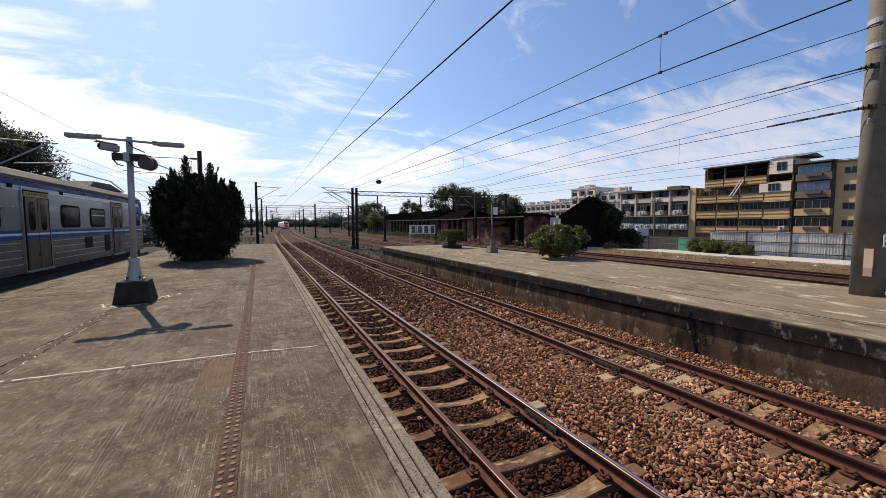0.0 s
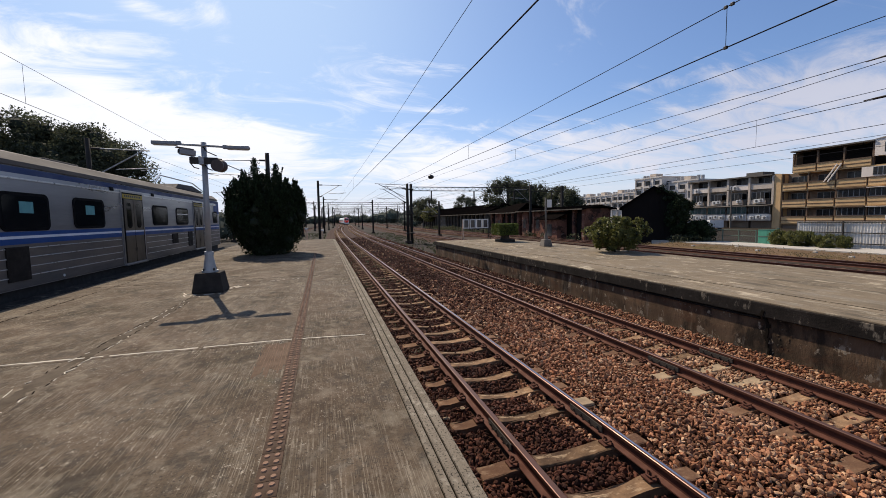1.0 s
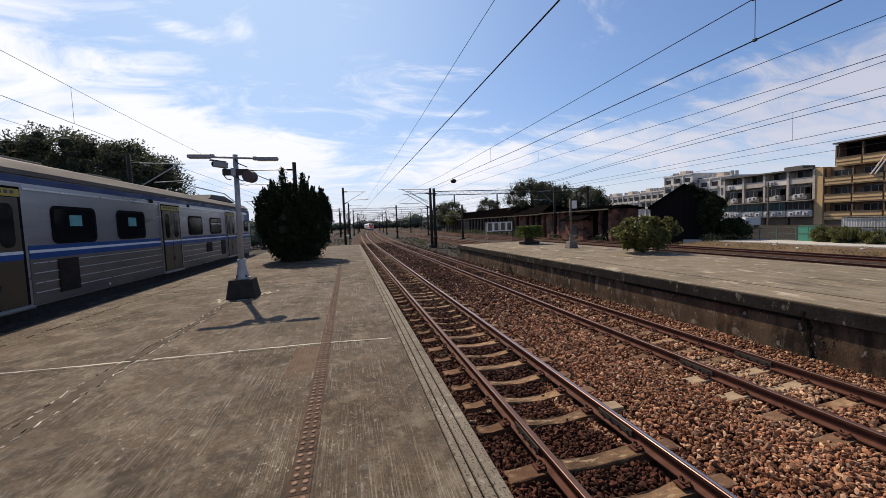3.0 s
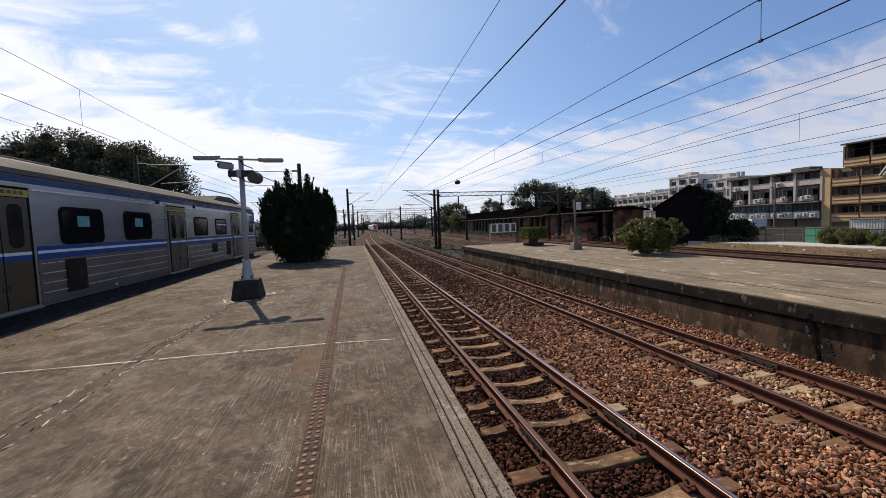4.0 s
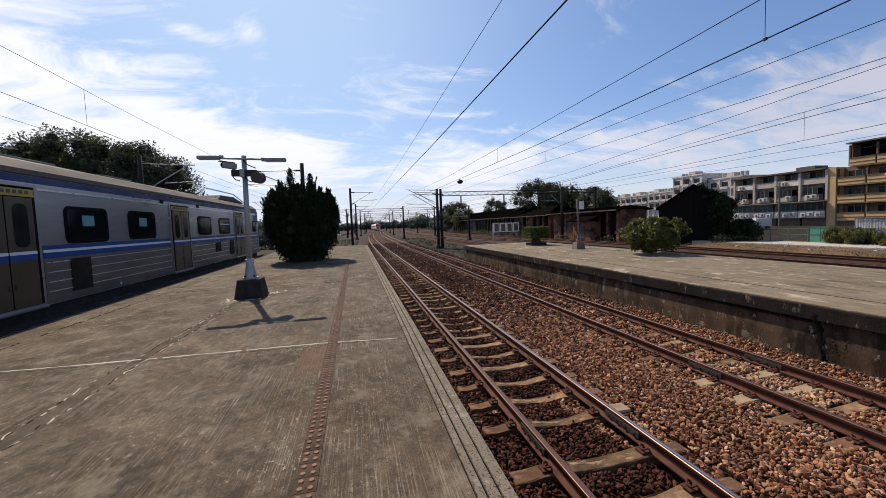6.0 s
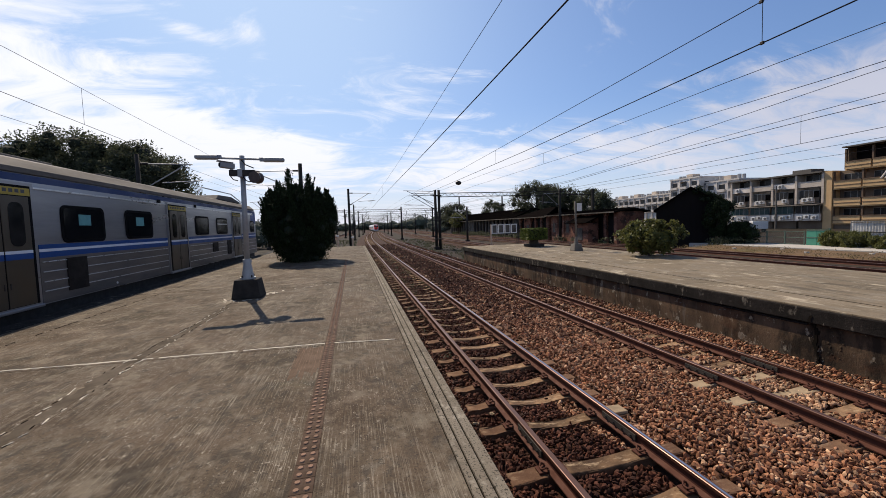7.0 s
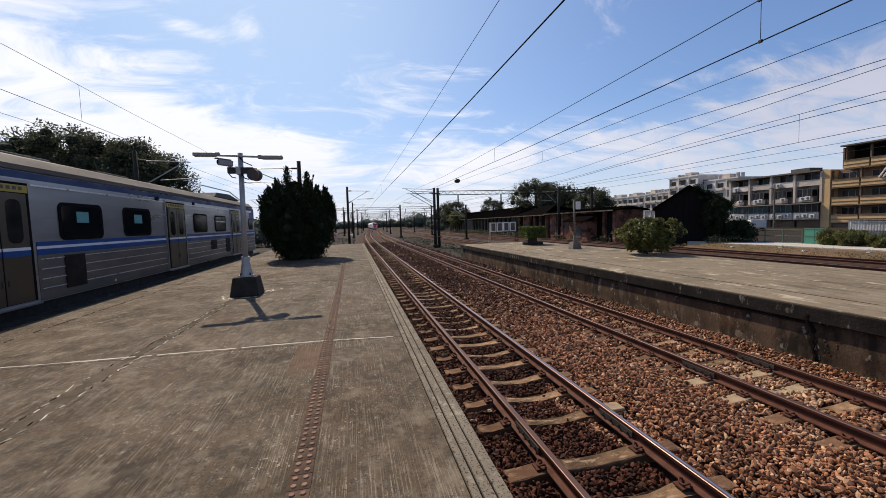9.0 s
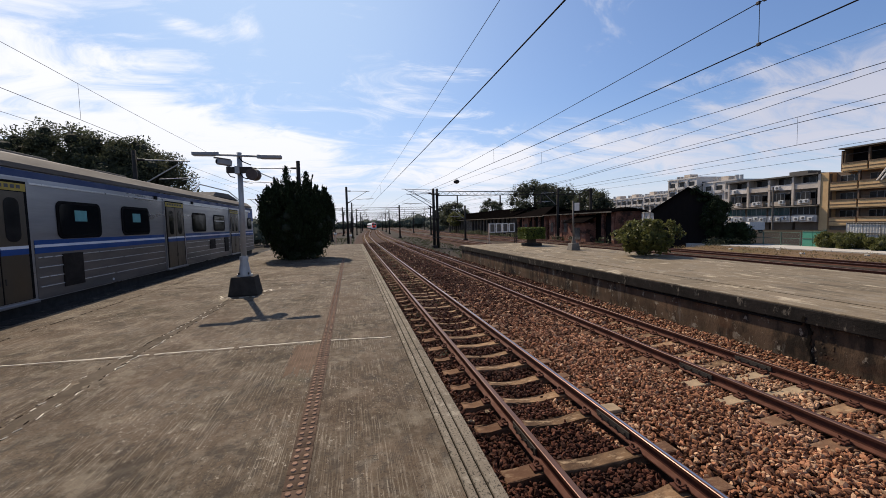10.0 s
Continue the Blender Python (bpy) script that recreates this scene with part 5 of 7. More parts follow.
# roof gear: a raised cooling unit with a sloping front and a folded frame
bm = bmesh.new()
prof2 = [(22.6, 4.08), (23.0, 4.30), (25.2, 4.36), (27.3, 4.10)]
lo = [bm.verts.new((TC - 0.9, a, b)) for a, b in prof2]
hi = [bm.verts.new((TC + 0.95, a, b)) for a, b in prof2]
for i in range(4):
    bm.faces.new((lo[i], lo[(i + 1) % 4], hi[(i + 1) % 4], hi[i]))
bm.faces.new(lo)
bm.faces.new(hi[::-1])
bmesh.ops.recalc_face_normals(bm, faces=bm.faces)
part("roof_unit", bm, M["roof_grey"], emu, "sloping grey roof cooling unit")
for a, b in (((TC + 0.95, 20.2, 4.12), (TC + 0.95, 20.7, 4.48)), ((TC + 0.95, 20.7, 4.48), (TC + 0.95, 25.2, 4.52)), ((TC + 0.95, 25.2, 4.52), (TC + 0.95, 27.3, 4.16))):
    part("roof_rail", rodded(a, b, 0.03, seg=8), M["rib"], emu)
for yv in (7.0, 10.5, 14.0):
    part("roof_vent", boxed(TC - 0.5, TC + 0.5, yv, yv + 1.6, 4.10, 4.22, bevel=0.03), M["roof_grey"], emu)


emu.location.y -= 0.17

# ---------- departing express train, far down the second track ----------
EY = 220.0
ex = thing("express_train", (3.39 + bend(EY), EY, 0.0), "white and red express train standing far down the line", "train")
shape = [(-1.38, 0.75), (1.38, 0.75), (1.43, 1.6), (1.40, 2.7), (1.18, 3.5), (0.6, 3.82), (-0.6, 3.82), (-1.18, 3.5), (-1.40, 2.7), (-1.43, 1.6)]


def along(y_):
    return 3.39 + bend(y_)


for k in range(7):
    ya, yb = EY + 1.8 + 20.2 * k, EY + 1.8 + 20.2 * k + 19.8
    bm = bmesh.new()
    rings = []
    for q in range(5):
        yq = ya + (yb - ya) * q / 4
        rings.append([bm.verts.new((along(yq) + a, yq, b)) for a, b in shape])
    for a, b in zip(rings, rings[1:]):
        for i in range(len(shape)):
            bm.faces.new((a[i], a[(i + 1) % len(shape)], b[(i + 1) % len(shape)], b[i]))
    bm.faces.new(rings[0])
    bm.faces.new(rings[-1][::-1])
    bmesh.ops.recalc_face_normals(bm, faces=bm.faces)
    coach = part("coach", bm, M["train_white"], ex, "white coach with a red waist line")
    ym = (ya + yb) / 2
    for s in (-1, 1):
        xq = along(ym) + s * 1.425
        part("red_line", boxed(xq - 0.02, xq + 0.02, ya + 0.4, yb - 0.4, 1.35, 1.62), M["train_red"], coach)
        for w in range(8):
            part("coach_window", boxed(xq - 0.03, xq + 0.015, ya + 2.4 + 1.95 * w, ya + 3.8 + 1.95 * w, 2.1, 2.75), M["pane"], coach)
    part("coach_roof", boxed(along(ym) - 0.7, along(ym) + 0.7, ya + 0.3, yb - 0.3, 3.80, 3.95, bevel=0.05), M["roof_grey"], coach)
    part("bogie", boxed(along(ym) - 1.1, along(ym) + 1.1, ya + 1.5, yb - 1.5, 0.0, 0.8), M["underframe"], coach)
bm = bmesh.new()
rings = []
for yq, k, low, top in ((EY + 1.8, 1.0, 0.0, 0.0), (EY + 0.9, 0.98, -0.1, -0.12), (EY + 0.3, 0.92, -0.25, -0.7), (EY, 0.80, -0.35, -1.6)):
    rings.append([bm.verts.new((along(EY) + a * k, yq, (b + low if b < 1 else b + top * (b - 0.8) / 3.0))) for a, b in shape])
for a, b in zip(rings, rings[1:]):
    for i in range(len(shape)):
        bm.faces.new((a[i], a[(i + 1) % len(shape)], b[(i + 1) % len(shape)], b[i]))
bm.faces.new(rings[-1])
bmesh.ops.recalc_face_normals(bm, faces=bm.faces)
nose = part("nose", bm, M["train_white"], ex, "rounded white nose")
ax = along(EY)
bm = bmesh.new()
vs = [bm.verts.new(p) for p in ((ax - 0.5, EY - 0.04, 0.9), (ax + 0.5, EY - 0.04, 0.9), (ax + 1.1, EY - 0.04, 1.75), (ax + 1.1, EY - 0.04, 2.15), (ax + 1.15, EY + 0.22, 3.08), (ax + 0.8, EY + 0.78, 3.72),
                                  (ax - 0.8, EY + 0.78, 3.72), (ax - 1.15, EY + 0.22, 3.08), (ax - 1.1, EY - 0.04, 2.15), (ax - 1.1, EY - 0.04, 1.75))]
bm.faces.new(vs)
r = bmesh.ops.extrude_face_region(bm, geom=list(bm.faces))
bmesh.ops.translate(bm, verts=[e for e in r["geom"] if isinstance(e, bmesh.types.BMVert)], vec=(0, -0.06, 0.02))
bmesh.ops.recalc_face_normals(bm, faces=bm.faces)
part("front_panel", bm, M["train_red"], nose, "red front panel")
bm = boxed(ax - 1.0, ax + 1.0, -0.04, 0.0, -0.27, 0.27, bevel=0.015)
bmesh.ops.transform(bm, matrix=Matrix.Translation((0, EY + 0.02, 2.72)) @ Euler((radians(-17), 0, 0)).to_matrix().to_4x4(), verts=bm.verts)
part("windscreen", bm, M["pane"], nose, "dark windscreen")
for s in (-1, 1):
    part("headlight", boxed(ax + s * 0.75 - 0.3, ax + s * 0.75 + 0.3, EY - 0.12, EY - 0.06, 1.75, 2.0, bevel=0.03), M["black_rubber"], nose, "black lamp cluster")
    part("tail_lamp", rodded((ax + s * 0.7, EY - 0.14, 1.87), (ax + s * 0.7, EY - 0.11, 1.87), 0.15, seg=12), M["lampred"], nose)


# ---------- masts, portals and overhead wires ----------
def mast(x, y, top, side, reach, twin=False, base=GROUND_Z, arms=True, r=0.17, label="dark overhead line mast with a cantilever arm"):
    m = thing("catenary_mast", (x, y, base), label, "mast", "overhead line masts")
    part("pole", rodded((x, y, base), (x, y, top), r, r * 0.85, seg=14), M["mast"], m, smooth=True)
    part("foot", boxed(x - 0.32, x + 0.32, y - 0.32, y + 0.32, base, base + 0.35, bevel=0.03), M["block"], m)
    if twin:
        part("second_pole", rodded((x + 0.48, y + 0.3, base), (x + 0.48, y + 0.3, top + 0.02), r, r * 0.85, seg=14), M["mast"], m, smooth=True)
        for zc in (base + 1.2, base + 3.4, top - 0.6):
            part("tie_band", boxed(x - 0.2, x + 0.7, y - 0.2, y + 0.45, zc - 0.06, zc + 0.06, bevel=0.01), M["dark_steel"], m)
        for z2, far_ in ((top - 0.12, reach + 0.5), (top - 0.40, reach - 0.4)):
            part("top_tube", rodded((x + side * 0.15, y + 0.3, z2), (x + side * far_, y + 0.3, z2 + 0.12), 0.030, seg=8), M["galv"], m)
            part("strut", rodded((x + side * 0.15, y + 0.3, z2 - 1.35), (x + side * (far_ - 0.4), y + 0.3, z2 + 0.06), 0.030, seg=8), M["galv"], m)
    if arms:
        za = top - 0.55
        ins = part("insulator", rodded((x + side * 0.15, y, za), (x + side * 0.55, y, za), 0.07, seg=10), M["insul"], m, "ribbed dark insulator")
        part("top_tube", rodded((x + side * 0.5, y, za), (x + side * reach, y, za - 0.05), 0.035, seg=8), M["galv"], m)
        part("strut", rodded((x + side * 0.15, y, za - 1.55), (x + side * (reach - 0.35), y, za - 0.06), 0.035, seg=8), M["galv"], m)
        part("insulator", rodded((x + side * 0.15, y, za - 1.55), (x + side * 0.5, y, za - 1.38), 0.07, seg=10), M["insul"], m)
        part("registration_tube", rodded((x + side * reach * 0.42, y, za - 1.12), (x + side * (reach + 0.5), y, za - 1.0), 0.026, seg=8), M["galv"], m)
        part("steady_arm", rodded((x + side * (reach + 0.4), y, za - 1.0), (x + side * (reach - 0.5), y, za - 1.18), 0.018, seg=6), M["galv"], m)
    return m


for yv, top in ((53.8, 7.5), (88.0, 7.4), (121.0, 7.4), (154.0, 7.4), (190.0, 7.4), (230.0, 7.4)):
    mast(-3.05 + bend(yv), yv, top, 1, 3.0)
for yv, top, tw in ((43.2, 6.25, True), (80.0, 6.3, False), (117.0, 6.6, False), (154.0, 6.8, False), (195.0, 7.0, False)):
    mast(6.55 + bend(yv), yv, top, -1, 3.0, twin=tw, label="pair of dark overhead line masts" if tw else "dark overhead line mast with a cantilever arm")
for yv in (32.4, 72.0, 110.0, 150.0):
    mast(-6.3 + bend(yv), yv, 7.45, -1, 3.8)
mast(-14.6, 26.5, 7.05, 1, 2.9, r=0.13)
for xv, yv, top in ((14.4, 58.0, 5.0), (14.4, 88.0, 6.4), (22.3, 44.0, 6.3), (14.6, 125.0, 6.4), (-14.5, 60.0, 7.0), (-14.5, 95.0, 7.0)):
    mast(xv + bend(yv), yv, top, -1, 2.2)


def portal(y, x0, x1, z0, z1, posts=True):
    p = thing("line_portal", ((x0 + x1) / 2, y, GROUND_Z), "steel lattice portal spanning the tracks", "portal", "overhead line portals")
    for zc in (z0, z1):
        part("chord", boxed(x0, x1, y - 0.04, y + 0.04, zc - 0.04, zc + 0.04), M["mast"], p)
    n = int((x1 - x0) / 0.42)
    bm = bmesh.new()
    for k in range(n):
        xa, xb = x0 + (x1 - x0) * k / n, x0 + (x1 - x0) * (k + 1) / n
        rod(bm, (xa, y, z0 if k % 2 else z1), (xb, y, z1 if k % 2 else z0), 0.022, seg=5)
    part("lattice", bm, M["mast"], p)
    if posts:
        for xc in (x0, x1):
            part("post", boxed(xc - 0.15, xc + 0.15, y - 0.15, y + 0.15, GROUND_Z, z1 + 0.3), M["mast"], p)
    for xc in np.arange(x0 + 2.5, x1 - 1, 5.2):
        part("drop_post", boxed(xc - 0.06, xc + 0.06, y - 0.06, y + 0.06, z0 - 1.1, z0), M["mast"], p)
        part("insulator", rodded((xc, y - 0.05, z0 - 1.0), (xc - 0.5, y - 0.05, z0 - 1.1), 0.05, seg=8), M["insul"], p)
    return p


pt = portal(43.5, 6.9, 26.5, 5.50, 5.92, posts=False)
part("post", boxed(26.35, 26.65, 43.35, 43.65, GROUND_Z, 6.2), M["mast"], pt)
for yv in (104.0, 138.0, 172.0, 210.0, 255.0):
    portal(yv, -8.0 + bend(yv), 24.0 + bend(yv), 6.3, 6.9)


def line(cx, heights, y0, y1, radius, label, mat="wire", sag=0.0, shift=0.0):
    """One overhead wire along the tracks; heights as (y, z)."""
    cv = bpy.data.curves.new("overhead_wire", "CURVE")
    cv.dimensions, cv.bevel_depth, cv.bevel_resolution = "3D", radius, 1
    ys_ = np.arange(y0, y1 + 0.1, 4.0)
    sp_ = cv.splines.new("POLY")
    sp_.points.add(len(ys_) - 1)
    hy, hz = [h[0] for h in heights], [h[1] for h in heights]
    for p_, yq in zip(sp_.points, ys_):
        ph_ = (yq - 43.0) / 38.0 % 1.0
        p_.co = (cx + bend(yq) + shift * (yq - y0), yq, float(np.interp(yq, hy, hz)) - sag * 4 * ph_ * (1 - ph_), 1)
    tmp = bpy.data.objects.new("tmp", cv)
    me = bpy.data.meshes.new_from_object(tmp)
    bpy.data.objects.remove(tmp)
    me.materials.append(M[mat])
    return tagged(new("overhead_wire", me), label, "wire", "overhead wires")


line(0.0, [(-12, 5.85), (6, 5.80), (12, 5.73), (22, 5.67), (40, 5.75), (60, 5.85), (300, 6.2)], -12, 260, 0.0055, "dark carrier wire over the first track")
line(0.0, [(-12, 4.75), (12, 4.76), (37, 4.90), (60, 4.95), (300, 5.2)], -12, 260, 0.0105, "dark contact wire over the first track")
line(3.39, [(-12, 5.40), (5, 5.36), (12, 5.33), (25, 5.30), (36, 5.55), (43, 5.65), (300, 6.0)], -12, 260, 0.0068, "dark carrier wire over the second track")
line(3.39, [(-12, 4.78), (5, 4.78), (11, 4.75), (21, 4.82), (43, 5.0), (300, 5.2)], -12, 260, 0.009, "dark contact wire over the second track")
line(6.5, [(-12, 5.45), (5, 5.50), (8.6, 5.55), (17, 5.56), (25, 5.72), (43, 5.95), (300, 6.2)], -12, 260, 0.0068, "dark feeder wire along the far platform")
line(9.1, [(3.75, 5.59), (6.6, 5.60), (10, 5.65), (20, 5.85), (36, 6.0), (300, 6.4)], 3.75, 259, 0.008, "feeder wire anchored to the concrete pole")
line(9.12, [(3.75, 5.57), (6.6, 5.47), (10.8, 5.27), (20.3, 4.86), (43, 4.85), (300, 5.6)], 3.75, 259, 0.007, "contact wire anchored to the concrete pole")
line(9.1, [(3.75, 4.75), (8.1, 4.73), (12.3, 4.66), (16, 4.58), (20.3, 4.42), (43, 4.6), (300, 5.4)], 3.75, 259, 0.008, "lower wire anchored to the concrete pole")
line(11.95, [(-12, 5.62), (8, 5.55), (15, 5.41), (25, 5.02), (43, 5.2), (300, 6.0)], -12, 240, 0.008, "dark carrier wire over the track behind the platform")
line(11.95, [(-12, 4.66), (8, 4.63), (15, 4.54), (25, 4.55), (300, 5.4)], -12, 240, 0.008, "dark contact wire over the track behind the platform")
line(17.3, [(-12, 5.20), (11, 5.10), (300, 5.9)], -12, 240, 0.008, "thin wire over the sidings")
line(17.3, [(-12, 4.75), (11, 4.70), (300, 5.4)], -12, 240, 0.008, "thin wire over the sidings")
line(-10.25, [(-12, 7.0), (11, 6.88), (17, 6.77), (25, 6.74), (32, 6.5), (300, 6.6)], -12, 240, 0.006, "dark carrier wire over the commuter train")
line(-10.25, [(-12, 5.8), (11, 5.78), (16, 5.73), (20, 5.55), (27, 5.54), (300, 5.4)], -12, 240, 0.007, "dark contact wire over the commuter train")
line(-14.2, [(-12, 6.6), (20, 6.66), (300, 6.2)], -12, 200, 0.007, "thin wire beyond the commuter train")
for cx, y0, zt, zb in ((3.39, 4.6, 5.36, 4.78), (3.39, 15.4, 5.32, 4.78), (6.5, 17.3, 5.57, 5.10), (0.0, 33.0, 5.72, 4.88), (11.95, 10.1, 5.51, 4.61), (-10.25, 14.2, 6.82, 5.75), (3.39, 33.0, 5.49, 4.92)):
    solo("dropper", rodded((cx, y0, zb), (cx, y0, zt), 0.0045, seg=6), M["wire"], "thin vertical dropper between two overhead wires", "wire", "droppers")
for cx, yc, zc in ((3.39, 4.52, 5.36), (3.39, 4.62, 5.36), (3.39, 4.6, 4.78)):
    solo("wire_clamp", boxed(cx - 0.016, cx + 0.016, yc - 0.026, yc + 0.026, zc - 0.022, zc + 0.022, bevel=0.006), M["insul"], "small dark clamp on an overhead wire", "clamp", "wire clamps")
bm = bmesh.new()
bmesh.ops.create_uvsphere(bm, u_segments=16, v_segments=10, radius=0.17, matrix=Matrix.Translation((3.45, 21.6, 4.68)) @ Matrix.Diagonal((1.0, 1.0, 0.7, 1)))
rod(bm, (3.45, 21.6, 4.72), (3.41, 21.6, 4.83), 0.02, seg=6)
solo("line_weight", bm, M["insul"], "dark oval weight hanging from the overhead wire", "weight", smooth=True)

# thick concrete pole on the far platform
CX, CY = 9.31, 3.96
pole = thing("concrete_pole", (CX, CY, P2), "thick weathered concrete pole with steel bands", "pole")
part("shaft", rodded((CX, CY, P2), (CX, CY, 9.5), 0.27, 0.215, seg=28), M["mast_pole"], pole, smooth=True)
for zc in (7.05, 6.45, 5.95):
    part("band", rodded((CX, CY, zc), (CX, CY, zc + 0.10), 0.252, seg=28), M["galv"], pole, "grey steel band")
for zc in (5.58, 4.75):
    br = part("anchor", boxed(CX - 0.30, CX - 0.2, CY - 0.05, CY + 0.05, zc - 0.05, zc + 0.05, bevel=0.01), M["dark_steel"], pole)
    for k in range(3):
        part("insulator_disc", rodded((CX - 0.31, CY + 0.05 + 0.075 * k, zc), (CX - 0.31, CY + 0.115 + 0.075 * k, zc), 0.062 - 0.012 * k, 0.030 - 0.006 * k, seg=14), M["insul"], br, "dark insulator shed")
    part("tie_rod", rodded((CX - 0.31, CY + 0.26, zc), (CX - 0.22, CY + 1.9, zc + 0.01), 0.012, seg=6), M["dark_steel"], br)
    for k in range(3):
        part("turnbuckle", rodded((CX - 0.30 + 0.02 * k, CY + 0.62 + 0.45 * k, zc + 0.004), (CX - 0.29 + 0.02 * k, CY + 0.86 + 0.45 * k, zc + 0.006), 0.021, 0.014, seg=8), M["dark_steel"], br)
hk = part("hook", rodded((CX - 0.22, CY, 4.45), (CX - 0.42, CY, 4.48), 0.022, seg=8), M["galv"], pole)
part("hook_tip", rodded((CX - 0.42, CY, 4.48), (CX - 0.40, CY + 0.02, 4.38), 0.02, seg=8), M["galv"], hk)
for k, (z0, z1) in enumerate(((1.84, 1.98), (1.98, 2.10))):
    pl = part("plate", boxed(CX - 0.21, CX + 0.02, CY - 0.285, CY - 0.262, z0, z1, bevel=0.003), M["white_sheet"], pole, "white number plate")
    for q in range(3):
        part("print_bar", boxed(CX - 0.18 + 0.06 * q, CX - 0.145 + 0.06 * q, CY - 0.289, CY - 0.284, z0 + 0.03, z1 - 0.03), M["bars"], pl)
part("strip_plate", boxed(CX - 0.30, CX - 0.27, CY - 0.16, CY - 0.02, 1.22, 1.80), M["orange_sheet"], pole, "faded orange strip on the pole")
part("strip_plate", boxed(CX - 0.30, CX - 0.268, CY - 0.16, CY - 0.02, 1.22, 1.40), M["white_sheet"], pole)


# ---------- brick sheds and barn ----------
def shed(y0, y1, eave, ridge, depth, wall, label, bays, seed, door=0.5, hip=False):
    x = 23.0
    s = thing("shed", (x + depth / 2, (y0 + y1) / 2, GROUND_Z), label, "shed", "old sheds")
    rs = random.Random(seed)
    w = (y1 - y0) / bays
    # near-black block paints the shade inside the shed
    part("back_wall", boxed(x + 0.5, x + depth, y0, y1, GROUND_Z, eave - 0.1), M["timber"], s, "interior with its shade put into a near-black colour")
    for k in range(bays):
        ya = y0 + w * k
        part("pier", boxed(x - 0.06, x + 0.34, ya - 0.01, ya + 0.42, GROUND_Z, eave), M[wall], s, "weathered brick pier")
        if rs.random() > door:
            h = eave if rs.random() < 0.6 else eave * 0.45
            wl_ = part("wall_panel", boxed(x, x + 0.24, ya + 0.42, ya + w - 0.01, GROUND_Z, h), M[wall], s)
            if h == eave and rs.random() < 0.6:
                part("window", boxed(x - 0.02, x + 0.1, ya + 0.42 + w * 0.25, ya + w * 0.7, 1.2, 2.2), M["pane"], wl_)
            elif h == eave:
                part("plaster_patch", boxed(x - 0.012, x + 0.1, ya + 0.5 + w * 0.1, ya + w * 0.75, 0.9, 1.0 + rs.uniform(0.4, 1.5)), M["plaster"], wl_)
        else:
            # dark panel fills an open bay; its colour stands for the shade within
            part("timber_door", boxed(x + 0.2, x + 0.27, ya + 0.42, ya + w - 0.01, GROUND_Z, eave * rs.uniform(0.75, 0.97)), M["timber"], s)
    part("end_wall", boxed(x, x + depth, y0 - 0.15, y0 - 0.012, GROUND_Z, eave), M[wall], s)
    rf = bmesh.new()
    prism(rf, [(x - 0.7, eave - 0.12), (x - 0.7, eave + 0.02), (x + depth / 2, ridge), (x + depth + 0.5, eave), (x + depth + 0.5, eave - 0.14), (x + depth / 2, ridge - 0.16)], y0 - 0.5, y1 + 0.5)
    if hip:
        for v in rf.verts:
            if v.co.z > eave + 0.5:
                v.co.y += 4.2 if v.co.y < (y0 + y1) / 2 else -4.2
    r1 = part("roof", rf, M["oldroof"], s, "sagging blackened tile roof")
    part("fascia", boxed(x - 0.73, x - 0.702, y0 - 0.5, y1 + 0.5, eave - 0.11, eave + 0.01), M["plaster"], s, "pale weathered fascia board")
    n = 0 if hip else int((y1 - y0) / 0.9)
    for k in range(n):
        yb = y0 + (y1 - y0) * k / n
        b = bmesh.new()
        rod(b, (x - 0.68, yb, eave + 0.05), (x + depth / 2, yb, ridge + 0.02), 0.05, seg=6)
        part("roof_rib", b, M["oldroof"], r1)
    return s


shed(34.2, 47.5, 3.1, 3.45, 3.0, "brick", "old red brick shed with a dark sagging roof", 8, 3, 0.5)
shed(48.4, 59.0, 3.0, 4.4, 6.5, "brick", "old brick shed with a hipped dark roof", 6, 8, 0.5, hip=True)
shed(60.0, 104.0, 3.0, 4.7, 7.0, "plaster", "long grey railway shed with dark openings", 22, 12, 0.70)
lean = thing("lean_to", (22.2, 38.5, GROUND_Z), "small brick lean-to with a tin roof", "shed")
part("front_wall", boxed(21.7, 22.9, 37.2, 37.4, GROUND_Z, 2.0), M["brick"], lean)
part("side_wall", boxed(21.7, 21.9, 37.4, 40.6, GROUND_Z, 2.0), M["brick"], lean)
part("board", boxed(21.66, 21.698, 38.2, 39.4, 0.2, 1.5), M["plaster"], lean, "pale board in the opening")
bm = bmesh.new()
prism(bm, [(21.2, 2.0), (21.2, 2.08), (23.3, 2.95), (23.3, 2.85)], 36.8, 41.0)
part("tin_roof", bm, M["oldroof"], lean)
barn = thing("barn", (27.1, 29.6, GROUND_Z), "black timber barn with a steep gable", "barn")
BX, BY, BH, BE, BR = 27.1, 29.6, 2.7, 3.0, 4.85
part("gable_wall", prism(bmesh.new(), [(BX - BH, GROUND_Z), (BX + BH, GROUND_Z), (BX + BH, BE), (BX, BR), (BX - BH, BE)], BY, BY + 6.0), M["timber"], barn, "tarred black timber gable")
for s in (-1, 1):
    xe = BX + s * (BH + 0.22)
    part("roof", prism(bmesh.new(), [(BX, BR + 0.19), (BX, BR + 0.02), (xe, BE - 0.12), (xe, BE + 0.05)], BY - 0.3, BY + 6.3), M["oldroof"], barn, "blackened roof slope")
for k in range(12):
    xk = BX - BH + 0.04 + 0.45 * k
    part("board", boxed(xk, xk + 0.41, BY - 0.04, BY - 0.004, GROUND_Z, BE + 1.7 * (1 - abs(xk + 0.2 - BX) / BH) - 0.1 + rnd.uniform(-0.1, 0.0)), M["timber"], barn)
barn.rotation_euler = (0, 0, radians(-43))

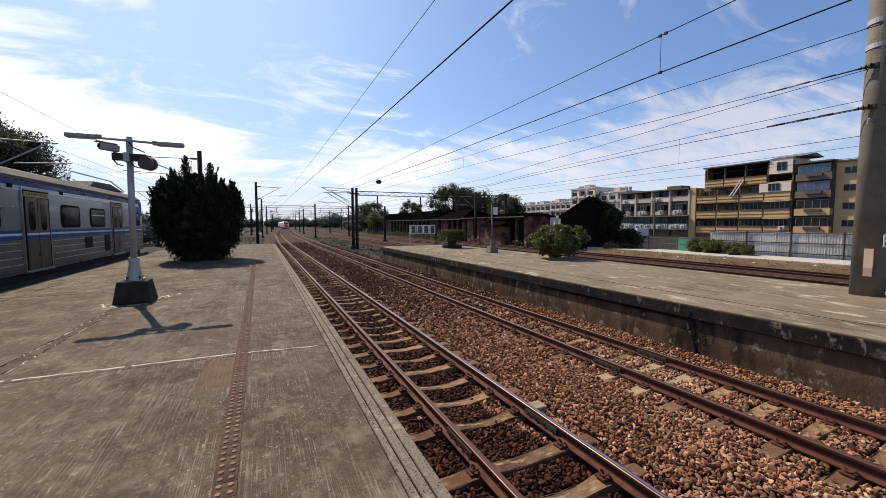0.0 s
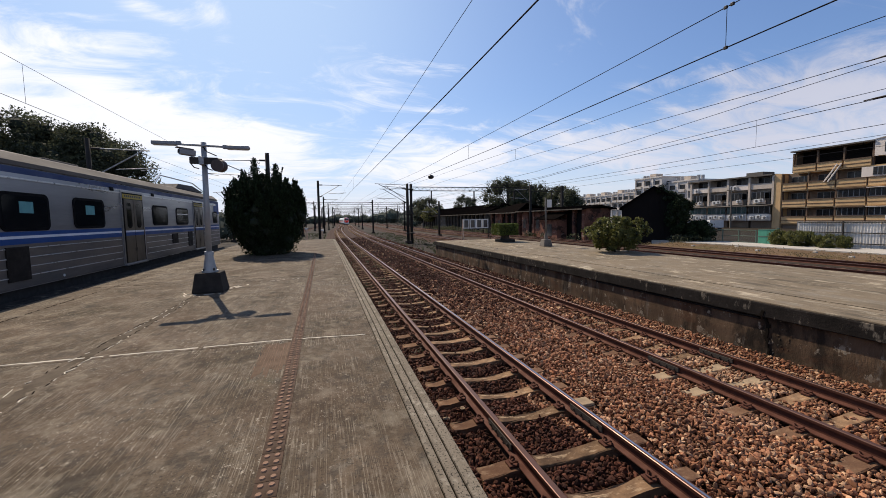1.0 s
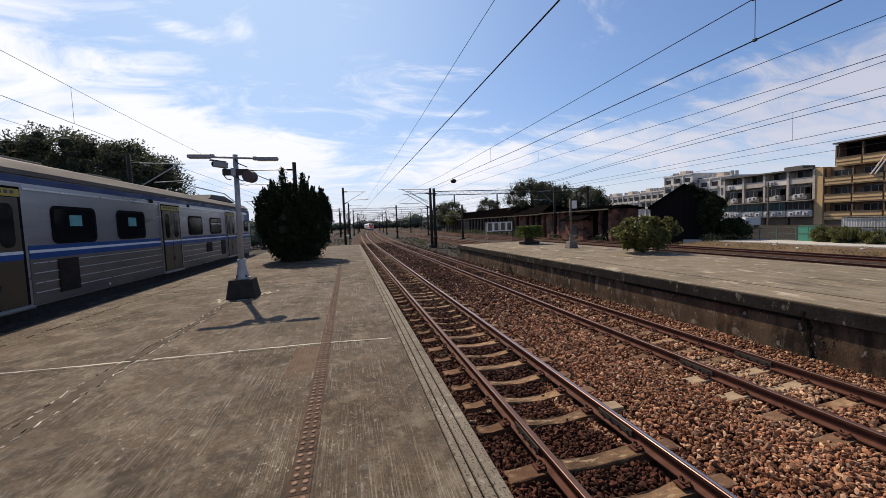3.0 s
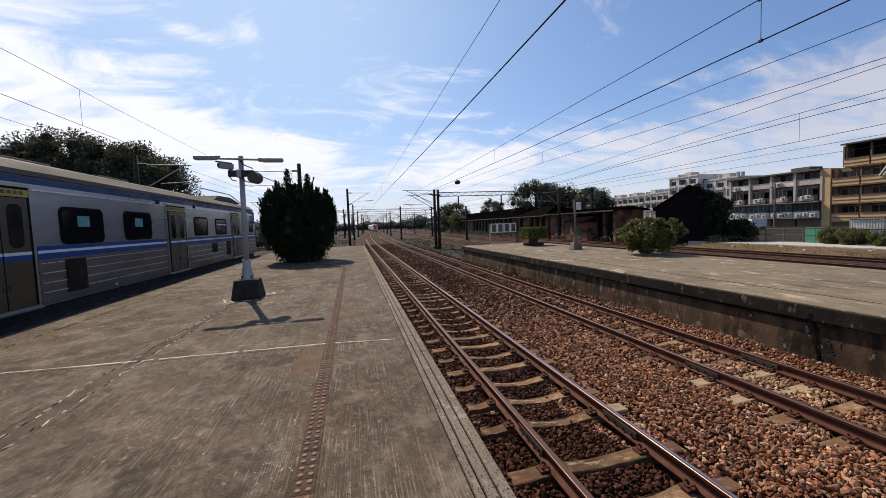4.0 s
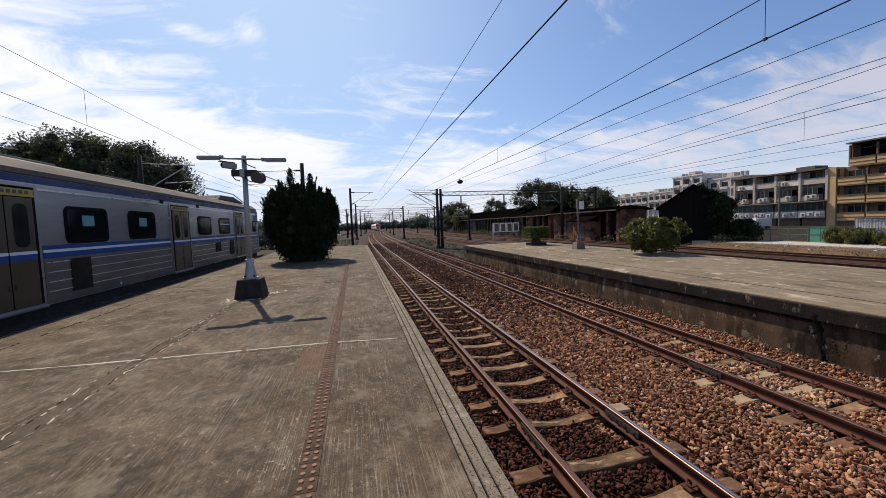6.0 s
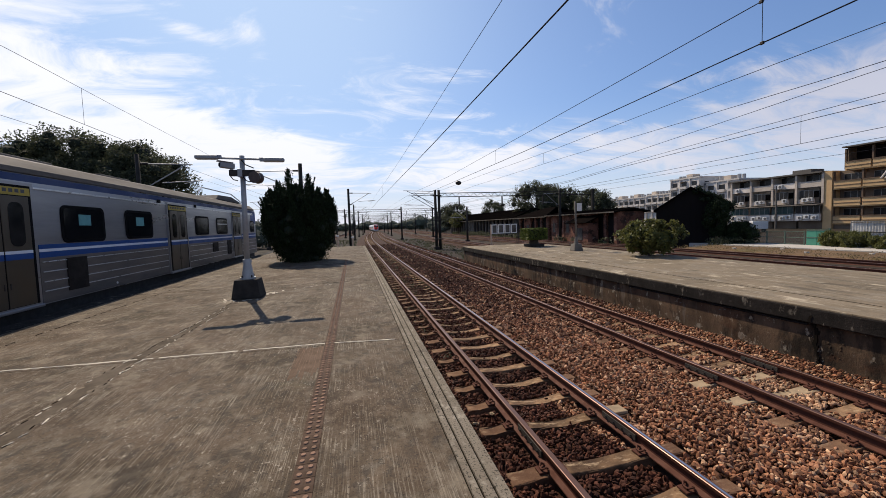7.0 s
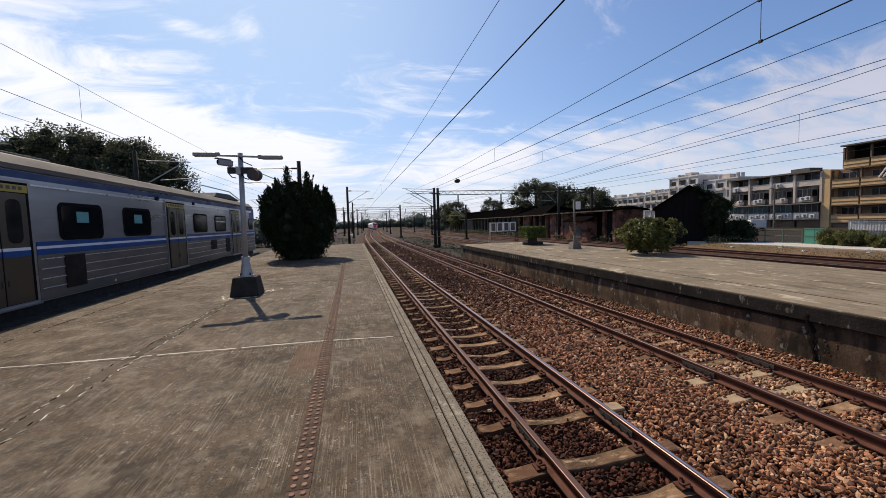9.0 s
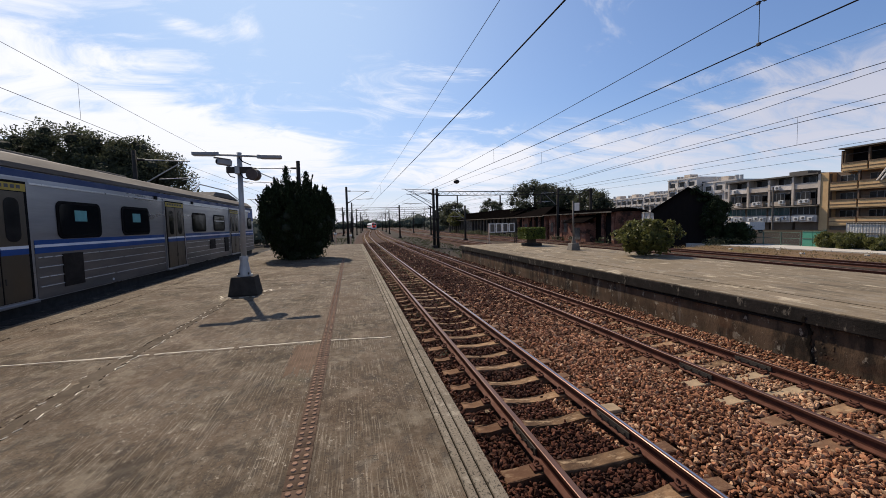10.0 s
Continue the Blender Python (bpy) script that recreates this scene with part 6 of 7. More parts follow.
# ---------- fences ----------
fx = 31.0
fence = thing("sheet_fence", (fx, 11, GROUND_Z), "tall grey corrugated sheet fence on dark steel rails", "fence")
for k in range(24):
    y0 = -2.6 + 0.92 * k
    bm = bmesh.new()
    nseg = 12
    lo = [bm.verts.new((fx + (0.009 if q % 2 else -0.009), y0 + 0.9 * q / nseg, GROUND_Z + 0.35)) for q in range(nseg + 1)]
    hi = [bm.verts.new((fx + (0.009 if q % 2 else -0.009), y0 + 0.9 * q / nseg, 1.66)) for q in range(nseg + 1)]
    for q in range(nseg):
        bm.faces.new((lo[q], lo[q + 1], hi[q + 1], hi[q]))
    bmesh.ops.solidify(bm, geom=list(bm.faces), thickness=0.004)
    part("sheet", bm, M["sheet_fence"], fence)
    if k % 3 == 0:
        part("post", boxed(fx - 0.12, fx - 0.05, y0 - 0.035, y0 + 0.035, GROUND_Z, 1.70), M["dark_steel"], fence)
        part("stay", rodded((fx - 0.1, y0, 1.0), (fx - 0.75, y0 - 0.2, GROUND_Z + 0.4), 0.025, seg=6), M["dark_steel"], fence)
for zr in (0.22, 0.92, 1.60):
    part("rail_bar", boxed(fx - 0.065, fx - 0.03, -2.6, 19.4, zr - 0.03, zr + 0.03), M["dark_steel"], fence)
gate = thing("gate", (30, 20.8, GROUND_Z), "green painted sheet metal gate", "gate")
for y0, y1 in ((20.15, 20.78), (20.80, 21.45)):
    g = part("gate_leaf", boxed(29.97, 30.03, y0, y1, -0.02, 1.10, bevel=0.006), M["green_sheet"], gate, "green sheet gate leaf")
    part("gate_bar", boxed(29.95, 29.97, y0, y1, 0.50, 0.56), M["fence_green"], g)
    part("gate_bar", boxed(29.95, 29.97, y0, y1, 1.03, 1.09), M["fence_green"], g)
part("gate_post", boxed(29.94, 30.06, 19.98, 20.12, GROUND_Z, 1.2), M["fence_green"], gate)
wf_ = thing("wire_fence", (30, 24, GROUND_Z), "green wire mesh fence on steel posts", "fence")
for k in range(6):
    y0 = 21.6 + 1.35 * k
    part("post", boxed(29.97, 30.03, y0 - 0.03, y0 + 0.03, GROUND_Z, 1.02), M["fence_green"], wf_)
for zr in (0.02, 0.52, 0.98):
    part("rail_bar", rodded((30, 21.6, zr), (30, 28.35, zr), 0.022, seg=6), M["fence_green"], wf_)
bm = bmesh.new()
for k in range(34):
    y0 = 21.6 + 0.195 * k
    rod(bm, (30, y0, 0.0), (30, min(28.35, y0 + 0.5), 1.0), 0.004, seg=4)
    rod(bm, (30, min(28.35, y0 + 0.5), 0.0), (30, y0, 1.0), 0.006, seg=4)
part("mesh_wire", bm, M["fence_green"], wf_)["kind"] = "stuff"
# low white truck behind the fence
truck = thing("small_truck", (35.5, 33, GROUND_Z), "small white truck parked behind the wire fence", "truck")
part("cab", boxed(34.6, 36.2, 33.6, 35.0, 0.0, 1.55, bevel=0.15), M["ac"], truck)
part("cargo_box", boxed(34.5, 36.3, 30.4, 33.5, 0.2, 1.75, bevel=0.04), M["ac"], truck)
part("side_window", boxed(34.57, 34.62, 33.9, 34.7, 0.95, 1.4), M["pane"], truck)
for yw in (31.2, 34.4):
    part("wheel", rodded((34.55, yw, 0.0), (34.8, yw, 0.0), 0.42, seg=18), M["underframe"], truck)


for item in (fence, gate, wf_):
    item.location.y += 0.8
truck.location = (58.2, 49.2, GROUND_Z)
truck.rotation_euler = (0, 0, radians(70))
truck.scale = (0.7, 0.7, 0.8)


# ---------- apartment blocks ----------
AX = 74.0
def ac_unit(parent, x, y, z):
    a = part("air_conditioner", boxed(x - 0.35, x, y - 0.42, y + 0.42, z, z + 0.6, bevel=0.03), M["ac"], parent, "white air conditioner box")
    part("fan_grille", rodded((x - 0.37, y - 0.08, z + 0.3), (x - 0.345, y - 0.08, z + 0.3), 0.22, seg=16), M["bars"], a)


def window_unit(parent, x, y0, y1, z0, z1, mat="pane", bars=2):
    w = part("window", boxed(x - 0.04, x + 0.06, y0, y1, z0, z1), M["win_frame"], parent)
    n = bars
    for k in range(n):
        a, b = y0 + (y1 - y0) * k / n + 0.05, y0 + (y1 - y0) * (k + 1) / n - 0.05
        part("pane", boxed(x - 0.055, x - 0.03, a, b, z0 + 0.06, z1 - 0.06), M[mat], w)
    return w


apt = thing("apartment_building", (AX + 5, 40, GROUND_Z), "ochre four-storey apartment block with open balconies", "building", "apartment blocks")
# recessed walls and top floor take dark colours in place of shade
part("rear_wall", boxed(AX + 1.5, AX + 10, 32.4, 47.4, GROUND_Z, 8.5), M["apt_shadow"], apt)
part("top_floor_back", boxed(AX + 2.2, AX + 10, 32.4, 45.9, 8.5, 11.8), M["timber"], apt, "open floor with its shade put into a dark colour")
FL = [-0.42, 0.45, 3.1, 5.8, 8.55]
for k, zf in enumerate(FL[1:]):
    ymax = 47.4 if k < 3 else 45.9
    part("floor_slab", boxed(AX, AX + 1.5 if k < 3 else AX + 2.2, 32.4, ymax, zf - 0.18, zf), M["apt_tan"], apt)
    n = 4
    for b in range(n):
        y0 = 32.4 + (ymax - 32.4) * b / n
        y1 = 32.4 + (ymax - 32.4) * (b + 1) / n
        if k == 3 and b == 0:
            continue
        pp = part("parapet", boxed(AX - 0.12, AX + 0.06, y0 + 0.12, y1 - 0.12, zf + 0.002, zf + 1.05), M["apt_tan"], apt, "ochre tiled balcony parapet")
        part("parapet_cap", boxed(AX - 0.2, AX + 0.12, y0 + 0.1, y1 - 0.1, zf + 1.05, zf + 1.18), M["apt_rail"], pp)
        part("parapet_line", boxed(AX - 0.16, AX - 0.11, y0 + 0.12, y1 - 0.12, zf + 0.40, zf + 0.50), M["apt_rail"], pp)
        if k < 3:
            if b < 2 and k < 2:
                window_unit(apt, AX + 0.1, y0 + 0.25, y1 - 0.25, zf + 1.2, zf + 2.3, "pane", 5)
                part("awning", boxed(AX - 0.5, AX + 0.1, y0 + 0.1, y1 - 0.1, zf + 2.36, zf + 2.44), M["apt_white"] if b == 0 else M["apt_rail"], apt)
            else:
                window_unit(apt, AX + 1.46, y0 + 0.5, y1 - 0.6, zf + 0.9, zf + 2.2, "pane", 3)
    for b in range(n + 1):
        yc = 32.4 + (ymax - 32.4) * b / n
        top_ = (FL[k + 2] if k + 2 < len(FL) else 11.8)
        part("column", boxed(AX + 0.07, AX + 0.4, yc - 0.11, yc + 0.11, zf + 0.003, top_ - 0.19), M["apt_rail"], apt)
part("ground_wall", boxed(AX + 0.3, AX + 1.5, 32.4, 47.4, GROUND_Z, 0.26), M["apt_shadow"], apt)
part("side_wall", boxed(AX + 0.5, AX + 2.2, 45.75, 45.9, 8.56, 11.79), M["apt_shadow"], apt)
part("roof_slab", boxed(AX - 0.3, AX + 10.2, 35.6, 46.2, 11.8, 12.0), M["roof_grey"], apt)
part("white_room", boxed(AX - 0.1, AX + 5.0, 32.4, 35.55, 9.75, 12.05), M["apt_white"], apt, "white rooftop room")
window_unit(apt, AX - 0.12, 33.2, 34.5, 10.2, 11.5, "pane", 2)
part("white_room", boxed(AX - 0.06, AX + 2, 32.5, 36.9, 7.0, 8.35), M["apt_white"], apt)
window_unit(apt, AX - 0.1, 34.0, 35.6, 7.15, 8.3, "pane", 3)
for s in (0, 0.5):
    part("stair_stringer", rodded((AX - 0.3, 39.2 + s, 9.2), (AX - 0.3, 40.8 + s, 6.7), 0.12, seg=6), M["apt_white"], apt, "sloping outside stair rail")
part("roof_ridge", prism(bmesh.new(), [(AX - 0.2, 12.05), (AX + 2.5, 12.6), (AX + 5.2, 12.05)], 30.6, 35.6), M["roof_grey"], apt)
ac_unit(apt, AX - 0.12, 33.4, 1.0)

blk = thing("apartment_building", (AX + 5, 29.7, GROUND_Z), "brown apartment block with blue glazed balconies", "building", "apartment blocks")
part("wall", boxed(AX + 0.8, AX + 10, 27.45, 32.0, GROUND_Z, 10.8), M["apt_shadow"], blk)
for k, zf in enumerate((0.6, 3.2, 5.8, 8.3)):
    part("balcony", boxed(AX - 0.2, AX + 0.8, 27.6, 31.9, zf, zf + 1.0), M["apt_tan"] if k < 2 else M["apt_shadow"], blk, "brown tiled balcony front")
    window_unit(blk, AX + 0.0, 27.8, 31.7, zf + 1.05, zf + 2.3, "pane_blue" if k > 1 else "pane", 4)
    part("box_planter", boxed(AX - 0.45, AX - 0.21, 28.6, 30.6, zf + 0.55, zf + 0.95), M["bars"], blk)
part("roof_slab", boxed(AX - 0.3, AX + 10, 27.45, 32.1, 10.82, 11.05), M["roof_grey"], blk)
plain = thing("apartment_building", (AX + 5, 20, GROUND_Z), "tan apartment block with small square windows", "building", "apartment blocks")
part("wall", boxed(AX + 0.6, AX + 10, 8.0, 27.40, GROUND_Z, 10.6), M["apt_tan"], plain)
part("roof_slab", boxed(AX + 0.3, AX + 10, 8.0, 27.40, 10.602, 10.8), M["roof_grey"], plain)
for zf in (1.6, 4.0, 6.5, 8.9):
    for yc in (25.8, 22.0, 18.0, 14.0):
        window_unit(plain, AX + 0.58, yc - 0.7, yc + 0.7, zf, zf + 0.95, "pane", 2)

row = thing("row_houses", (AX + 5, 56.7, GROUND_Z), "grey three-storey row houses with balconies and shop awnings", "building")
part("rear_wall", boxed(AX + 1.4, AX + 10, 48.7, 64.9, GROUND_Z, 8.5), M["apt_grey"], row)
part("roof_slab", boxed(AX - 0.6, AX + 10.2, 48.7, 65.2, 8.5, 8.75), M["roof_grey"], row)
part("end_wall", boxed(AX - 0.2, AX + 10, 47.45, 48.68, GROUND_Z, 8.6), M["apt_tan"], row, "ochre end wall")
for b in range(5):
    yc = 48.7 + 4.05 * b
    part("column", boxed(AX - 0.3, AX + 1.4, yc - 0.18, yc + 0.18, 3.7, 8.49), M["apt_grey"], row)
for b in range(4):
    y0, y1 = 48.9 + 4.05 * b, 52.55 + 4.05 * b
    for zf, mt in ((6.35, "apt_white" if b % 2 else "apt_grey"), (3.75, "apt_grey")):
        part("balcony", boxed(AX - 0.15, AX + 0.1, y0 + (1.1 if zf < 5 else 0), y1, zf, zf + (0.95 if zf > 5 else 0.7)), M[mt], row, "rendered balcony front")
        window_unit(row, AX + 1.36, y0 + 0.3, y1 - 0.3, zf + 0.95, zf + 2.05, "pane", 3)
    window_unit(row, AX + 0.05, y0 + 1.3, y1 - 0.2, 4.5, 5.9, "pane", 3)
    part("dark_bay", boxed(AX + 0.9, AX + 1.42, y0, y0 + 1.0, 3.75, 6.1), M["pane"], row)
    window_unit(row, AX - 0.5, y0, y1, 2.1, 3.4, "pane_teal" if b in (1, 2, 3) else "pane", 4)
    part("sign_band", boxed(AX - 0.6, AX - 0.3, y0 - 0.1, y1 + 0.1, 0.9, 2.0), M["apt_white"], row, "pale shop sign band")
    part("shop_front", boxed(AX + 0.2, AX + 1.4, y0, y1, GROUND_Z, 0.89), M["apt_shadow"], row)
    for q in range(3):
        ac_unit(row, AX - 0.62, y0 + 0.6 + 1.1 * q, 1.1 + 0.15 * ((b + q) % 2))
    ac_unit(row, AX - 0.16, y0 + 2.4, 6.5 if b % 2 else 4.0)
    ac_unit(row, AX - 0.16, y0 + 1.6, 4.05)
part("awning_roof", prism(bmesh.new(), [(AX - 1.4, 3.42), (AX - 1.4, 3.5), (AX + 1.4, 3.74), (AX + 1.4, 3.5)], 48.7, 65.0), M["roof_grey"], row)
part("roof_hut", boxed(AX + 2, AX + 5, 52.0, 55.0, 8.76, 9.5), M["roof_grey"], row)
for block in (apt, blk, plain, row):
    block.location.y += 1.4
    block.scale.z = 1.05
for xq, yq in ((72.6, 56.6),):
    up = thing("utility_pole", (xq, yq, GROUND_Z), "slim concrete utility pole with a street light", "pole")
    part("shaft", rodded((xq, yq, GROUND_Z), (xq, yq, 7.4), 0.16, 0.11, seg=10), M["mast_pole"], up)
    part("lamp_arm", rodded((xq, yq, 4.2), (xq - 0.2, yq + 1.2, 4.5), 0.04, seg=6), M["galv"], up)
    part("crossbar", boxed(xq - 0.06, xq + 0.06, yq - 0.9, yq + 0.9, 6.7, 6.82), M["dark_steel"], up)

for x0, x1, y0, y1, top in ((104, 118, 103.5, 115, 14.6), (106, 118, 92, 103, 12.6), (108, 118, 116.5, 131, 10.6), (108, 118, 131.5, 157, 10.3), (120, 135, 176, 215, 12.0)):
    fb = thing("apartment_building", ((x0 + x1) / 2, (y0 + y1) / 2, GROUND_Z), "distant white apartment block with rooftop water tanks", "building", "distant blocks")
    part("wall", boxed(x0, x1, y0, y1, GROUND_Z, top), M["far_white"], fb)
    part("parapet", boxed(x0 - 0.2, x1 + 0.2, y0 - 0.2, y1 + 0.2, top + 0.002, top + 0.4), M["far_white"], fb)
    rf = random.Random(int(y0))
    n = int((y1 - y0) / 2.9)
    for k in range(n):
        yc = y0 + (k + 0.5) * (y1 - y0) / n
        for q in range(2):
            zc = top - 2.3 - q * 2.9
            w = part("window", boxed(x0 - 0.05, x0 + 0.05, yc - 0.95, yc + 0.95, zc, zc + 1.35), M["pane"], fb)
            part("sill", boxed(x0 - 0.6, x0 - 0.02, yc - 1.2, yc + 1.2, zc - 0.85, zc - 0.1), M["far_white"], w)
            if rf.random() < 0.5:
                part("awning", boxed(x0 - 0.8, x0 - 0.02, yc - 1.1, yc + 1.1, zc + 1.42, zc + 1.52), M["roof_grey"], w)
        part("pier", boxed(x0 - 0.45, x0 - 0.01, yc + 1.25, yc + 1.5, GROUND_Z, top - 0.2), M["far_white"], fb)
        if rf.random() < 0.6:
            for dy in (-0.7, 0.7):
                part("water_tank", rodded((x0 + 3, yc + dy, top + 0.4), (x0 + 3, yc + dy, top + rf.uniform(1.3, 2.0)), 0.5, seg=12), M["galv"], fb)
        elif rf.random() < 0.6:
            part("roof_hut", boxed(x0 + 2, x0 + 5, yc - 1.2, yc + 1.2, top + 0.4, top + rf.uniform(1.2, 2.4)), M["apt_grey"], fb)
    part("side_window", boxed(x0 + 2, x0 + 3.6, y0 - 0.06, y0 + 0.05, top - 2.5, top - 1.2), M["pane"], fb)


# ---------- trees ----------
def tree(x, y, centre_z, rx, ry, rz, clumps, lump, per, leaf, seed, label, mat="leaf_tree", trunk_r=0.3, flat=0.7):
    t = thing("tree", (x, y, GROUND_Z), label, "tree", "trees by the line")
    cl_, sz_ = lumps((x, y, centre_z), (rx, ry, rz), clumps, lump, flat, seed)
    crown(t, cl_, sz_, per, leaf, M[mat], core=0.36)
    limbs(t, (x, y, GROUND_Z), (x, y, centre_z + rz * 0.4), trunk_r, min(rx, ry) * 0.7, 9, seed)
    return t


tree(-22.3, 33, 6.5, 3.5, 3.4, 3.2, 140, 0.95, 300, 0.19, 31, "broad dark green tree behind the commuter train", trunk_r=0.4, flat=0.9)
tree(-17.4, 33, 5.5, 3.2, 3.2, 2.9, 120, 0.85, 300, 0.18, 32, "broad dark green tree behind the commuter train", trunk_r=0.35, flat=0.9)
tree(-19.4, 33.4, 6.3, 3.6, 3.2, 2.9, 120, 0.85, 280, 0.18, 34, "broad dark green tree behind the commuter train", trunk_r=0.35, flat=0.9)
tree(28.6, 63.0, 5.5, 4.4, 4.5, 3.6, 90, 1.1, 260, 0.24, 41, "large dark tree behind the brick sheds", trunk_r=0.4)
tree(33.4, 64.0, 5.4, 3.8, 4.0, 3.2, 80, 1.0, 260, 0.24, 42, "large dark tree behind the brick sheds", trunk_r=0.4)
tree(35.0, 56.0, 4.3, 3.0, 3.2, 2.6, 65, 0.9, 240, 0.24, 43, "round dark tree behind the brick sheds")
tree(30.0, 88.0, 5.0, 2.8, 3.0, 2.8, 90, 0.7, 120, 0.22, 44, "thin-crowned tree behind the long shed")
tree(25.0, 107.0, 4.6, 4.5, 4.5, 3.4, 120, 1.0, 160, 0.28, 45, "dark tree beside the long shed")
tree(22.3, 93.0, 3.3, 1.9, 3.2, 1.7, 70, 0.6, 160, 0.2, 48, "small yellow-green tree before the long shed", mat="leaf_bright", trunk_r=0.12)
tree(28.2, 27.9, 2.1, 0.75, 0.75, 1.75, 80, 0.38, 130, 0.15, 46, "dark bushy tree against the barn", mat="leaf_dark")
tree(29.5, 26.9, 0.6, 1.1, 1.0, 1.1, 60, 0.45, 110, 0.20, 47, "low dark bush beside the barn", mat="leaf_dark")
for k, (xw, yw, rx_, h) in enumerate(((29.6, 19.2, 1.0, 0.85), (29.5, 17.3, 1.1, 0.70), (29.7, 20.6, 0.6, 0.8))):
    wd = thing("weed_bush", (xw, yw, -0.02), "low green weeds growing at the fence", "bush", "fence weeds")
    cl_, sz_ = lumps((xw, yw, h * 0.5), (rx_ * 0.7, rx_, h * 0.6), 34, 0.24, 0.8, 60 + k)
    crown(wd, cl_, sz_, 150, 0.22, M["leaf_bright"], core=0.5, aim_up=0.9, ratio=0.16)
creeper = thing("creeper", (28.3, 28.2, GROUND_Z), "dark creeper hanging over the barn roof", "creeper")
t_ = np.linspace(0, 1, 42)
cl_ = np.stack([27.3 + 1.9 * t_, 29.3 - 1.8 * t_, 4.75 - 1.75 * t_], -1) + np.random.default_rng(91).normal(size=(42, 3)) * 0.16
crown(creeper, cl_, np.random.default_rng(92).uniform(0.16, 0.38, 42), 90, 0.15, M["leaf_dark"], core=0.6)
limbs(creeper, (29.0, 27.6, GROUND_Z), (28.4, 28.2, 3.4), 0.06, 0.7, 6, 93)
# rough growth and far woods along both sides of the line
r_ = np.random.default_rng(77)


def woods(name, x0, x1, y0, y1, n, h0, h1, mat, leaf, label, per=110):
    xs_, ys_ = r_.uniform(x0, x1, n), r_.uniform(y0, y1, n)
    hh = r_.uniform(h0, h1, n)
    cl_ = np.stack([xs_, ys_, GROUND_Z + hh * 0.55], -1)
    idx = np.repeat(np.arange(n), per)
    d = r_.normal(size=(n * per, 3))
    d /= np.linalg.norm(d, axis=1)[:, None]
    pts__ = cl_[idx] + d * hh[idx][:, None] * np.array([0.75, 0.75, 0.55]) * r_.uniform(0.6, 1.05, (n * per, 1))
    v_, f_ = leaves(pts__, leaf, 0.2, 0.6)
    quick_mesh(name, v_, f_, 4, M[mat], label, "woods", "stuff")
    if h1 > 2.0:
        k_ = len(ICO_V)
        core = ICO_V[None] * (hh[:, None, None] * np.array([0.62, 0.62, 0.46])) * r_.uniform(0.8, 1.15, (n, k_, 1)) + cl_[:, None]
        quick_mesh(name, core.reshape(-1, 3), (ICO_F[None] + (np.arange(n) * k_)[:, None, None]).reshape(-1, 3), 3, M[mat], "dense inner growth of the " + label, "woods", "stuff")


woods("far_woods", -75, -18, 150, 330, 70, 3.0, 7.0, "haze_green", 0.8, "distant trees along the line", per=300)
woods("far_woods", -34, -15, 60, 150, 26, 2.0, 4.2, "haze_green", 0.4, "trees and scrub beyond the far track", per=320)
woods("far_woods", 34, 140, 170, 330, 80, 4.0, 9.0, "haze_green", 0.8, "distant trees along the line", per=300)
woods("far_woods", 26, 60, 110, 170, 34, 2.5, 5.0, "haze_green", 0.45, "trees beyond the sheds", per=320)
woods("far_woods", -20, 90, 335, 380, 70, 4.0, 8.0, "haze_green", 0.9, "distant trees across the line", per=300)
woods("scrub", 21.9, 22.7, 34, 100, 70, 0.4, 1.25, "leaf_tree", 0.20, "dark weeds growing along the shed walls", per=90)
woods("scrub", 27.0, 29.6, 25.5, 28, 14, 0.5, 1.0, "leaf_tree", 0.16, "dark weeds beside the barn", per=110)
woods("scrub", 5.6, 10.5, 28, 80, 420, 0.05, 0.2, "leaf_tree", 0.08, "low dark grass between the tracks", per=36)
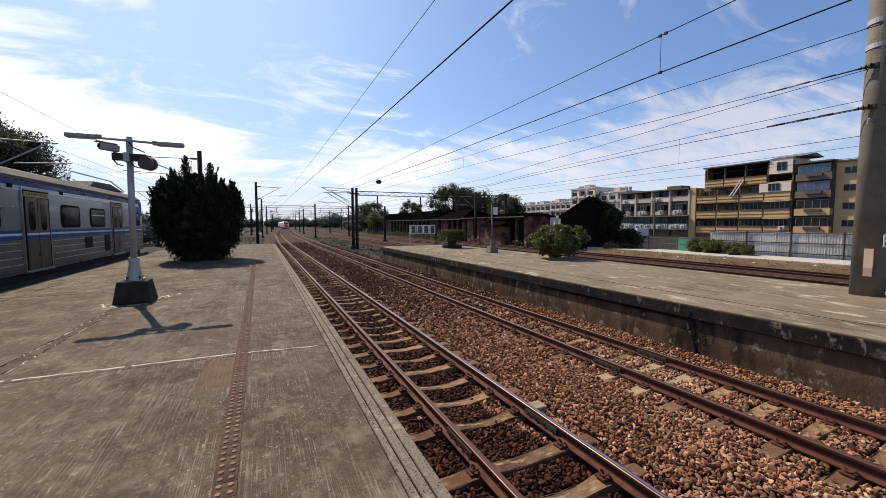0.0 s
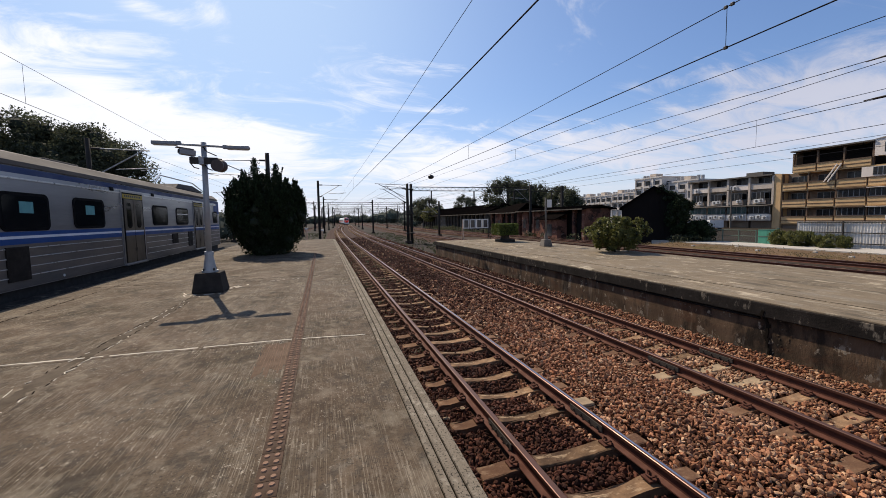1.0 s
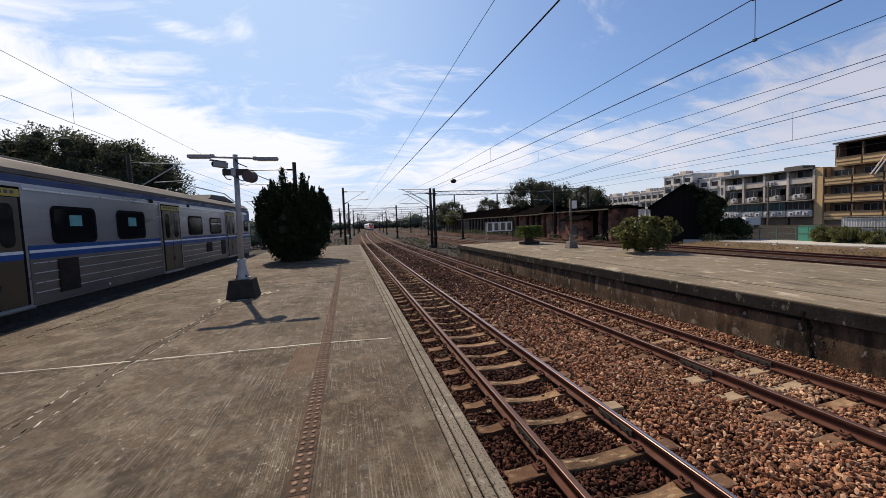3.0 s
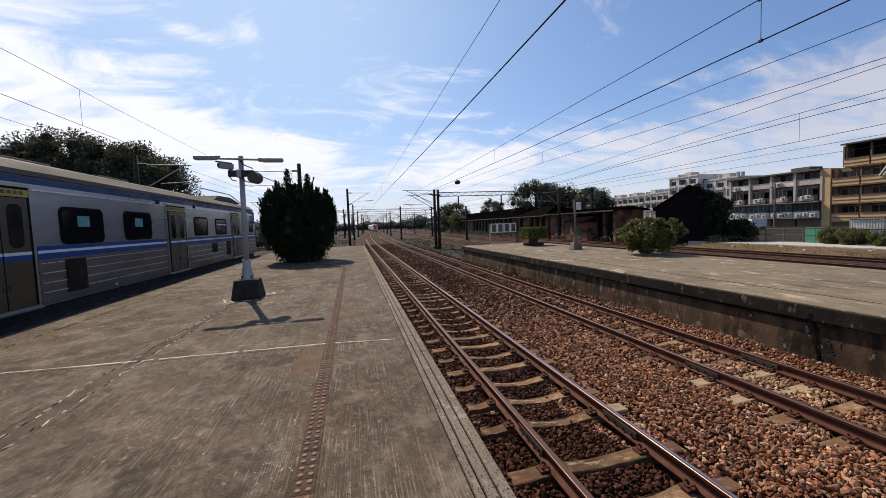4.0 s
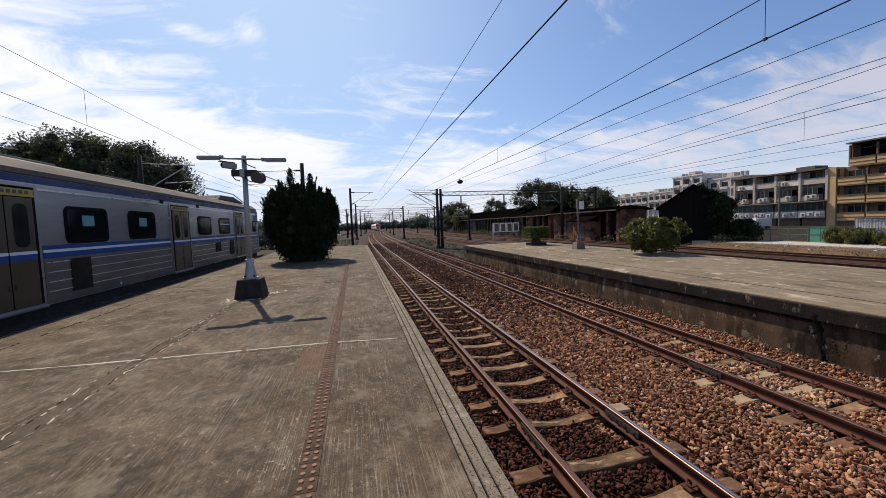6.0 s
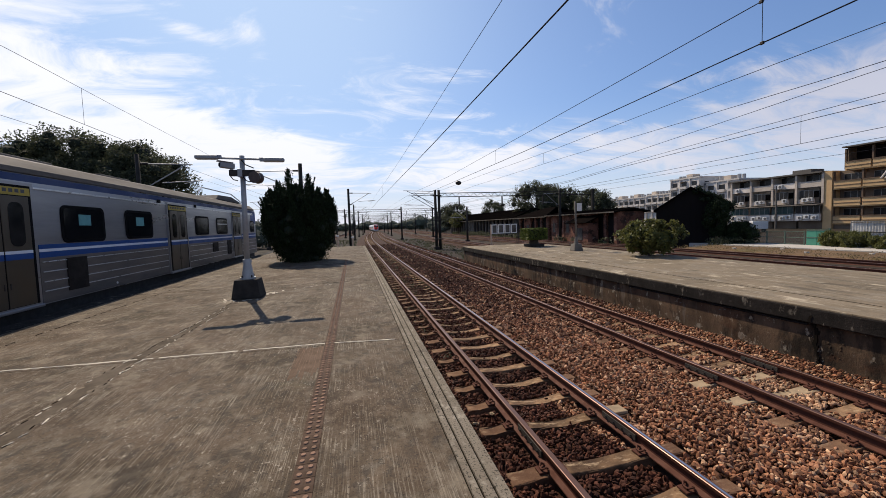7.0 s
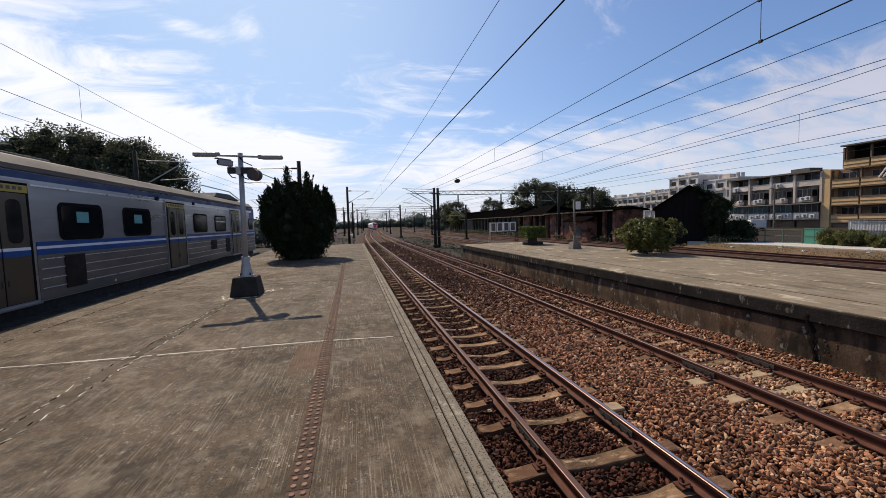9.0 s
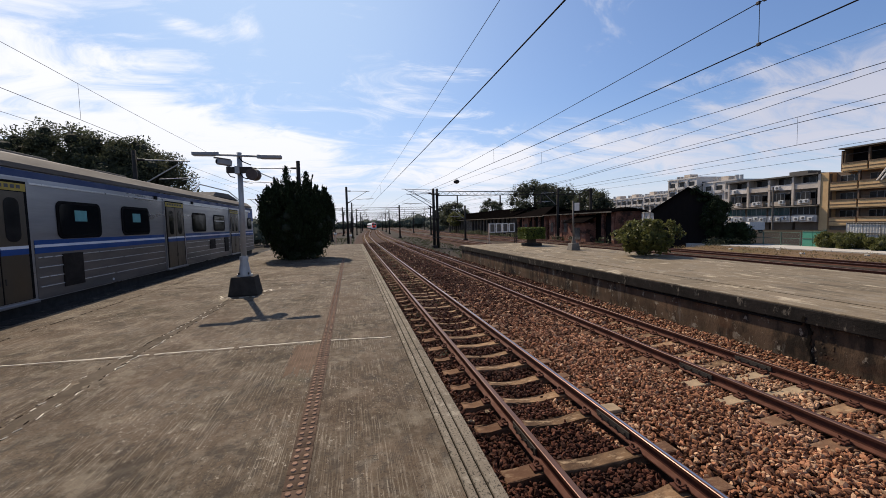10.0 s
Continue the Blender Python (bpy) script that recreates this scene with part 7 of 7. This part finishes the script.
woods("scrub", -8.0, -2.2, 35, 90, 420, 0.06, 0.28, "leaf_tree", 0.08, "low dark grass beside the track", per=36)
woods("scrub", 22.9, 27.0, -4, 27, 520, 0.36, 0.46, "weed", 0.07, "dry grass on the low bank", per=44)
for k in range(9):
    xk, yk = 24.0 + (k * 1.37) % 2.6, 4.0 + 2.4 * k
    solo("rubble", boxed(xk - 0.12, xk + 0.12, yk - 0.09, yk + 0.09, -0.14, -0.02, bevel=0.03), M["ac"] if k % 3 == 0 else M["path"], "pale piece of rubble on the bank", "rubble", "rubble pieces")
woods("scrub", -0.5, 0.5, 10, 40, 260, 0.10, 0.30, "leaf_tree", 0.05, "low weeds between the rails", per=40)
woods("scrub", -1.45, -0.75, 7, 40, 240, 0.10, 0.34, "leaf_tree", 0.05, "low weeds along the platform foot", per=40)
for xk, yk, k in ((-1.02, 4.60, 0), (-0.74, 4.78, 1)):
    bm = bmesh.new()
    bmesh.ops.create_icosphere(bm, subdivisions=2, radius=0.042, matrix=Matrix.Translation((xk, yk, -0.16)) @ Euler((0.3 * k, 0.2, 0.9 * k)).to_matrix().to_4x4() @ Matrix.Diagonal((1.3, 0.6, 0.35, 1)))
    for v in bm.verts:
        v.co += Vector((rnd.uniform(-0.012, 0.012), rnd.uniform(-0.012, 0.012), rnd.uniform(-0.008, 0.008)))
    solo("litter", bm, M["sleeper_pale"], "crumpled pale scrap of litter in the ballast", "litter", "litter scraps")
# small objects at the platform end
for xk, yk, hk_ in ((-4.6, 35.5, 1.3), (-3.9, 36.5, 1.0), (-2.6, 37.5, 0.8)):
    st = thing("marker_post", (xk, yk, GROUND_Z), "short weathered marker post by the track", "post", "marker posts")
    part("stake", boxed(xk - 0.06, xk + 0.06, yk - 0.06, yk + 0.06, GROUND_Z, GROUND_Z + hk_ + 1.0), M["orange_sheet"], st)
    part("cap", boxed(xk - 0.12, xk + 0.12, yk - 0.09, yk + 0.09, GROUND_Z + hk_ + 1.0, GROUND_Z + hk_ + 1.15, bevel=0.02), M["ac"], st)
